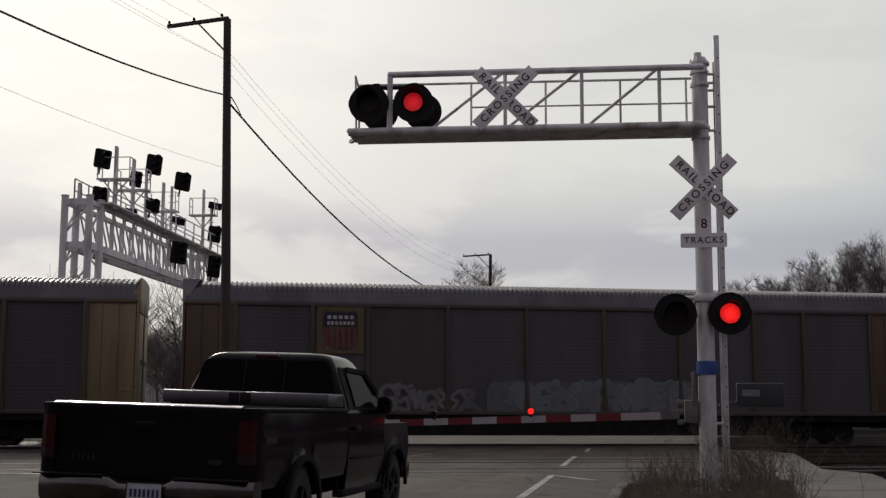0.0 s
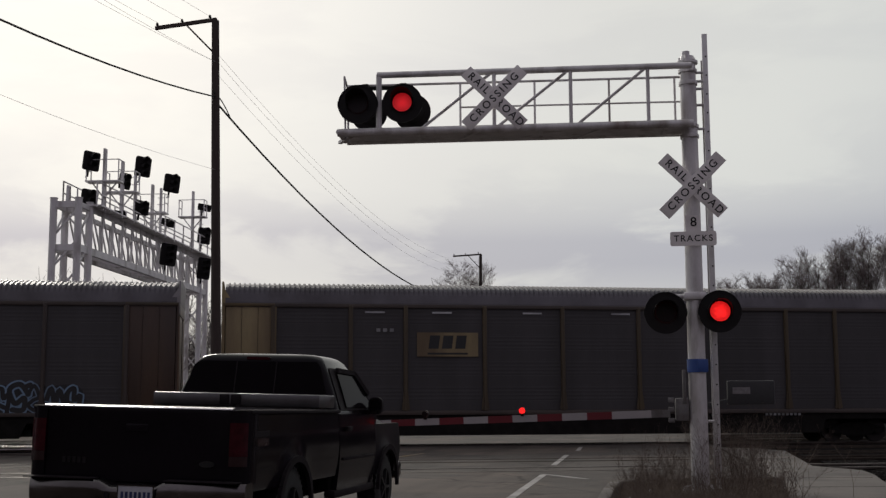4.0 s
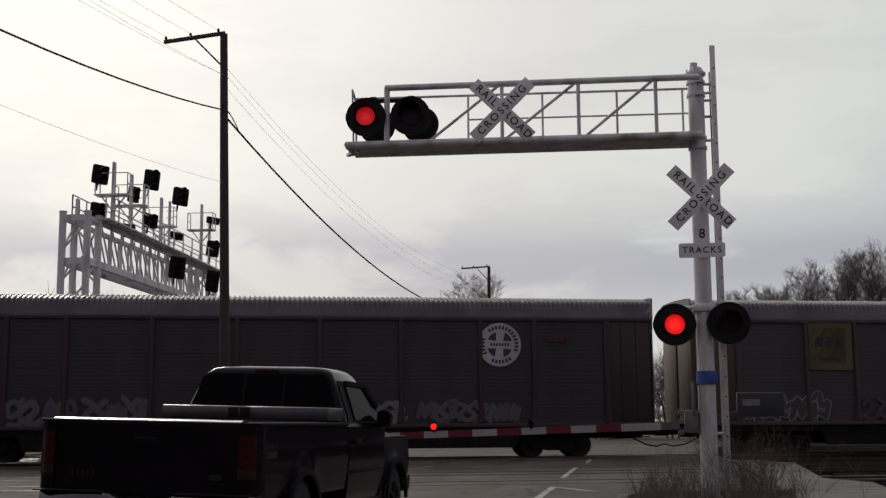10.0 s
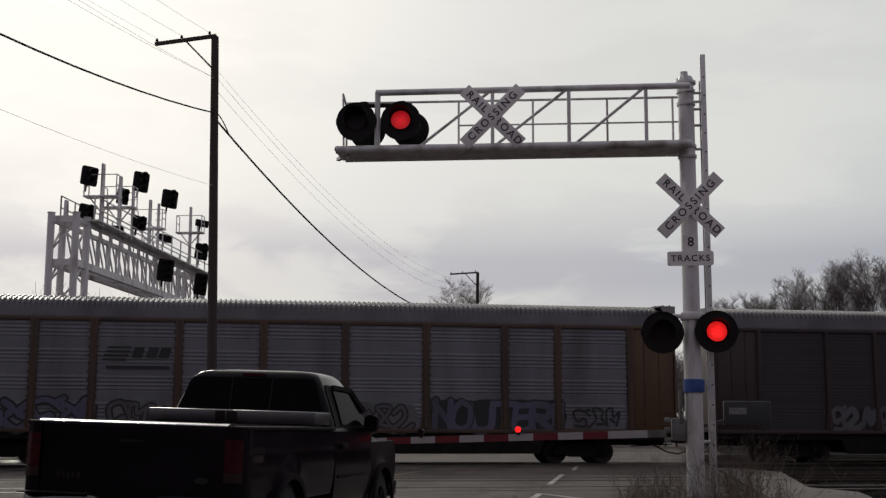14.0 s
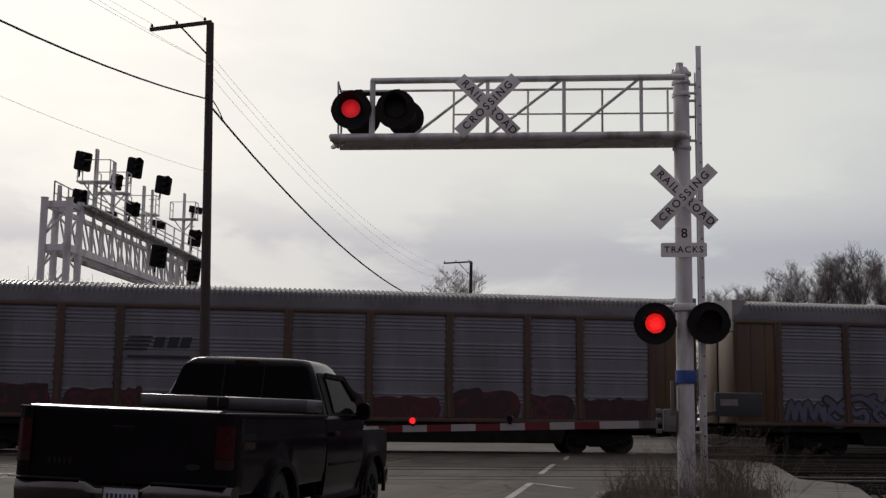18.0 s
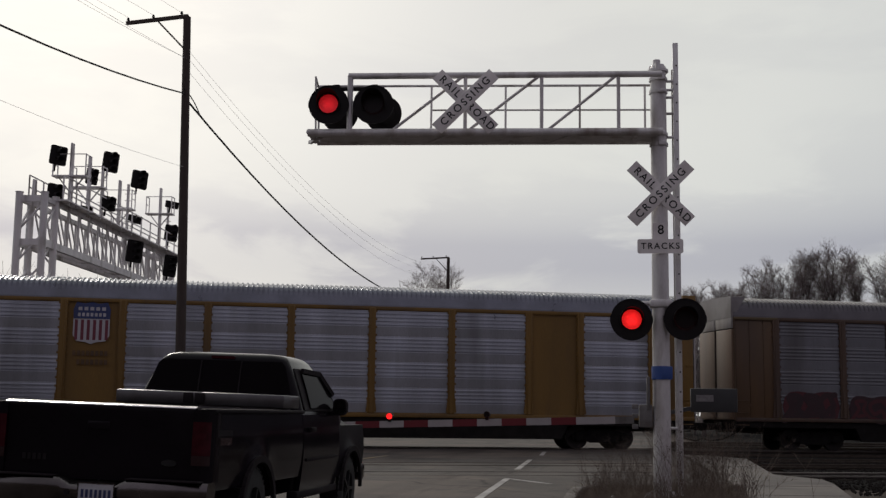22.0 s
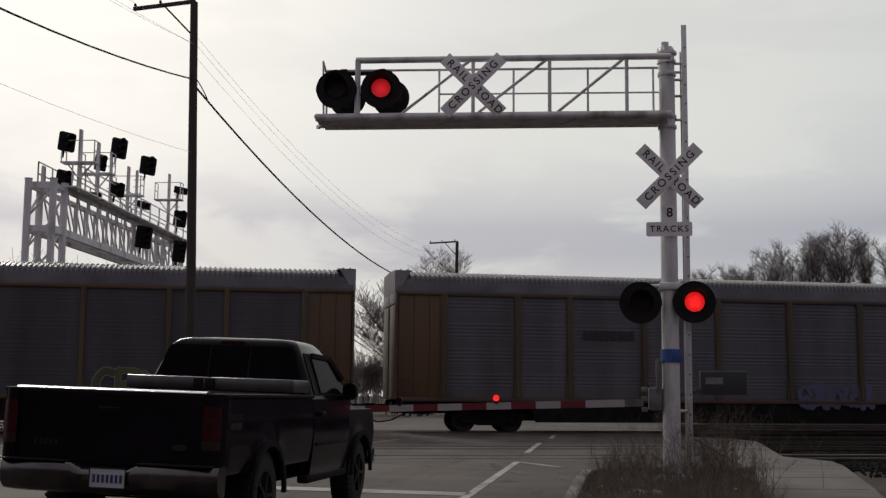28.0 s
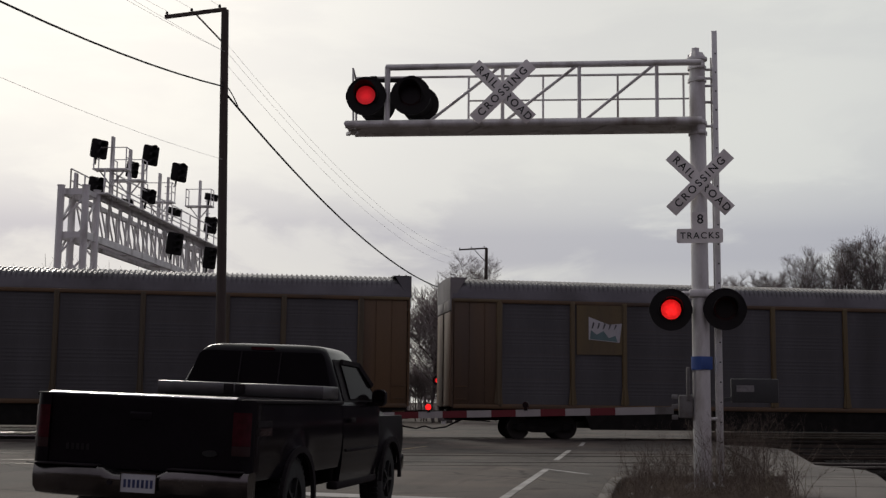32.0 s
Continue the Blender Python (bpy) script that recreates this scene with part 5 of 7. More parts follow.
def flasher(at, lit, first, r=0.31, depth=0.3):
    """A round black backboard with a hooded lamp; the insert turns between its lit and dark faces."""
    l = thing("flashing_lamp", at, "round black crossing lamp with hood and red lens", "crossing lamp", "flashing red lamps")
    bm = BM()
    n = 40
    rod(bm, (0, -0.004, 0), (0, 0.008, 0), r, n=n)
    # rim
    ring = 36
    for k in range(ring):
        a, b = 2 * math.pi * k / ring, 2 * math.pi * (k + 1) / ring
        beam(bm, (r * math.cos(a), 0, r * math.sin(a)), (r * math.cos(b), 0, r * math.sin(b)), 0.03, 0.016)
    part("backboard", bm, M["black"], l)
    bm = BM()
    rod(bm, (0, 0.01, 0), (0, 0.16, 0), 0.19, 0.12, n=28)
    box(bm, (0, 0.2, 0), (0.1, 0.1, 0.14), bevel=0.02)
    part("housing", bm, M["black"], l)
    # hood: three quarters of a tube, longer on top
    bm = BM()
    seg = 30
    vi, vo = [], []
    for k in range(seg + 1):
        a = radians(-35 + 250 * k / seg)
        far = 0.1 + 0.2 * max(0, math.sin(a)) ** 0.7 if math.sin(a) > 0 else 0.1 + 0.05 * math.sin(a)
        for lst, rr in ((vi, 0.175), (vo, 0.183)):
            lst.append((bm.verts.new((rr * math.cos(a), -0.006, rr * math.sin(a))), bm.verts.new((rr * math.cos(a), -far, rr * math.sin(a)))))
    for k in range(seg):
        bm.faces.new((vi[k][0], vi[k][1], vi[k + 1][1], vi[k + 1][0]))
        bm.faces.new((vo[k][0], vo[k + 1][0], vo[k + 1][1], vo[k][1]))
        bm.faces.new((vi[k][1], vo[k][1], vo[k + 1][1], vi[k + 1][1]))
    part("hood", bm, M["black"], l)
    bm = BM()
    rod(bm, (0, -0.018, 0), (0, -0.002, 0), 0.15, n=32)
    for f in bm.faces:
        f.material_index = 0 if f.calc_center_median().y < -0.015 else 1
    home = pose(0, -0.03, 0)
    ins = part("lens_insert", bm, [M[lit], M["lensdark"]], l, "red lens, lit on one face", at=home)
    LAMPS.append((ins, first, home))
    return l


def mast():
    m = thing("signal_mast", pose(MX, MY, 0), "tall galvanised steel crossing signal mast with a cantilever arm", "signal mast")
    bm = BM()
    rod(bm, (0, 0, 0), (0, 0, 6.62), 0.135, 0.122, n=32)
    part("pole", bm, M["galv"], m)
    bm = BM()
    rod(bm, (0, 0, 6.62), (0, 0, 6.66), 0.16, n=24)
    rod(bm, (0, 0, 6.66), (0, 0, 6.74), 0.125, 0.1, n=24)
    rod(bm, (-0.02, 0, 6.74), (-0.02, 0, 6.82), 0.06, n=12)
    for a in (40, 150, 260):
        rod(bm, (0.13 * math.cos(radians(a)), 0.13 * math.sin(radians(a)), 6.6), (0.13 * math.cos(radians(a)), 0.13 * math.sin(radians(a)), 6.74), 0.025, n=8)
    part("cap", bm, M["galv"], m)
    bm = BM()
    rod(bm, (0, 0, 0), (0, 0, 0.05), 0.3, n=24)
    for k in range(8):
        a = k * math.pi / 4
        rod(bm, (0.25 * math.cos(a), 0.25 * math.sin(a), 0.04), (0.25 * math.cos(a), 0.25 * math.sin(a), 0.12), 0.02, n=6)
        beam(bm, (0.12 * math.cos(a), 0.12 * math.sin(a), 0.12), (0.26 * math.cos(a), 0.26 * math.sin(a), 0.06), 0.012, 0.12)
    part("base_plate", bm, M["galv"], m)
    # clamps that hold the arm
    for z in (6.5, 6.3, 5.62, 5.46):
        bm = BM()
        rod(bm, (0, 0, z - 0.025), (0, 0, z + 0.025), 0.144, n=24)
        for y in (-0.16, 0.16):
            box(bm, (0.05, y * 0.9, z), (0.12, 0.05, 0.06), bevel=0.01)
        part("clamp", bm, M["galv"], m)
    bm = BM()
    rod(bm, (0, 0, 1.83), (0, 0, 2.03), 0.148, n=32)
    box(bm, (0.08, -0.14, 1.93), (0.16, 0.03, 0.19), bevel=0.01)
    part("blue_plate", bm, M["blue"], m, "plain blue plate wrapped round the mast")
    # cantilever: a truss front and a light railing behind a narrow walkway, square to the mast's local frame
    L = ARM_L - Vector((MX, MY, 0))
    R = ARM_R - Vector((MX, MY, 0))
    at = lambda s, z, back=0.0: tuple(R - ARM_DIR * s + ARM_BACK * back + Vector((0, 0, z)))
    length = (R - L).length
    arm = BM()
    rod(arm, at(-0.05, 5.6), at(length, 5.585), 0.062, n=14)
    rod(arm, at(-0.05, 5.6, 1), at(length - 0.05, 5.585, 1), 0.062, n=14)
    arm = part("arm_chord", arm, M["galv"], m, "round lower chords of the cantilever")
    bm = BM()
    rod(bm, at(-0.05, 6.51), at(length - 0.62, 6.49), 0.05, n=14)
    part("top_chord", bm, M["galv"], m)
    for s in (0.62, 1.8, 2.98, 4.78):
        bm = BM()
        rod(bm, at(s, 5.6), at(s, 6.5), 0.045 if s > 4 else 0.03, n=10)
        part("upright", bm, M["galv"], m)
    for a, b in ((1.7, 0.66), (2.92, 1.84), (4.1, 3.02)):
        bm = BM()
        rod(bm, at(a, 5.63), at(b, 6.48), 0.024, n=8)
        part("brace", bm, M["galv"], m)
    for z, r in ((6.5, 0.02), (6.1, 0.015)):
        bm = BM()
        rod(bm, at(-0.05, z, 1), at(length - 0.02 if z > 6.2 else 3.55, z, 1), r, n=8)
        part("handrail", bm, M["galv"], m)
    for s in (0.15, 1.18, 2.36, 3.55, 4.42, length - 0.06):
        bm = BM()
        rod(bm, at(s, 5.6, 1), at(s, 6.5, 1), 0.018, n=8)
        part("rail_post", bm, M["galv"], m)
    bm = BM()
    rod(bm, at(length - 0.12, 5.6), at(length - 0.1, 6.48), 0.016, n=8)
    rod(bm, at(length - 0.1, 6.48), at(length - 0.06, 6.42, 1), 0.016, n=8)
    rod(bm, at(length - 0.02, 5.6), at(length - 0.02, 5.6, 1), 0.05, n=10)
    part("end_frame", bm, M["galv"], m)
    # open steel grating between the lower chords
    bm = BM()
    for k in range(3):
        rod(bm, at(0, 5.63, 0.25 + 0.25 * k), at(length - 0.1, 5.615, 0.25 + 0.25 * k), 0.014, n=6)
    part("walkway_bar", bm, M["galv"], m)
    for k in range(6):
        bm = BM()
        s = 0.35 + k * 0.96
        beam(bm, at(s, 5.57), at(s + (0.35 if k % 2 else 0), 5.57, 1), 0.06, 0.05)
        part("cross_bar", bm, M["galv"], m)
    bm = BM()
    n = 54
    for k in range(n):
        s = 0.1 + (length - 0.3) * k / n
        beam(bm, at(s, 5.64, 0.05), at(s, 5.64, 0.95), 0.006, 0.03)
    tagged(part("grating", bm, M["galv"], m), kind="stuff")
    bm = BM()
    prism(bm, [at(0.0, 5.56, 0.03)[:2], at(length - 0.12, 5.56, 0.03)[:2], at(length - 0.12, 5.56, 0.97)[:2], at(0.0, 5.56, 0.97)[:2]], "z", 5.572, 5.58)
    part("walkway_sheet", bm, M["galv"], m, "expanded-metal walkway sheet")
    # lamp hanger
    bm = BM()
    rod(bm, at(4.25, 6.3, 0.1), at(5.2, 6.3, 0.1), 0.035, n=10)
    for s in (4.4, 5.0):
        box(bm, at(s, 6.3, 0.1), (0.12, 0.14, 0.12), bevel=0.02)
    part("lamp_bar", bm, M["black"], m)
    # junction bracket for the lower lamps
    bm = BM()
    rod(bm, (-0.47, -0.1, 2.98), (0.36, -0.1, 2.98), 0.035, n=10)
    box(bm, (0, 0, 2.98), (0.34, 0.34, 0.12), bevel=0.03)
    part("lamp_bar", bm, M["galv"], m)
    return m


mast()


def ladder():
    """The perforated climbing strut beside the mast."""
    l = thing("climbing_strut", pose(1.005, 18.72, 0), "slim perforated galvanised strut clamped beside the mast", "ladder")
    bm = BM()
    box(bm, (0, 0, 3.61), (0.085, 0.05, 7.02), bevel=0.006)
    s = part("strut", bm, M["alu"], l)
    for k in range(22):
        bm = BM()
        z = 0.45 + k * 0.3
        rod(bm, (0.012, -0.0285, z), (0.012, -0.02, z), 0.013, n=8)
        part("hole", bm, M["black"], s)
    bm = BM()
    rod(bm, (-0.055, 0.03, 0.3), (-0.055, 0.03, 6.7), 0.012, n=8)
    part("cable_guard", bm, M["galv"], l)
    for z in (6.5, 6.36, 6.24, 5.98, 5.6, 2.98, 1.1):
        bm = BM()
        rod(bm, (-0.3, -0.02, z), (0.0, 0, z), 0.022, n=8)
        part("strut_bracket", bm, M["galv"], l)


ladder()
crossbuck(pose(MX + 0.015, MY - 0.16, 4.67))
crossbuck(Matrix.Translation(ARM_R - ARM_DIR * 2.97 + Vector((0, -0.075, 6.06))) @ pose(0, 0, 0, 0, 0, YAW))


def tracks_sign():
    s = thing("track_count_sign", pose(MX, MY - 0.155, 3.95), "white plate sign with black number and word", "sign")
    bm = BM()
    prism(bm, [(-0.11, -0.02), (0.11, -0.02), (0.11, 0.26), (-0.11, 0.26)], "y", 0, 0.006)
    p = part("number_plate", bm, M["signwhite"], s)
    words("lettering", "8", 0.2, M["signblack"], p, pose(0.01, -0.004, 0.15, 90, 0, 0), "black number")
    bm = BM()
    prism(bm, [(sx * (0.315 + 0.03 * math.cos(radians(a))) , -0.1 + sz * (0.08 + 0.03 * math.sin(radians(a)))) for sx, sz, aa in ((1, 1, (0, 30, 60, 90)), (-1, 1, (90, 60, 30, 0)), (-1, -1, (0, 30, 60, 90)), (1, -1, (90, 60, 30, 0))) for a in aa], "y", -0.004, 0.004)
    p = part("word_plate", bm, M["signwhite"], s)
    words("lettering", "TRACKS", 0.135, M["signblack"], p, pose(0, -0.006, -0.1, 90, 0, 0), "black lettering", 1.25)


tracks_sign()
for x, y, z, first in ((0.285, 18.42, 2.725, False), (1.085, 18.46, 2.735, True)):
    flasher(pose(x, y, z, 0, 0, 4), "led", first)
for s, first in ((5.1, False), (4.4, True)):
    p = ARM_R - ARM_DIR * s + Vector((0, -0.06, 6.02))
    flasher(Matrix.Translation(p) @ pose(0, 0, 0, -3, 0, 6), "leddim", first, 0.305)
    # the lamp behind it faces the other way
    q = ARM_R - ARM_DIR * (s - 0.03) + ARM_BACK * 0.95 + Vector((0.05, 0, 6.03))
    l = thing("rear_flashing_lamp", Matrix.Translation(q) @ pose(0, 0, 0, 0, 0, 180), "round black crossing lamp seen from behind", "crossing lamp", "flashing red lamps")
    bm = BM()
    rod(bm, (0, -0.004, 0), (0, 0.008, 0), 0.3, n=36)
    part("backboard", bm, M["black"], l)
    bm = BM()
    rod(bm, (0, 0.008, 0), (0, 0.14, 0), 0.19, 0.13, n=24)
    box(bm, (0, 0.2, 0), (0.12, 0.14, 0.16), bevel=0.02)
    part("housing", bm, M["black"], l)
    bm = BM()
    rod(bm, (0, -0.02, 0), (0, -0.006, 0), 0.15, n=24)
    part("lens", bm, M["lensdark"], l)


def far_signal(x, y):
    """The same kind of mast and cantilever on the far side of the tracks, its arm reaching over the road."""
    m = thing("far_signal_mast", pose(x, y, 0), "galvanised crossing signal mast with a cantilever beyond the tracks", "signal mast")
    bm = BM()
    rod(bm, (0, 0, -0.1), (0, 0, 6.7), 0.135, 0.122, n=20)
    part("pole", bm, M["galv"], m)
    for z, r, back in ((5.6, 0.06, 0.0), (5.6, 0.06, 0.6), (6.5, 0.05, 0.0), (6.5, 0.02, 0.6)):
        bm = BM()
        rod(bm, (0.05, back - 0.3, z), (5.5, back - 0.7, z), r, n=10)
        part("arm_chord", bm, M["galv"], m)
    for k in range(6):
        bm = BM()
        u = 0.5 + k * 0.96
        rod(bm, (u, -0.3 - 0.07 * u, 5.6), (u, -0.3 - 0.07 * u, 6.5), 0.03, n=8)
        if k < 4:
            rod(bm, (u, -0.3 - 0.07 * u, 6.48), (u + 0.92, -0.36 - 0.07 * u, 5.62), 0.024, n=8)
        part("upright", bm, M["galv"], m)
    bm = BM()
    rod(bm, (-0.42, -0.12, 2.98), (0.42, -0.12, 2.98), 0.035, n=8)
    part("lamp_bar", bm, M["galv"], m)
    bm = BM()
    box(bm, (0, 0, 0.7), (0.5, 0.5, 1.2), bevel=0.03)
    part("gate_box", bm, M["mechgrey"], m)
    for dx, dz, first, lit in ((-0.4, 2.73, False, "led"), (0.4, 2.73, True, "led"), (4.6, 6.02, False, "leddim"), (5.25, 6.02, True, "leddim")):
        flasher(pose(x + dx, y - (0.25 if dz < 3 else 0.75), dz, 0, 0, 5), lit, first)


far_signal(-13.6, 79.0)


def gate():
    g = thing("crossing_gate", pose(MX, MY, 0), "lowered red and white striped crossing gate arm", "crossing gate")
    # mechanism on the mast
    bm = BM()
    box(bm, (-0.24, 0.02, 1.28), (0.2, 0.24, 0.34), bevel=0.02)
    box(bm, (-0.2, -0.06, 1.62), (0.05, 0.12, 0.5), bevel=0.01)
    part("mechanism", bm, M["mechgrey"], g)
    for z in (1.12, 1.28, 1.42):
        bm = BM()
        box(bm, (-0.4, -0.1, z), (0.09, 0.06, 0.07), bevel=0.01)
        part("clevis", bm, M["mechgrey"], g)
    bm = BM()
    beam(bm, (-0.3, 0.16, 1.25), (0.62, 0.36, 1.44), 0.04, 0.06)
    part("counter_arm", bm, M["weight"], g)
    bm = BM()
    box(bm, (0.8, 0.35, 1.53), (0.7, 0.12, 0.36), bevel=0.015)
    w = part("counterweight", bm, M["weight"], g, "dark grey counterweight plate")
    bm = BM()
    box(bm, (0.66, 0.286, 1.56), (0.26, 0.004, 0.1))
    part("weight_label", bm, M["weightlabel"], w)
    a, b = Vector((-0.42, -0.12, 1.222)), Vector((-6.9, -0.35, 1.02))
    d = (b - a)
    L = d.length
    u = d / L
    # butt of plain metal, then stripes
    bm = BM()
    beam(bm, a, a + u * 0.28, 0.05, 0.11)
    part("arm_butt", bm, M["mechgrey"], g)
    k, s, first = 0, 0.28, 0.75
    while s < L:
        e = min(L, s + (0.585 if k == 0 else 0.375))
        h = 0.112 - 0.02 * s / L
        bm = BM()
        beam(bm, a + u * s, a + u * e, 0.04, h)
        part("stripe", bm, M["gatewhite" if k % 2 == 0 else "gatered"], g)
        s, k = e, k + 1
    for x, first in ((-2.63, True), (-4.12, False)):
        t = (x - a.x) / u.x
        p = a + u * t + Vector((0, 0, 0.12))
        bm = BM()
        rod(bm, (0, -0.05, 0), (0, 0.05, 0), 0.05, n=18)
        box(bm, (0, 0, -0.06), (0.05, 0.06, 0.05))
        la = part("arm_lamp", bm, M["black"], g, "small red lamp on the arm", at=Matrix.Translation(p))
        bm = BM()
        rod(bm, (0, -0.012, 0), (0, 0.012, 0), 0.046, n=18)
        for f in bm.faces:
            f.material_index = 0 if f.calc_center_median().y < -0.01 else 1
        home = pose(0, -0.068, 0)
        ins = part("lens_insert", bm, [M["led"], M["lensdark"]], la, at=home)
        LAMPS.append((ins, first, home))


gate()

# ---- pickup truck ----
T_PAINT = mat("black_car_paint", (0.0085, 0.0066, 0.0094), 0.12, vary=0.3, scale=1.2, bump=0.0, dirt=(0.0145, 0.012, 0.015), dirt_amount=0.3, ior=1.19)
T_DUSTY = mat("dusty_black_paint", (0.0125, 0.01, 0.013), 0.42, vary=0.3, scale=1.2, bump=0.0, dirt=(0.022, 0.0185, 0.021), dirt_amount=0.4, ior=1.15)
T_TRIM = mat("black_plastic_trim", (0.022, 0.0185, 0.021), 0.6, vary=0.2, scale=5, ior=1.12)
T_CHROME = mat("dull_chrome", (0.14, 0.128, 0.13), 0.24, 1.0, vary=0.25, scale=3, bump=0.03, dirt=(0.05, 0.045, 0.045), dirt_amount=0.6)
T_GLASS = mat("dark_tinted_glass", (0.008, 0.0065, 0.008), 0.05, vary=0.1, bump=0.0, ior=1.05)
T_RED = mat("red_tail_lens", (0.04, 0.0022, 0.007), 0.2, vary=0.3, scale=14, bump=0.0, spec=0.3)
T_CLEAR = mat("clear_tail_lens", (0.03, 0.014, 0.016), 0.25, vary=0.2, bump=0.0, spec=0.3)
T_TYRE = mat("tyre_rubber", (0.016, 0.016, 0.016), 0.85, vary=0.3, scale=8, bump=0.3)
T_RIM = mat("dull_alloy_rim", (0.03, 0.03, 0.032), 0.5, 0.6, vary=0.2)
T_TOOL = mat("checkered_aluminium", (0.135, 0.13, 0.14), 0.36, 0.8, vary=0.15, scale=6, bump=0.12, fine=90, dirt=(0.11, 0.1, 0.1), dirt_amount=0.35)
T_PLATE = mat("licence_plate", (0.5, 0.5, 0.55), 0.4, vary=0.08, scale=10, bump=0.0)
T_DARKBLUE = mat("plate_ink", (0.03, 0.04, 0.12), 0.5, bump=0.0)


# bright metal for the glint along the tailgate's top edge
T_EDGE = mat("edge_glint_metal", (0.75, 0.73, 0.74), 0.16, 1.0, vary=0.1, bump=0.0)
MIRROR = mat("dim_mirror_glass", (0.16, 0.16, 0.17), 0.05, 1.0, vary=0.02, bump=0.0)


def ring_mesh(rings, cap=True):
    """A closed skin over rings of equal length."""
    v = [p for r in rings for p in r]
    n = len(rings[0])
    f = []
    for i in range(len(rings) - 1):
        for j in range(n):
            a, b = i * n + j, i * n + (j + 1) % n
            f.append((a, b, b + n, a + n))
    if cap:
        f.append(tuple(range(n))[::-1])
        f.append(tuple((len(rings) - 1) * n + j for j in range(n)))
    bm = BM()
    vs = [bm.verts.new(p) for p in v]
    for q in f:
        bm.faces.new([vs[k] for k in q])
    bmesh.ops.recalc_face_normals(bm, faces=bm.faces)
    for q in bm.faces:
        q.smooth = True
    return bm


def side_panel_with_arch(bm, x, thick, y0, y1, z0, z1, yc, zc, r, bulge=0.03, n=18):
    """A body side from y0 to y1 with a round wheel opening, slightly bulged outwards."""
    out = 1 if x > 0 else -1
    top, bot = [], []
    ys = sorted(set([y0, y1] + [y0 + (y1 - y0) * k / 14 for k in range(15)] + [yc + r * math.cos(math.pi * k / n) for k in range(n + 1)]))
    ys = [y for y in ys if y0 <= y <= y1]
    zs = [0, 0.25, 0.5, 0.75, 1]
    cols = []
    for y in ys:
        lo = z0
        if abs(y - yc) < r:
            lo = max(z0, zc + math.sqrt(max(0, r * r - (y - yc) ** 2)))
        col = []
        for u in zs:
            z = lo + (z1 - lo) * u
            b = bulge * math.sin(math.pi * min(1, max(0, (z - z0) / (z1 - z0)))) + (0.035 * max(0, 1 - abs((math.hypot(y - yc, z - zc) - r)) / 0.1) if math.hypot(y - yc, z - zc) >= r - 0.01 else 0.035)
            col.append((x + out * b, y, z))
        cols.append(col)
    vo = [[bm.verts.new(p) for p in c] for c in cols]
    vi = [[bm.verts.new((p[0] - out * thick, p[1], p[2])) for p in c] for c in cols]
    m = len(zs)
    for i in range(len(cols) - 1):
        for j in range(m - 1):
            f = bm.faces.new((vo[i][j], vo[i + 1][j], vo[i + 1][j + 1], vo[i][j + 1]))
            f.smooth = True
            bm.faces.new((vi[i][j], vi[i][j + 1], vi[i + 1][j + 1], vi[i + 1][j]))
        bm.faces.new((vo[i][0], vi[i][0], vi[i + 1][0], vo[i + 1][0]))
        bm.faces.new((vo[i][-1], vo[i + 1][-1], vi[i + 1][-1], vi[i][-1]))
    for e in (0, -1):
        for j in range(m - 1):
            bm.faces.new((vo[e][j], vi[e][j], vi[e][j + 1], vo[e][j + 1]))
    bmesh.ops.recalc_face_normals(bm, faces=bm.faces)


def rrect(w, h, r, cx=0.0, cz=0.0, n=4):
    """Rounded rectangle outline."""
    pts = []
    for sx, sz, a0 in ((1, 1, 0), (-1, 1, 90), (-1, -1, 180), (1, -1, 270)):
        for k in range(n + 1):
            a = radians(a0 + 90 * k / n)
            pts.append((cx + sx * (w / 2 - r) + r * math.cos(a), cz + sz * (h / 2 - r) + r * math.sin(a)))
    return pts


ROLL = 1.6                       # the truck sags towards the kerb


def corner_plan(s, y_in, grow=0.0, turn=90):
    """Plan of a rounded rear corner of the bed, from the tailgate round to the side."""
    pts = [(0.813, y_in)]
    for k in range(9):
        a = radians(-90 + turn * k / 8)
        pts.append((0.865 + (0.108 + grow) * math.cos(a), 0.088 + (0.108 + grow) * math.sin(a)))
    pts += [(0.973 + grow, 0.2), (0.813, 0.2)] if turn == 90 else [(0.86, 0.06), (0.813, 0.06)]
    return [(s * x, y) for x, y in (pts if s > 0 else pts[::-1])]


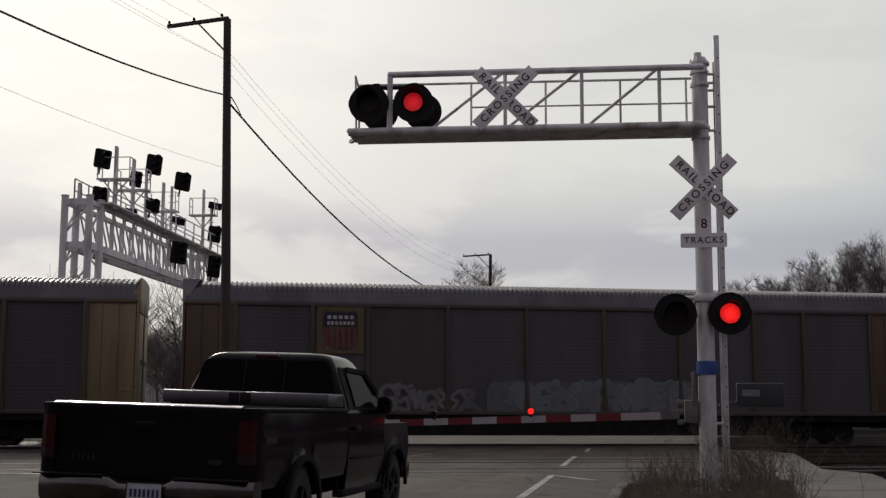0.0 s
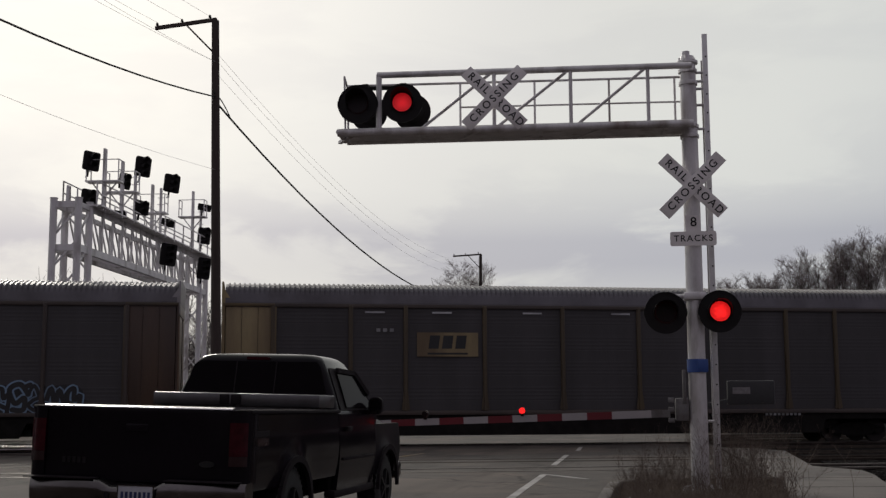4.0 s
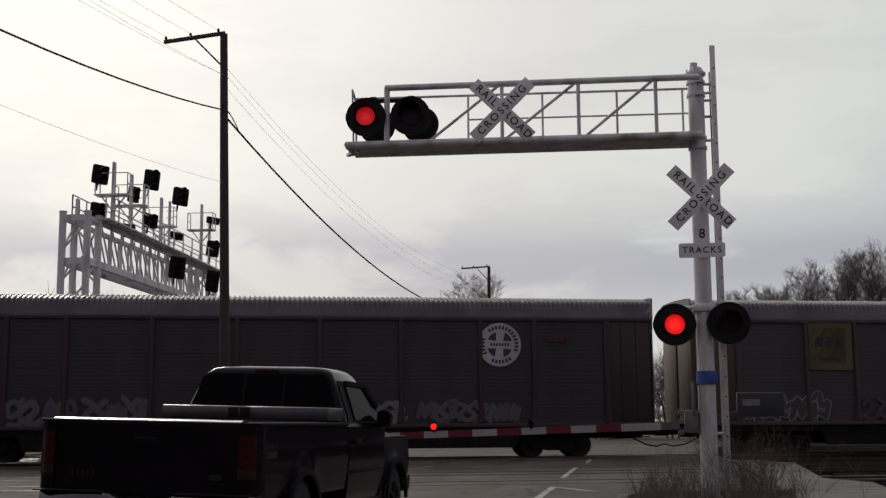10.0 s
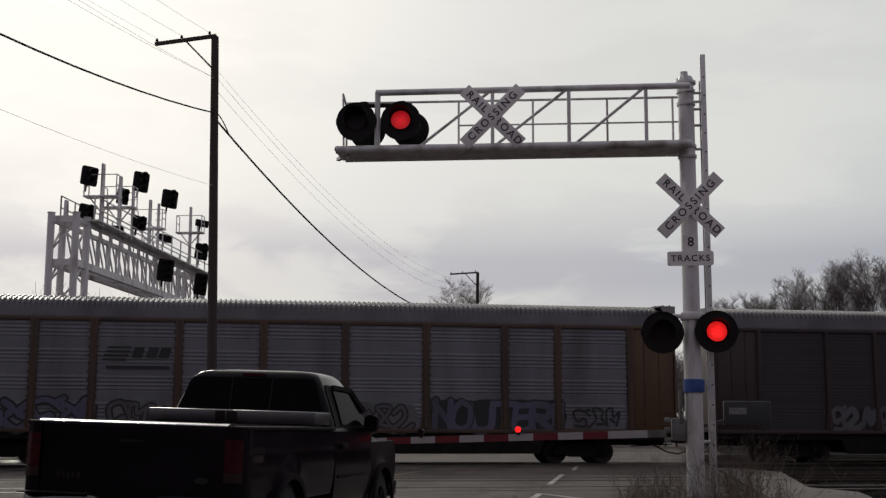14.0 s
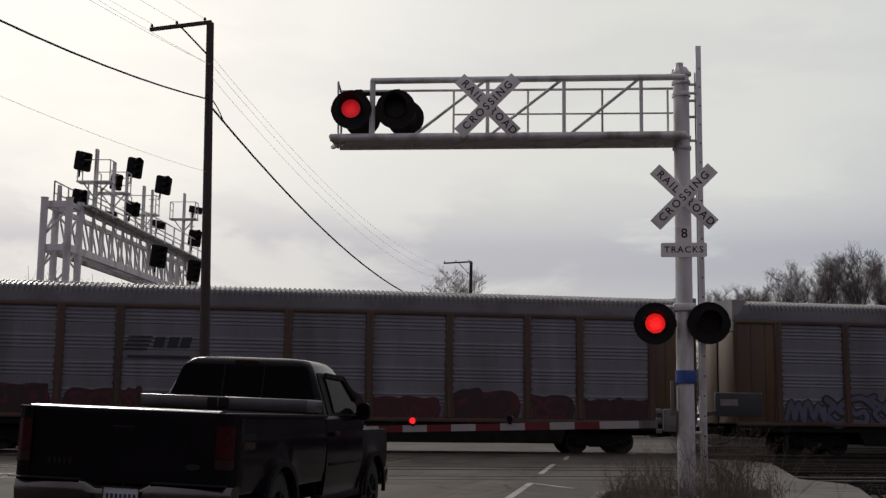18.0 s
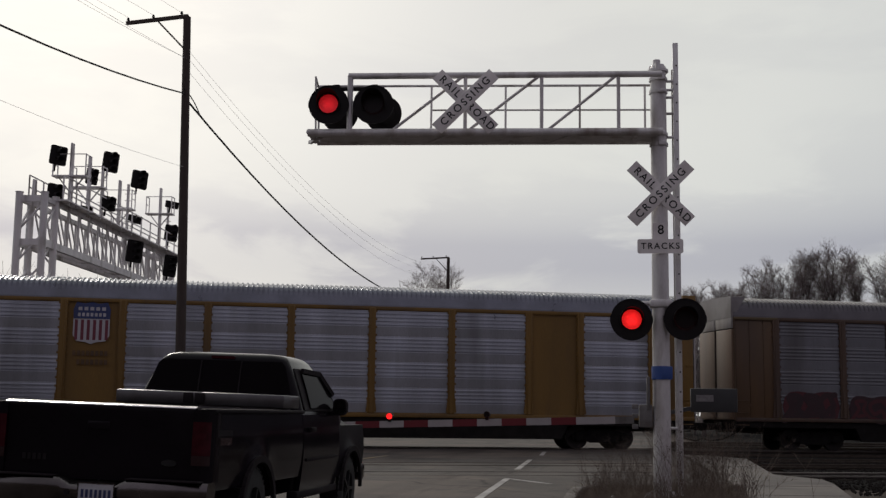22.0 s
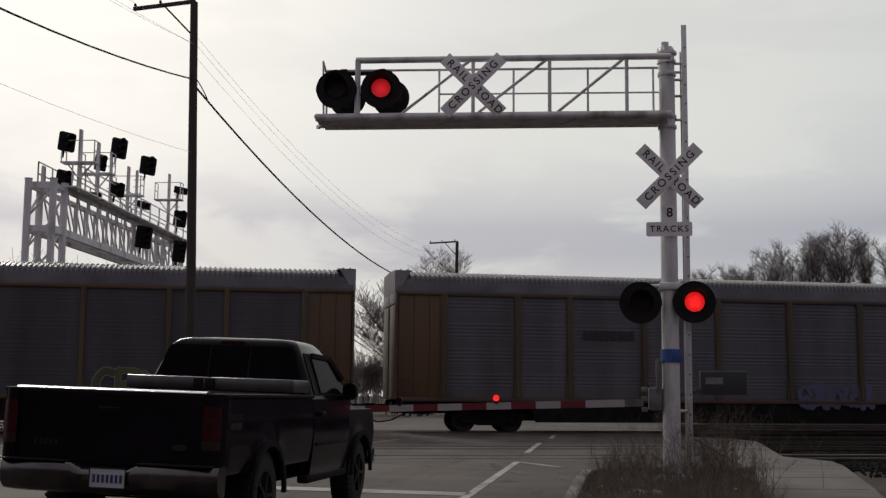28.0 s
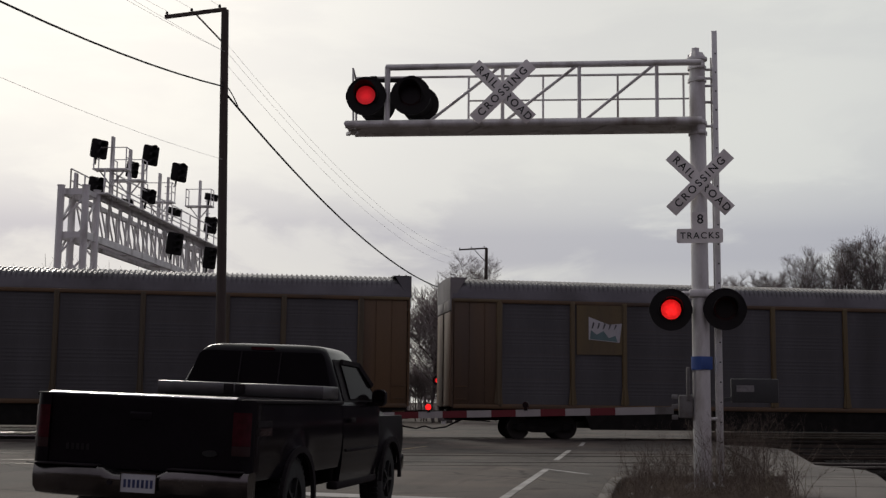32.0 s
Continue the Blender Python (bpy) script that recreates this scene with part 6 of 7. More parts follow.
def truck():
    t = thing("pickup_truck", pose(-4.205, 9.5, 0, 0, ROLL, -1.4), "black regular-cab pickup with aluminium tool box, stopped on the road", "pickup truck")
    W = 0.945
    RW, FW = 1.2, 4.72           # axle places
    # bed
    for s in (-1, 1):
        bm = BM()
        side_panel_with_arch(bm, s * W, 0.05, 0.16, 2.66, 0.66, 1.3, RW, 0.42, 0.46)
        part("bed_side", bm, T_PAINT, t)
        bm = BM()
        box(bm, (s * (W - 0.03), 1.35, 1.31), (0.13, 2.62, 0.035), bevel=0.012)
        part("bed_rail", bm, T_TRIM, t, "black plastic rail cap")
        bm = BM()
        for k in range(19):
            a, b = math.pi * k / 18, math.pi * (k + 1) / 18
            if k < 18:
                beam(bm, (s * (W + 0.055), RW + 0.47 * math.cos(a), 0.42 + 0.47 * math.sin(a)), (s * (W + 0.055), RW + 0.47 * math.cos(b), 0.42 + 0.47 * math.sin(b)), 0.035, 0.06)
        part("arch_trim", bm, T_TRIM, t, "wheel-arch flare")
        # rounded corner post with a tail light let into it
        bm = BM()
        prism(bm, corner_plan(s, -0.02), "z", 0.72, 1.318)
        part("corner_post", bm, T_PAINT, t)
        bm = BM()
        prism(bm, corner_plan(s, -0.03, 0.008, 52), "z", 0.95, 1.22)
        l = part("tail_light", bm, T_RED, t, "tall red tail light let into the rear corner")
        bm = BM()
        prism(bm, corner_plan(s, -0.03, 0.008, 52), "z", 0.87, 0.948)
        part("reverse_lens", bm, T_CLEAR, l)
    bm = BM()
    box(bm, (0, 1.35, 0.74), (1.8, 2.6, 0.06))
    box(bm, (0, 2.63, 1.02), (1.84, 0.06, 0.56))
    part("bed_floor", bm, T_PAINT, t)
    # tailgate, bowed, with a rolled top edge
    rings = []
    for x in np.linspace(-0.81, 0.81, 9):
        b = 0.012 * (1 - (x / 0.81) ** 2)
        rings.append([(x, y - b, z) for y, z in ((0.0, 0.72), (-0.006, 0.8), (0.004, 0.9), (0.0, 1.02), (-0.004, 1.22), (-0.008, 1.295), (0.0, 1.326), (0.025, 1.335), (0.06, 1.33), (0.065, 1.28), (0.065, 0.72))])
    tg = part("tailgate", ring_mesh(rings), T_PAINT, t, "bowed black tailgate with a shiny top edge")
    # added strip, sloped to the bright sky, stands in for the top edge's glint
    bm = BM()
    prism(bm, [(-0.02, 1.324), (-0.018, 1.332), (0.03, 1.343), (0.06, 1.343), (0.062, 1.33)], "x", -0.84, 0.825)
    part("top_moulding", bm, T_EDGE, tg, "thin polished moulding along the tailgate top")
    bm = BM()
    box(bm, (0, -0.012, 1.16), (0.2, 0.02, 0.07), bevel=0.015)
    part("latch_handle", bm, T_PAINT, tg)
    bm = BM()
    prism(bm, [(0.62 + 0.065 * math.cos(a), 0.88 + 0.026 * math.sin(a)) for a in np.linspace(0, 2 * math.pi, 20)[:-1]], "y", -0.018, -0.004)
    part("badge", bm, T_RIM, tg, "small oval badge")
    for k in range(5):
        bm = BM()
        box(bm, (-0.64 + k * 0.045, -0.01, 0.885), (0.03, 0.008, 0.05))
        part("badge_letter_bar", bm, T_TRIM, tg)
    # bumper
    rings = []
    for x in np.linspace(-0.945, 0.945, 21):
        u = abs(x) / 0.945
        bow = 0.1 * u ** 4
        cut = 0.05 if abs(x) < 0.25 else 0.0
        rings.append([(x + 0.03, y + bow, z) for y, z in ((-0.09, 0.5 - cut * 0.2), (-0.145, 0.55), (-0.16, 0.64), (-0.15, 0.715 - cut), (-0.13, 0.735 - cut), (0.0, 0.742 - cut * 0.5), (0.03, 0.72), (0.03, 0.52), (0.0, 0.48))])
    bu = part("rear_bumper", ring_mesh(rings), T_CHROME, t, "dull chrome step bumper")
    for s in (-1, 1):
        bm = BM()
        box(bm, (s * 0.62, -0.085, 0.744), (0.62, 0.13, 0.012), bevel=0.004)
        part("step_pad", bm, T_TRIM, bu)
    bm = BM()
    prism(bm, rrect(0.308, 0.155, 0.012, 0.09, 0.628), "y", -0.178, -0.172)
    lp = part("licence_plate", bm, T_PLATE, t, "pale licence plate with dark bars")
    for k in range(7):
        bm = BM()
        box(bm, (0.09 - 0.115 + k * 0.0385, -0.18, 0.62), (0.022, 0.003, 0.065))
        part("plate_bar", bm, T_DARKBLUE, lp)
    bm = BM()
    for z in (0.703, 0.547):
        box(bm, (0.09, -0.18, z), (0.308, 0.006, 0.008))
    for x in (-0.064, 0.244):
        box(bm, (x, -0.18, 0.625), (0.008, 0.006, 0.158))
    part("plate_frame", bm, T_CHROME, lp)
    bm = BM()
    rod(bm, (-0.17, -0.165, 0.62), (-0.17, -0.15, 0.62), 0.024, n=14)
    part("hitch_socket", bm, T_TRIM, bu)
    # tool box across the bed behind the cab: two lids
    bm = BM()
    box(bm, (0.05, 2.34, 1.28), (1.6, 0.46, 0.2), bevel=0.01)
    tb = part("tool_box", bm, T_TOOL, t, "aluminium tread-plate tool box with two lids")
    for s in (-1, 1):
        bm = BM()
        box(bm, (0.05 + s * 0.442, 2.34, 1.405), (0.868, 0.54, 0.13), bevel=0.015)
        part("lid", bm, T_TOOL, tb)
        bm = BM()
        box(bm, (s * 0.06, 2.07, 1.41), (0.1, 0.03, 0.1), bevel=0.006)
        part("lid_latch", bm, T_TRIM, tb)
    # cab: lower body, greenhouse, bonnet
    for s in (-1, 1):
        bm = BM()
        side_panel_with_arch(bm, s * W, 0.05, 2.7, 4.18, 0.5, 1.28, 9, 0.4, 0.2)
        d = part("door", bm, T_PAINT, t, "black side door")
        bm = BM()
        box(bm, (s * (W + 0.05), 2.95, 1.13), (0.03, 0.17, 0.05), bevel=0.01)
        part("door_handle", bm, T_TRIM, d)
        bm = BM()
        box(bm, (s * (W + 0.036), 3.45, 0.82), (0.012, 1.3, 0.03), bevel=0.004)
        part("side_moulding", bm, T_TRIM, d)
        bm = BM()
        side_panel_with_arch(bm, s * (W - 0.02), 0.05, 4.2, 5.5, 0.58, 1.16, FW, 0.42, 0.46)
        part("front_wing", bm, T_DUSTY, t)
        bm = BM()
        for k in range(18):
            a, b = math.pi * k / 18, math.pi * (k + 1) / 18
            beam(bm, (s * (W + 0.055), FW + 0.47 * math.cos(a), 0.42 + 0.47 * math.sin(a)), (s * (W + 0.055), FW + 0.47 * math.cos(b), 0.42 + 0.47 * math.sin(b)), 0.035, 0.06)
        part("arch_trim", bm, T_TRIM, t, "wheel-arch flare")
        bm = BM()
        box(bm, (s * 0.9, 3.4, 0.47), (0.12, 1.6, 0.08), bevel=0.02)
        part("rocker", bm, T_TRIM, t)
        # mirror
        bm = BM()
        for a, q in ((0.0, 1.0), (0.05, 0.9)):
            prism(bm, rrect(0.16 * q, 0.19 * q, 0.06 * q, s * 1.03, 1.37), "y", 3.88 + a, 3.94 + a)
        beam(bm, (s * 0.9, 3.95, 1.29), (s * 1.02, 3.93, 1.31), 0.06, 0.05)
        mi = part("door_mirror", bm, T_TRIM, t)
        bm = BM()
        prism(bm, rrect(0.13, 0.16, 0.05, s * 1.03, 1.37), "y", 3.872, 3.879)
        part("mirror_glass", bm, MIRROR, mi)
    def cabin(z, hx, ya, yb, r=0.16):
        ya, yb, pts = ya + 0.5, yb + 0.5, []
        for sx, sy, a0 in ((1, 1, 0), (-1, 1, 90), (-1, -1, 180), (1, -1, 270)):
            for k in range(6):
                a = radians(a0 + 90 * k / 5)
                cx, cy = sx * (hx - r), (yb - r if sy > 0 else ya + r)
                pts.append((cx + r * math.cos(a), cy + r * math.sin(a), z))
        return pts
    rings = [cabin(0.5, 0.9, 2.2, 3.7, 0.06), cabin(1.24, 0.925, 2.2, 3.95, 0.07), cabin(1.3, 0.915, 2.22, 3.88, 0.1), cabin(1.5, 0.85, 2.26, 3.68, 0.1), cabin(1.7, 0.765, 2.31, 3.45, 0.1), cabin(1.825, 0.7, 2.34, 3.27, 0.1), cabin(1.868, 0.66, 2.37, 3.18, 0.12), cabin(1.892, 0.58, 2.43, 3.1, 0.12), cabin(1.906, 0.4, 2.6, 3.0, 0.12)]
    part("cab", ring_mesh(rings), T_PAINT, t, "rounded black cab")
    # rear window and glass
    def pane(name, pts, label=""):
        bm = BM()
        vs = [bm.verts.new((p[0], p[1] + 0.5, p[2])) for p in pts]
        f = bm.faces.new(vs)
        bmesh.ops.recalc_face_normals(bm, faces=[f])
        r = bmesh.ops.extrude_face_region(bm, geom=[f])
        n = f.normal.copy()
        bmesh.ops.translate(bm, vec=n * 0.008, verts=[v for v in r["geom"] if isinstance(v, bmesh.types.BMVert)])
        bmesh.ops.recalc_face_normals(bm, faces=bm.faces)
        return part(name, bm, T_GLASS, t, label)
    pane("rear_window", [(-0.83, 2.205, 1.36), (-0.7, 2.3, 1.77), (-0.655, 2.315, 1.815), (0.655, 2.315, 1.815), (0.7, 2.3, 1.77), (0.83, 2.205, 1.36)], "dark rear window with sliding pane")
    for x in (-0.22, 0.22):
        bm = BM()
        beam(bm, (x, 2.703, 1.36), (x, 2.808, 1.81), 0.014, 0.01)
        part("window_divider", bm, T_TRIM, t)
    for s in (-1, 1):
        # matt black upper door frame, a strip of cab showing behind it
        bm = pane("door_frame", [(s * 0.922, 2.36, 1.32), (s * 0.925, 3.76, 1.32), (s * 0.862, 3.58, 1.5), (s * 0.778, 3.36, 1.7), (s * 0.745, 3.22, 1.76), (s * 0.745, 2.46, 1.76), (s * 0.778, 2.42, 1.7), (s * 0.862, 2.37, 1.5)])
        bm.data.materials[0] = T_TRIM
        pane("side_window", [(s * 0.93, 2.56, 1.35), (s * 0.934, 3.66, 1.35), (s * 0.882, 3.5, 1.5), (s * 0.796, 3.28, 1.7), (s * 0.79, 2.62, 1.715), (s * 0.873, 2.56, 1.53)], "dark reflecting side window")
        # rain visor over the side window
        bm = BM()
        for p, q in (((2.62, 0.79, 1.74), (3.29, 0.795, 1.725)), ((3.29, 0.795, 1.725), (3.55, 0.895, 1.5))):
            beam(bm, (s * p[1], p[0] + 0.5, p[2]), (s * q[1], q[0] + 0.5, q[2]), 0.035, 0.05)
        part("rain_visor", bm, T_TRIM, t)
    pane("windscreen", [(-0.78, 3.93, 1.3), (0.78, 3.93, 1.3), (0.64, 3.46, 1.77), (-0.64, 3.46, 1.77)])
    bm = BM()
    prism(bm, rrect(0.26, 0.03, 0.012, 0.0, 1.848), "y", 2.835, 2.9)
    part("high_brake_light", bm, T_RED, t, "red third brake light over the rear window")
    rings = []
    for y, hz, hw in ((4.2, 1.24, 0.9), (4.5, 1.235, 0.9), (4.95, 1.2, 0.89), (5.3, 1.13, 0.88), (5.5, 1.04, 0.86), (5.58, 0.9, 0.84)):
        rings.append([(x, y, z) for x, z in ((-hw, hz - 0.5), (-hw, hz - 0.08), (-hw * 0.9, hz), (-0.3, hz + 0.025), (0.3, hz + 0.025), (hw * 0.9, hz), (hw, hz - 0.08), (hw, hz - 0.5))])
    part("bonnet", ring_mesh(rings), T_DUSTY, t)
    bm = BM()
    box(bm, (0, 5.6, 0.58), (1.88, 0.2, 0.22), bevel=0.05)
    part("front_bumper", bm, T_CHROME, t)
    # chassis, exhaust, wheels
    bm = BM()
    for s in (-1, 1):
        box(bm, (s * 0.42, 2.8, 0.55), (0.09, 5.4, 0.16))
    for y in (RW, FW):
        rod(bm, (-0.8, y, 0.4), (0.8, y, 0.4), 0.06)
    rod(bm, (0, RW - 0.16, 0.4), (0, RW + 0.16, 0.4), 0.16, n=14)
    box(bm, (0, 3.2, 0.5), (1.0, 2.0, 0.2), bevel=0.03)
    box(bm, (0, 0.1, 0.66), (1.7, 0.08, 0.24))
    part("chassis", bm, M["under"], t)
    bm = BM()
    rod(bm, (0.62, 0.2, 0.48), (0.62, 1.9, 0.5), 0.035, n=12)
    part("exhaust_pipe", bm, M["wheel"], t)
    for s in (-1, 1):
        for y in (RW, FW):
            bm = BM()
            R = 0.39
            prof = [(-0.125, 0.22), (-0.13, 0.33), (-0.105, 0.38), (-0.05, R), (0.05, R), (0.105, 0.38), (0.13, 0.33), (0.125, 0.22)]
            rings = [[(a, r * math.cos(k * 2 * math.pi / 40), r * math.sin(k * 2 * math.pi / 40)) for a, r in prof] for k in range(41)]
            bm = ring_mesh(rings, cap=False)
            for k in range(40):
                a = k * 2 * math.pi / 40
                for x in (-0.06, 0.06):
                    box(bm, (x, (R + 0.003) * math.cos(a + (0.07 if x > 0 else 0)), (R + 0.003) * math.sin(a + (0.07 if x > 0 else 0))), (0.09, 0.03, 0.03), (math.degrees(a + (0.07 if x > 0 else 0)), 0, 0))
            w = part("wheel", bm, T_TYRE, t, "black tyre", at=pose(s * 0.84, y, R + 0.004 + s * 0.84 * math.sin(radians(ROLL))))
            bm = BM()
            rod(bm, (s * 0.02, 0, 0), (s * 0.09, 0, 0), 0.225, n=28)
            rod(bm, (s * 0.09, 0, 0), (s * 0.115, 0, 0), 0.08, n=16)
            for k in range(5):
                a = k * 2 * math.pi / 5
                beam(bm, (s * 0.1, 0, 0), (s * 0.1, 0.21 * math.cos(a), 0.21 * math.sin(a)), 0.06, 0.03)
            part("rim", bm, T_RIM, w)
    # decals on the bed side
    bm = BM()
    box(bm, (W + 0.029, 0.3, 1.13), (0.004, 0.36, 0.05))
    d = part("side_decal", bm, T_TRIM, t, "faded side decal")
    bm = BM()
    box(bm, (W + 0.026, 0.3, 1.06), (0.004, 0.36, 0.06))
    part("decal_bar", bm, T_CLEAR, d)


truck()

# ---- utility poles and wires ----
def utility_pole(x, y, h, lean, label, arm=1.9):
    p = thing("utility_pole", pose(x, y, 0, 0, lean, 0), label, "utility pole", "utility poles")
    bm = BM()
    rod(bm, (0, 0, -0.1), (0, 0, h + 0.06), 0.165, 0.115, n=16)
    part("shaft", bm, M["wood"], p)
    bm = BM()
    beam(bm, (0.06, -0.06, h + 0.07), (-arm, -0.06, h - 0.05), 0.09, 0.11)
    part("arm", bm, M["wood"], p)
    bm = BM()
    beam(bm, (-0.05, -0.06, h - 0.98), (-0.95, -0.06, h - 0.01), 0.05, 0.05)
    part("arm_brace", bm, M["wood"], p)
    for k in (0.08, 0.55, 0.97):
        bm = BM()
        x0 = -arm * k
        rod(bm, (x0, -0.06, h + 0.07 - 0.12 * k), (x0, -0.06, h + 0.16 - 0.12 * k), 0.015, n=6)
        rod(bm, (x0, -0.06, h + 0.16 - 0.12 * k), (x0, -0.06, h + 0.24 - 0.12 * k), 0.05, 0.03, n=10)
        part("insulator", bm, M["black"], p)
    return p


near = utility_pole(-12.72, 34.6, 13.3, -1.3, "leaning weathered wooden utility pole with a short side arm", 1.95)
utility_pole(-12.4, 89.7, 12.85, 0.5, "distant wooden utility pole with a short side arm", 2.1)


def hang(name, pts, sag, r, material, label, n=24):
    """A sagging wire as one tube."""
    a, b = Vector(pts[0]), Vector(pts[1])
    line = [a.lerp(b, k / n) - Vector((0, 0, sag * 4 * (k / n) * (1 - k / n))) for k in range(n + 1)]
    d = (b - a).normalized()
    u = Vector((0, 0, 1)).cross(d).normalized()
    w = d.cross(u)
    v, f, m = [], [], 6
    for q in line:
        v += [tuple(q + u * (r * math.cos(i * math.pi / 3)) + w * (r * math.sin(i * math.pi / 3))) for i in range(m)]
    for k in range(n):
        for i in range(m):
            j = (i + 1) % m
            f.append((k * m + i, k * m + j, (k + 1) * m + j, (k + 1) * m + i))
    me = bpy.data.meshes.new(name)
    me.from_pydata(v, [], f)
    me.materials.append(material)
    tagged(new(name, me), label, "wire", "overhead wires")


# wires run from pole to pole along the road, and on towards the viewer
hang("power_cable", [(-12.96, 34.6, 10.75), (-12.45, 89.6, 9.6)], 2.05, 0.034, M["wire"], "thick black sagging cable")
hang("power_cable", [(-12.965, 34.55, 10.9), (-12.7, -10, 10.4)], 1.86, 0.024, M["wire"], "thick black sagging cable")
hang("cable_loop", [(-12.95, 34.4, 11.0), (-12.95, 36.0, 10.5)], -0.12, 0.02, M["wire"], "short loop of cable at the pole", 10)
for z, fx, fz in ((12.3, -12.42, 12.4), (12.05, -12.42, 11.9), (11.65, -12.42, 11.4)):
    hang("line_wire", [(-12.94, 34.55, z), (fx, 89.6, fz)], 1.9, 0.0045, M["thinwire"], "thin bare line wire")
for dx in (-0.2, -1.1, -1.9):
    hang("line_wire", [(-13.0 + dx, 34.5, 13.5 + dx * 0.065), (-12.8 + dx, -10, 13.2)], 1.2, 0.0042, M["thinwire"], "thin bare line wire")
for x in (-13.9, -12.75):
    hang("line_wire", [(-12.95, 34.55, 12.0), (x, -10, 11.9)], 1.2, 0.0042, M["thinwire"], "thin bare line wire")
hang("line_wire", [(-12.9, 34.5, 8.6), (-12.6, -10, 8.6)], 1.15, 0.0042, M["thinwire"], "thin low line wire")
# ---- signal bridge over the far tracks ----
GO, GD = Vector((-23.07, 47.0, 0)), Vector((-0.095, 0.9955, 0))
GN = Vector((GD.y, -GD.x, 0))            # towards the road


def signal_bridge():
    g = thing("signal_bridge", Matrix.Translation(GO), "pale grey steel signal bridge with a railed walkway", "signal bridge")
    at = lambda s, n, z: tuple(GD * s + GN * n + Vector((0, 0, z)))
    LEN, WIDE, Z0, Z1 = 17.4, 1.05, 7.95, 9.75
    def bar(name, a, b, w, h, label=""):
        bm = BM()
        beam(bm, a, b, w, h)
        return part(name, bm, M["gantry"], g, label)
    # near tower of four round legs, far tower hidden but for its legs
    for s0 in (-1.3, LEN - 0.4):
        for ds in (0, 1.25):
            for n in (0.0, -WIDE):
                bm = BM()
                rod(bm, at(s0 + ds, n, -0.1), at(s0 + ds, n, 10.0), 0.15, n=16)
                rod(bm, at(s0 + ds, n, 10.0), at(s0 + ds, n, 10.03), 0.17, n=16)
                part("tower_leg", bm, M["gantry"], g, "thick round tower leg")
        for k in range(7):
            z = 0.6 + k * 1.3
            for n in (0.0, -WIDE):
                bar("tower_brace", at(s0, n, z), at(s0 + 1.25, n, z + 1.2), 0.07, 0.07)
            bar("tower_brace", at(s0, 0, z + 1.2), at(s0, -WIDE, z), 0.07, 0.07)
            bar("tower_brace", at(s0 + 1.25, 0, z), at(s0 + 1.25, -WIDE, z + 1.2), 0.07, 0.07)
        for z in (7.95, 9.75):
            bar("tower_beam", at(s0, 0.05, z), at(s0, -WIDE - 0.05, z), 0.12, 0.26)
            bar("tower_beam", at(s0 + 1.25, 0.05, z), at(s0 + 1.25, -WIDE - 0.05, z), 0.12, 0.26)
    for n in (0.0, -WIDE):
        bar("bottom_chord", at(-1.3, n, Z0), at(LEN + 0.9, n, Z0), 0.16, 0.3, "heavy lower chord")
        bar("top_chord", at(-1.3, n, Z1), at(LEN + 0.9, n, Z1), 0.16, 0.2, "upper chord under the walkway")
        k = 0
        s = 0.2
        while s < LEN - 0.3:
            bar("upright", at(s, n, Z0), at(s, n, Z1), 0.08, 0.08)
            bar("diagonal", at(s + 0.05, n, Z1 - 0.05), at(s + 1.2, n, Z0 + 0.1), 0.06, 0.07)
            s += 1.3
    bm = BM()
    for k in range(70):
        beam(bm, at(k * 0.25, 0.0, Z0 + 0.02), at(k * 0.25 + 0.12, -WIDE, Z0 + 0.02), 0.03, 0.03)
    tagged(part("lower_lacing", bm, M["gantry"], g), kind="stuff")
    bm = BM()
    beam(bm, at(-0.2, 0.1, Z1 + 0.13), at(LEN + 1.0, 0.1, Z1 + 0.13), 0.9, 0.06)
    part("walkway", bm, M["gantry"], g, "walkway deck")
    for n in (0.5, -WIDE + 0.1):
        for z in (10.35, 10.85):
            bar("handrail", at(-0.6, n, z), at(LEN + 0.9, n, z), 0.045, 0.045)
        for k in range(13):
            s = -0.6 + k * (LEN + 1.5) / 12
            bar("rail_post", at(s, n, Z1), at(s, n, 10.85), 0.05, 0.05)

    def ladder_mast(s, n, top, cage=True):
        for d in (-0.13, 0.13):
            bar("mast_tube", at(s + d, n, Z1), at(s + d * 0.6, n, top), 0.09, 0.09)
        for k in range(int((top - Z1) / 0.32)):
            z = Z1 + 0.25 + k * 0.32
            bar("mast_rung", at(s - 0.15, n, z), at(s + 0.15, n, z), 0.035, 0.035)
        if cage:
            z = top - 1.45
            cg = bar("service_platform", at(s, n - 0.75, z), at(s, n + 0.75, z), 0.6, 0.06, "small railed service platform")
            def rail(a, b, w):
                bm = BM()
                beam(bm, a, b, w, w)
                part("platform_rail", bm, M["gantry"], cg)
            for q in (-0.7, 0.7):
                for d in (-0.28, 0.28):
                    rail(at(s + d, n + q, z), at(s + d, n + q, z + 0.95), 0.04)
                for zz in (0.5, 0.93):
                    rail(at(s - 0.28, n + q, z + zz), at(s + 0.28, n + q, z + zz), 0.035)
                rail(at(s, n + q * 0.8, z), at(s, n, z - 0.7), 0.05)
            rail(at(s - 0.28, n - 0.7, z + 0.93), at(s - 0.28, n + 0.7, z + 0.93), 0.035)

    ladder_mast(0.5, 0.4, 12.45)
    ladder_mast(3.6, 0.1, 12.55)
    ladder_mast(8.3, 0.0, 12.35)
    ladder_mast(15.4, 0.0, 13.3)
    ladder_mast(-0.9, -0.6, 10.6, False)
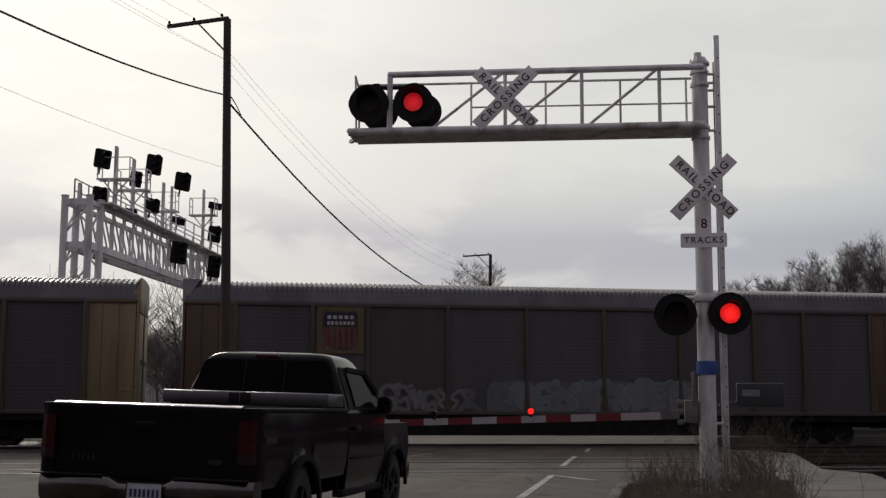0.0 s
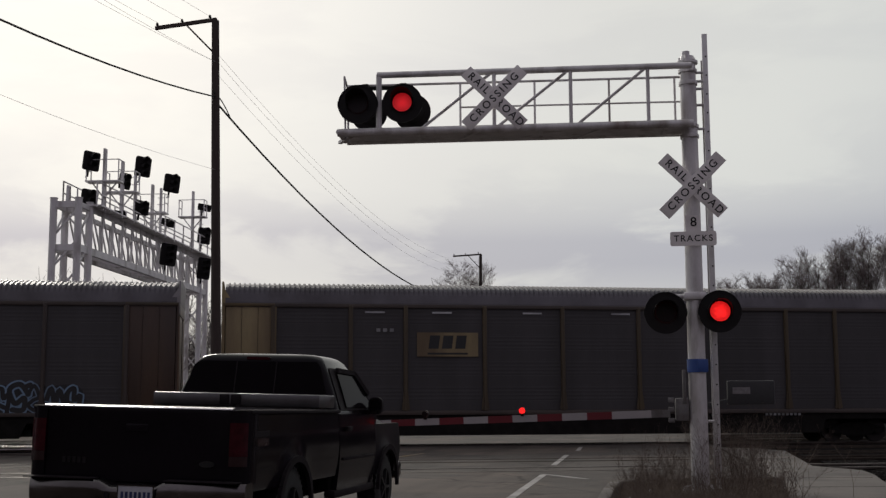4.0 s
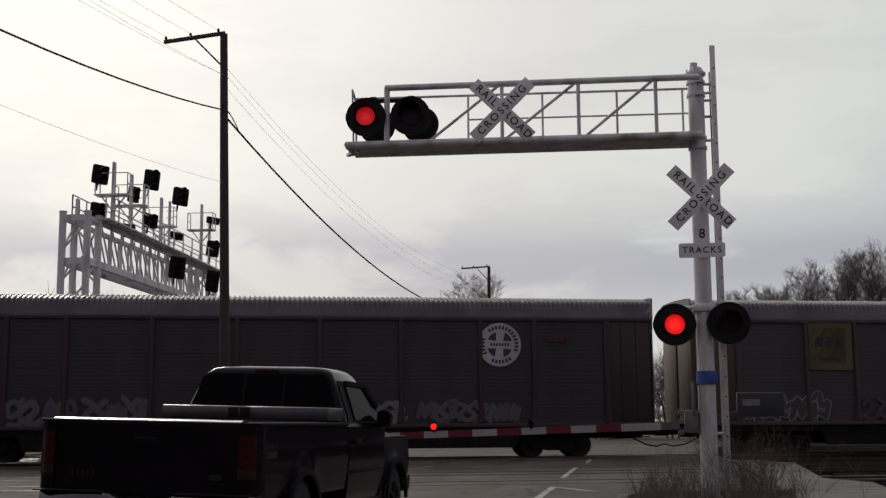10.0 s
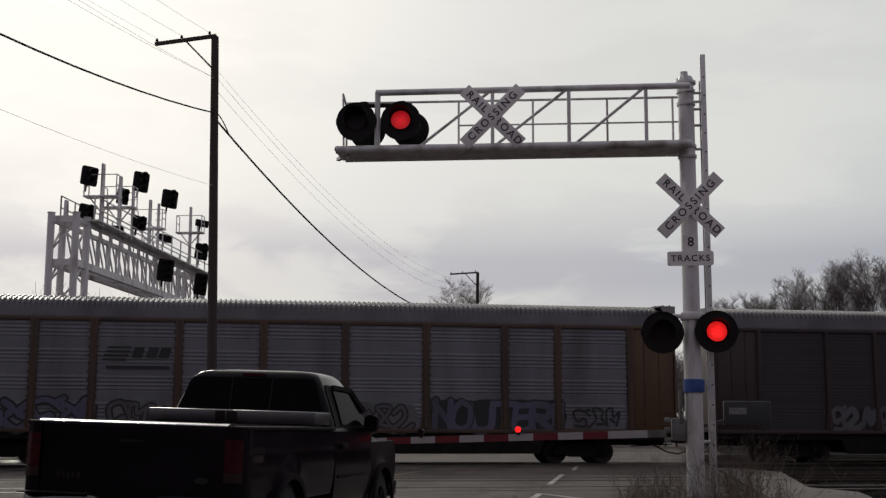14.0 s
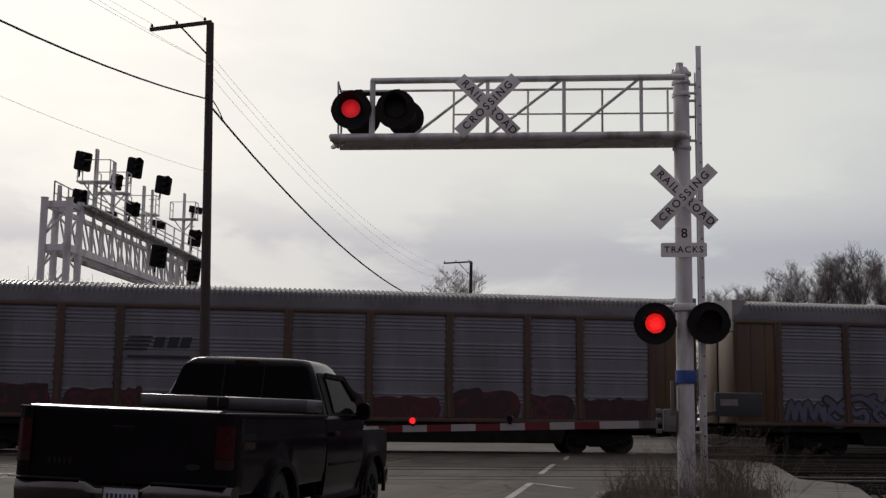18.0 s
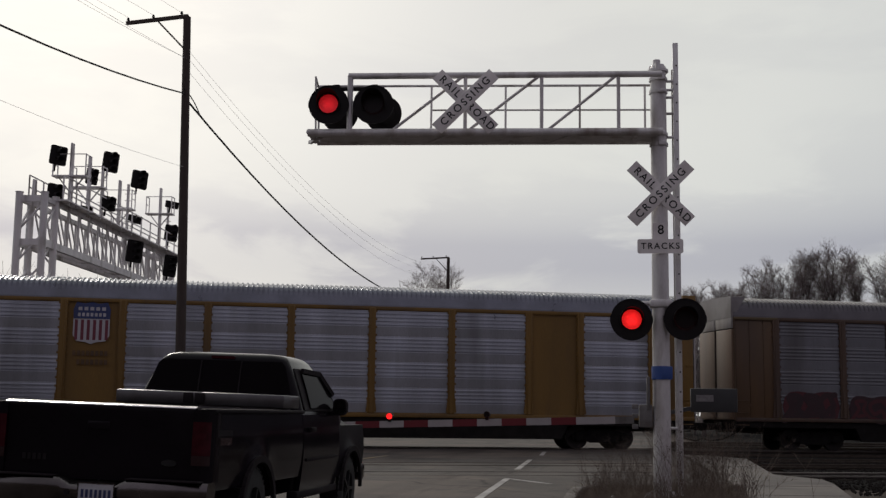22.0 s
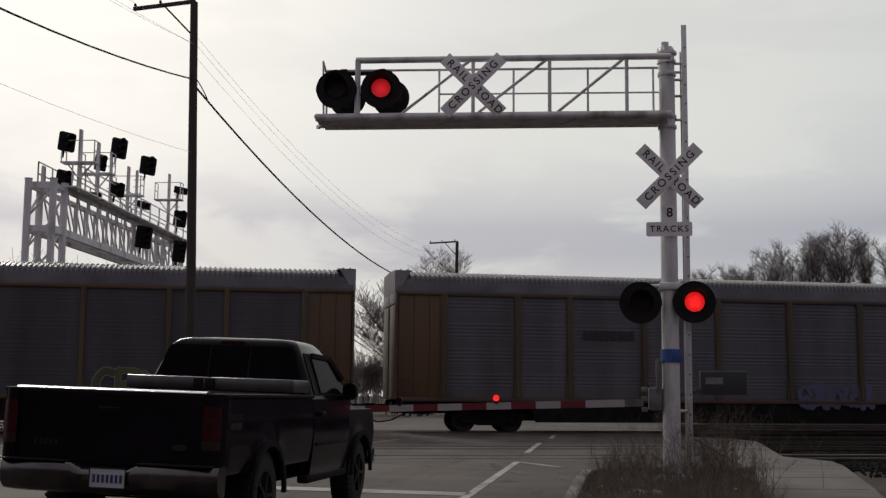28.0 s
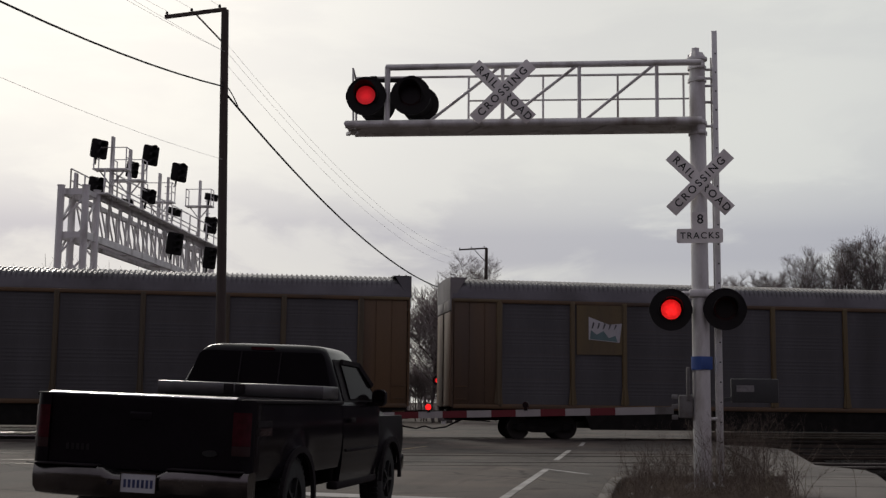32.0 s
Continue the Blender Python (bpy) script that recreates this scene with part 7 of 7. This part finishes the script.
    for s, n, z0, z1 in ((5.1, 0.2, 9.8, 12.3), (10.6, -0.3, 9.8, 12.6), (10.2, -0.2, 8.4, 9.8), (16.3, 0.2, 8.6, 12.6)):
        bar("signal_post", at(s, n, z0), at(s, n, z1), 0.11, 0.11)
        for k in range(int((z1 - z0) / 0.35)):
            bar("post_step", at(s, n - 0.17, z0 + 0.2 + k * 0.35), at(s, n + 0.17, z0 + 0.2 + k * 0.35), 0.03, 0.03)


signal_bridge()


def signal_head(x, y, z, w, h, lean=0.0):
    """A black signal head with a deep hooded backboard, looking along the tracks."""
    s = thing("railway_signal_head", pose(x, y, z, 4, lean or 4, 52), "black railway signal head with deep hoods on the signal bridge", "railway signal", "signal heads")
    bm = BM()
    prism(bm, rrect(w, h, min(w, h) * 0.12), "y", -0.05, 0.03)
    part("backboard", bm, M["black"], s)
    n = max(1, round(h / 0.36))
    for k in range(n):
        bm = BM()
        zz = (k - (n - 1) / 2) * 0.33
        seg = 14
        a = [(0.13 * math.cos(radians(-20 + 220 * i / seg)), zz + 0.13 * math.sin(radians(-20 + 220 * i / seg))) for i in range(seg + 1)]
        b = [(0.142 * math.cos(radians(-20 + 220 * i / seg)), zz + 0.142 * math.sin(radians(-20 + 220 * i / seg))) for i in range(seg + 1)]
        prism(bm, a + b[::-1], "y", -0.38, -0.05)
        part("hood", bm, M["black"], s)
    bm = BM()
    box(bm, (0, 0.13, 0), (w * 0.62, 0.24, h * 0.86), bevel=0.03)
    rod(bm, (0, 0.2, -h / 2 - 0.25), (0, 0.2, -h / 2 + 0.1), 0.05, n=8)
    part("case", bm, M["black"], s)
    bm = BM()
    beam(bm, (0, 0.2, -h / 2 - 0.2), (0.1, 0.55, -h / 2 - 0.22), 0.06, 0.06)
    part("bracket", bm, M["gantry"], s)


for x, y, z, w, h in ((-23.19, 47.2, 11.86, 0.66, 0.77), (-23.1, 52.3, 12.63, 0.7, 0.88), (-23.72, 57.3, 12.78, 0.78, 0.87), (-23.03, 52.1, 10.65, 0.66, 0.62),
                      (-23.12, 47.0, 10.26, 0.66, 0.62), (-23.94, 57.5, 10.78, 0.68, 0.38), (-23.6, 56.8, 9.05, 0.78, 1.05), (-24.09, 62.9, 12.47, 0.72, 0.36),
                      (-24.15, 63.1, 10.91, 0.7, 0.85), (-24.2, 63.3, 9.11, 0.7, 1.13), (-23.19, 50.1, 10.02, 0.42, 0.3), (-23.34, 50.9, 11.69, 0.5, 0.7)):
    signal_head(x, y, z, w * 1.12, h * 1.06)


# ---- bare winter trees, scrub and weeds ----
def skin(segs, sides=4):
    """Tapered bars (a, b, ra, rb) as one mesh."""
    v, f = [], []
    for a, b, ra, rb in segs:
        d = (b - a).normalized()
        u = d.orthogonal().normalized()
        w = d.cross(u)
        k = len(v)
        for p, r in ((a, ra), (b, rb)):
            for i in range(sides):
                t = 2 * math.pi * i / sides
                v.append(tuple(p + u * (r * math.cos(t)) + w * (r * math.sin(t))))
        for i in range(sides):
            j = (i + 1) % sides
            f.append((k + i, k + j, k + sides + j, k + sides + i))
    return v, f


def part_from(name, vf, material, parent, kind="", label=""):
    me = bpy.data.meshes.new(name)
    me.from_pydata(vf[0], [], vf[1])
    me.materials.append(material)
    ob = new(name, me)
    ob.parent = parent
    return tagged(ob, label, kind=kind)


def bare_tree(name, h, seed, spread=0.55, stems=1, label="", category="tree", levels=5, upright=0.5, airy=1.0, twig=(0.5, 0.75), crown="twig"):
    rnd = random.Random(seed)
    t = thing(name, pose(0, 0, 0), label, category, "bare winter trees")
    trunk, limbs, twigs = [], [], []

    def grow(p, d, length, r, lev):
        n = 3
        for k in range(n):
            q = p + d * (length / n)
            r2 = r * 0.86
            (trunk if lev == 0 else limbs if lev < 3 else twigs).append((p, q, r, r2))
            p, r = q, r2
            d = (d + Vector((rnd.gauss(0, 0.11), rnd.gauss(0, 0.11), rnd.gauss(0.05, 0.07)))).normalized()
            if lev < levels and (k > 0 or lev > 0):
                for _ in range(2):
                    if lev > 1 and rnd.random() > airy:
                        continue
                    a = rnd.uniform(0, 2 * math.pi)
                    side = Vector((math.cos(a), math.sin(a), upright * rnd.uniform(0.3, 1.3)))
                    nd = (d * (1 - spread) + side * spread).normalized()
                    grow(p, nd, length * rnd.uniform(*twig), max(0.008, r * rnd.uniform(0.42, 0.6)), lev + 1)
        if lev < levels:
            grow(p, d, length * 0.62, r * 0.8, lev + 1)

    for s in range(stems):
        a = rnd.uniform(0, 6.28)
        o = Vector((math.cos(a), math.sin(a), 0)) * (0.0 if stems == 1 else rnd.uniform(0.1, 0.6))
        grow(o + Vector((0, 0, -0.15)), Vector((o.x * 0.35, o.y * 0.35, 1)).normalized(), h * 0.34, h * 0.015 / (1 if stems == 1 else 1.6), 0)
    zs = sorted(b.z for _, b, _, _ in trunk + limbs + twigs)
    top = zs[int(len(zs) * 0.965)]
    k = h / top
    trunk, limbs, twigs = [[(a * k, b * k, ra * k, max(rb * k, 0.006)) for a, b, ra, rb in q] for q in (trunk, limbs, twigs)]
    n = len(trunk) // stems
    for q in range(stems):
        part_from("trunk", skin(trunk[q * n:(q + 1) * n], 7), M["bark"], t)
    part_from("branchwork", skin(limbs, 4), M["bark"], t, "stuff")
    part_from("crown", skin(twigs, 3), M[crown], t, "stuff")
    return t


def fan_tree(h, seed, bole, spread, limbs_n, label):
    """A slender bare tree: a clean trunk, upright limbs fanning out above it, fine twigs at their ends."""
    rnd = random.Random(seed)
    t = thing("bare_tree", pose(0, 0, 0), label, "tree", "bare winter trees")
    trunk, limbs, twigs = [], [], []

    def line(store, p, d, length, r, n, bend, lift):
        pts = []
        for _ in range(n):
            q = p + d * (length / n)
            store.append((p, q, r, r * 0.84))
            p, r = q, r * 0.84
            pts.append((p, d, r))
            d = (d + Vector((rnd.gauss(0, bend), rnd.gauss(0, bend), lift))).normalized()
        return pts

    def off(d, s):
        a = rnd.uniform(0, 2 * math.pi)
        return (d + Vector((math.cos(a), math.sin(a), 0.25)) * s).normalized()

    top = line(trunk, Vector((0, 0, -0.15)), Vector((0, 0, 1)), h * bole, h * 0.014, 5, 0.03, 0.05)
    heads = [top[-1]] * limbs_n + [top[-2]] * 3
    for p, d, r in heads:
        tilt = spread * rnd.uniform(0.15, 1.15)
        for i, (q, e, r2) in enumerate(line(limbs, p, off(d, tilt), h * (1 - bole) * rnd.uniform(0.82, 1.0) / (1 + 0.25 * tilt), r * 0.6, 7, 0.07, 0.05)):
            for _ in range(3 if i else 1):
                reach = h * 0.058 * rnd.uniform(0.7, 1.25) * (1.0 - 0.06 * i)
                for q2, e2, r3 in line(limbs, q, off(e, 0.85), reach, max(0.012, r2 * 0.42), 3, 0.14, 0.02):
                    for _ in range(2):
                        for q3, e3, r4 in line(twigs, q2, off(e2, 0.95), h * 0.036 * rnd.uniform(0.6, 1.3), 0.009, 2, 0.2, 0.03):
                            for _ in range(2):
                                line(twigs, q3, off(e3, 1.0), h * 0.02 * rnd.uniform(0.6, 1.3), 0.007, 1, 0.1, 0.0)
    part_from("trunk", skin(trunk, 7), M["bark"], t)
    part_from("branchwork", skin(limbs, 4), M["bark"], t, "stuff")
    part_from("crown", skin(twigs, 3), M["twig"], t, "stuff")
    return t


def place(base, items):
    for x, y, sc, rz in items:
        copy_thing(base, pose(x, y, -0.1, 0, 0, rz) @ Matrix.Diagonal((sc, sc, sc, 1)))


tall_a = fan_tree(17, 3, 0.64, 0.5, 8, "tall slender leafless winter tree with fine grey-brown twigs")
tall_b = fan_tree(16.5, 8, 0.68, 0.46, 7, "tall leafless winter tree with upright limbs")
tall_c = fan_tree(15.5, 15, 0.6, 0.6, 8, "leafless winter tree with a fanned crown")
round_tree = fan_tree(17.4, 22, 0.58, 1.15, 12, "leafless winter tree with a round spreading crown")
round_tree.matrix_basis = pose(-18.0, 124, -0.1, 0, 0, 95)
scrub_a = bare_tree("scrub_tree", 7, 21, 0.6, 3, "leafless scrub tree at the edge of the yard", "shrub", 4, airy=0.9)
scrub_b = bare_tree("scrub_tree", 6, 34, 0.62, 4, "leafless tangled scrub at the edge of the yard", "shrub", 4, airy=0.9)
rs = random.Random(77)
place(tall_a, [(21.6, 122, 1.06, 150), (27.6, 123, 1.05, 250), (33.4, 123, 1.05, 300)])
place(tall_b, [(18.9, 123, 1.06, 190), (24.6, 124, 1.08, 33), (30.4, 125, 1.1, 120), (37.4, 126, 1.1, 10)])
place(tall_c, [(7.8, 122, 0.92, 20), (10.8, 123, 0.95, 140), (13.6, 122, 0.93, 310), (9.4, 124, 0.93, 80), (12.3, 123, 0.94, 200), (17.1, 124, 1.1, 120), (20.4, 126, 1.08, 44), (26.1, 121, 1.1, 80), (29.2, 127, 1.12, 200)])
place(scrub_a, [(x, 88 + rs.uniform(-3, 6) + x * 0.25, rs.uniform(0.7, 1.1) * (0.62 if -36 < x < -16 else 1.0), rs.uniform(0, 360)) for x in range(-44, 44, 5)])
place(scrub_b, [(x + 2, 92 + rs.uniform(-3, 6) + x * 0.25, rs.uniform(0.8, 1.2) * (0.6 if -36 < x < -16 else 1.0), rs.uniform(0, 360)) for x in range(-44, 44, 5)])
place(scrub_b, [(-14.6, 84, 1.5, 50)])
gap_tree = bare_tree("bare_tree", 9.4, 52, 0.62, 2, "crooked leafless tree with dark forked limbs beyond the tracks", levels=3, upright=0.5, airy=0.85, crown="bark")
gap_tree.matrix_basis = pose(-29.4, 73, -0.1, 0, 0, 40)
place(gap_tree, [(-26.6, 71, 0.88, 160), (-33.6, 76, 0.95, 280), (-40.6, 79, 1.08, 60), (-37.4, 74, 1.0, 200)])
tall_a.matrix_basis = pose(15.3, 122, -0.1, 0, 0, 20) @ Matrix.Diagonal((0.97, 0.97, 0.97, 1))
tall_b.matrix_basis = pose(33.6, 128, -0.1, 0, 0, 80)
tall_c.matrix_basis = pose(36.0, 122, -0.1, 0, 0, 80)
scrub_a.matrix_basis = pose(-25.0, 72, -0.1)
scrub_b.matrix_basis = pose(-31.0, 74, -0.1)


def far_scrub():
    """The hazy edge of the wood along the horizon."""
    rnd = random.Random(9)
    segs = []
    for k in range(5200):
        x = rnd.uniform(-150, 180)
        y = 138 + rnd.uniform(0, 30) + x * 0.2
        h = 3.5 + 3 * (0.5 + 0.5 * noise.noise((x * 0.05, 3, 0))) * rnd.uniform(0.6, 1.3)
        p = Vector((x, y, -0.1))
        for _ in range(3):
            q = p + Vector((rnd.gauss(0, 0.5), rnd.gauss(0, 0.3), h / 3))
            segs.append((p, q, 0.06, 0.04))
            for _ in range(2):
                segs.append((q, q + Vector((rnd.gauss(0, 0.9), rnd.gauss(0, 0.4), rnd.uniform(0.3, 1.5))), 0.03, 0.012))
            p = q
    ob = part_from("far_scrub", skin(segs, 3), M["twig"], None, "stuff")
    tagged(ob, "distant belt of leafless scrub along the horizon", "scrub")


far_scrub()


def weeds():
    """Dead weeds and grass on the soil strip: a few tall branching stalks round the mast, low tufts elsewhere."""
    rnd = random.Random(4)
    stalks, blades = [], []

    def edge(y):
        return 1.72 + (y - 14) * 0.06

    def plant(x, y, tall, r, lean=0.2):
        p, d = Vector((x, y, 0.03)), Vector((rnd.gauss(0, lean), rnd.gauss(0, lean), 1)).normalized()
        n = 5
        for j in range(n):
            q = p + d * (tall / n)
            stalks.append((p, q, r, r * 0.82))
            for _ in range(3 if j > 1 else 1):
                e = (d * 0.9 + Vector((rnd.gauss(0, 0.6), rnd.gauss(0, 0.6), rnd.uniform(0, 0.5)))).normalized()
                m = q + e * rnd.uniform(0.08, 0.26) * min(1, tall + 0.2)
                stalks.append((q, m, r * 0.6, r * 0.35))
                for _ in range(3):
                    e2 = (e + Vector((rnd.gauss(0, 0.6), rnd.gauss(0, 0.6), rnd.gauss(0.15, 0.4)))).normalized()
                    stalks.append((m, m + e2 * rnd.uniform(0.03, 0.12), r * 0.45, r * 0.22))
            p, r = q, r * 0.82
            d = (d + Vector((rnd.gauss(0, 0.16), rnd.gauss(0, 0.16), 0))).normalized()

    for k in range(120):
        plant(rnd.gauss(1.3, 0.4), rnd.gauss(18.2, 0.9), rnd.uniform(0.5, 1.15), 0.0045)
    for k in range(46):
        plant(rnd.gauss(0.1, 0.3), rnd.gauss(18.6, 1.2), rnd.uniform(0.3, 0.8), 0.004)
    for k in range(300):
        y = rnd.uniform(13.0, 20.6)
        plant(rnd.uniform(-0.4, edge(y)), y, rnd.uniform(0.12, 0.4), 0.0032, 0.3)
    for k in range(40):
        plant(rnd.uniform(-0.4, 2.1), rnd.uniform(20.0, 20.8), rnd.uniform(0.2, 0.5), 0.0035, 0.3)
    tufts = [(rnd.uniform(-0.45, 1.8), rnd.uniform(12.6, 20.8), rnd.uniform(0.6, 1.5)) for _ in range(170)]
    for k in range(5200):
        tx, ty, ts = rnd.choice(tufts)
        x, y = tx + rnd.gauss(0, 0.11), ty + rnd.gauss(0, 0.14)
        if x > edge(y) or x < -0.5:
            continue
        h = rnd.uniform(0.04, 0.2) * ts
        p = Vector((x, y, 0.03))
        q = p + Vector((rnd.gauss(0, 0.06), rnd.gauss(0, 0.06), h * 0.7))
        blades.append((p, q, 0.0035, 0.003))
        blades.append((q, q + Vector((rnd.gauss(0, 0.07), rnd.gauss(0, 0.07), h * 0.25)), 0.003, 0.001))
    tagged(part_from("dead_weeds", skin(stalks, 3), M["weed"], None, "stuff"), "tangled dead brown weeds round the mast", "weeds")
    tagged(part_from("dead_grass", skin(blades, 3), M["straw"], None, "stuff"), "tufts of short dead grass on the soil strip", "grass")


weeds()


def litter(x, y, s, seed):
    rnd = random.Random(seed)
    bm = BM()
    bmesh.ops.create_icosphere(bm, subdivisions=2, radius=s)
    for v in bm.verts:
        k = 1 + 0.5 * noise.noise(v.co * (2.2 / s) + Vector((seed, 0, 0)))
        v.co = Vector((v.co.x * k * 1.4, v.co.y * k, max(-0.5 * s, v.co.z * k * 0.6)))
    ob = part("litter", bm, M["paper"], None, at=pose(x, y, 0.05 + s * 0.3, 0, 0, rnd.uniform(0, 180)))
    tagged(ob, "crumpled white plastic litter among weeds", "litter", "scraps of litter")


for i, (x, y, s) in enumerate(((0.18, 16.0, 0.09), (0.42, 16.1, 0.07), (0.02, 18.6, 0.05), (-0.3, 17.0, 0.05), (1.5, 17.0, 0.05))):
    litter(x, y, s, i)


# ---- what moves ----
def gone(t):
    """How far the train has rolled, in metres."""
    u = (t - 16) / 16
    return 7.4213 * t - 1.812 * u * u + 0.3486 * u ** 3 + 0.6203 * u ** 4


FLASH, LIT = 1.0968, 0.57


def lamp_rows(first, home):
    """Half-turns of a two-faced lamp insert: the bright face shows for half of each cycle."""
    lit = (((0.0 - LIT) % FLASH) < FLASH / 2) == first
    a = 0.0 if lit else 180.0
    rows = [(0.0, home @ pose(0, 0, 0, 0, 0, a))]
    for k in range(-1, 60):
        t = LIT + k * FLASH / 2
        if not 0.0 < t < 31.9:
            continue
        whole = round(t)
        if abs(t - whole) < 0.1:         # keep the quick turn clear of whole seconds
            t = whole + 0.1 if t > whole else whole - 0.01
        for d, b in ((-0.1, 0), (-0.0667, 60), (-0.0333, 120), (0.0, 180)):
            if t + d > 0.01:
                rows.append((t + d, home @ pose(0, 0, 0, 0, 0, a + b)))
        a = (a + 180) % 360
    rows.append((32.0, home @ pose(0, 0, 0, 0, 0, a)))
    return rows


def motions():
    for car, s0, sets in CARS:
        rows = []
        for k in range(33):
            p = ALONG * (s0 + gone(k)) + ACROSS * TRAIN
            rows.append((k, pose(p.x, p.y, RAIL_Z, 0, 0, math.degrees(PHI))))
        walk(car, rows)
        for w, a in sets:
            walk(w, [(k / 15, pose(a, 0, WHEEL_R, 0, math.degrees(gone(k / 15) / WHEEL_R), 0)) for k in range(481)])
    for insert, first, home in LAMPS:
        walk(insert, lamp_rows(first, home))


motions()
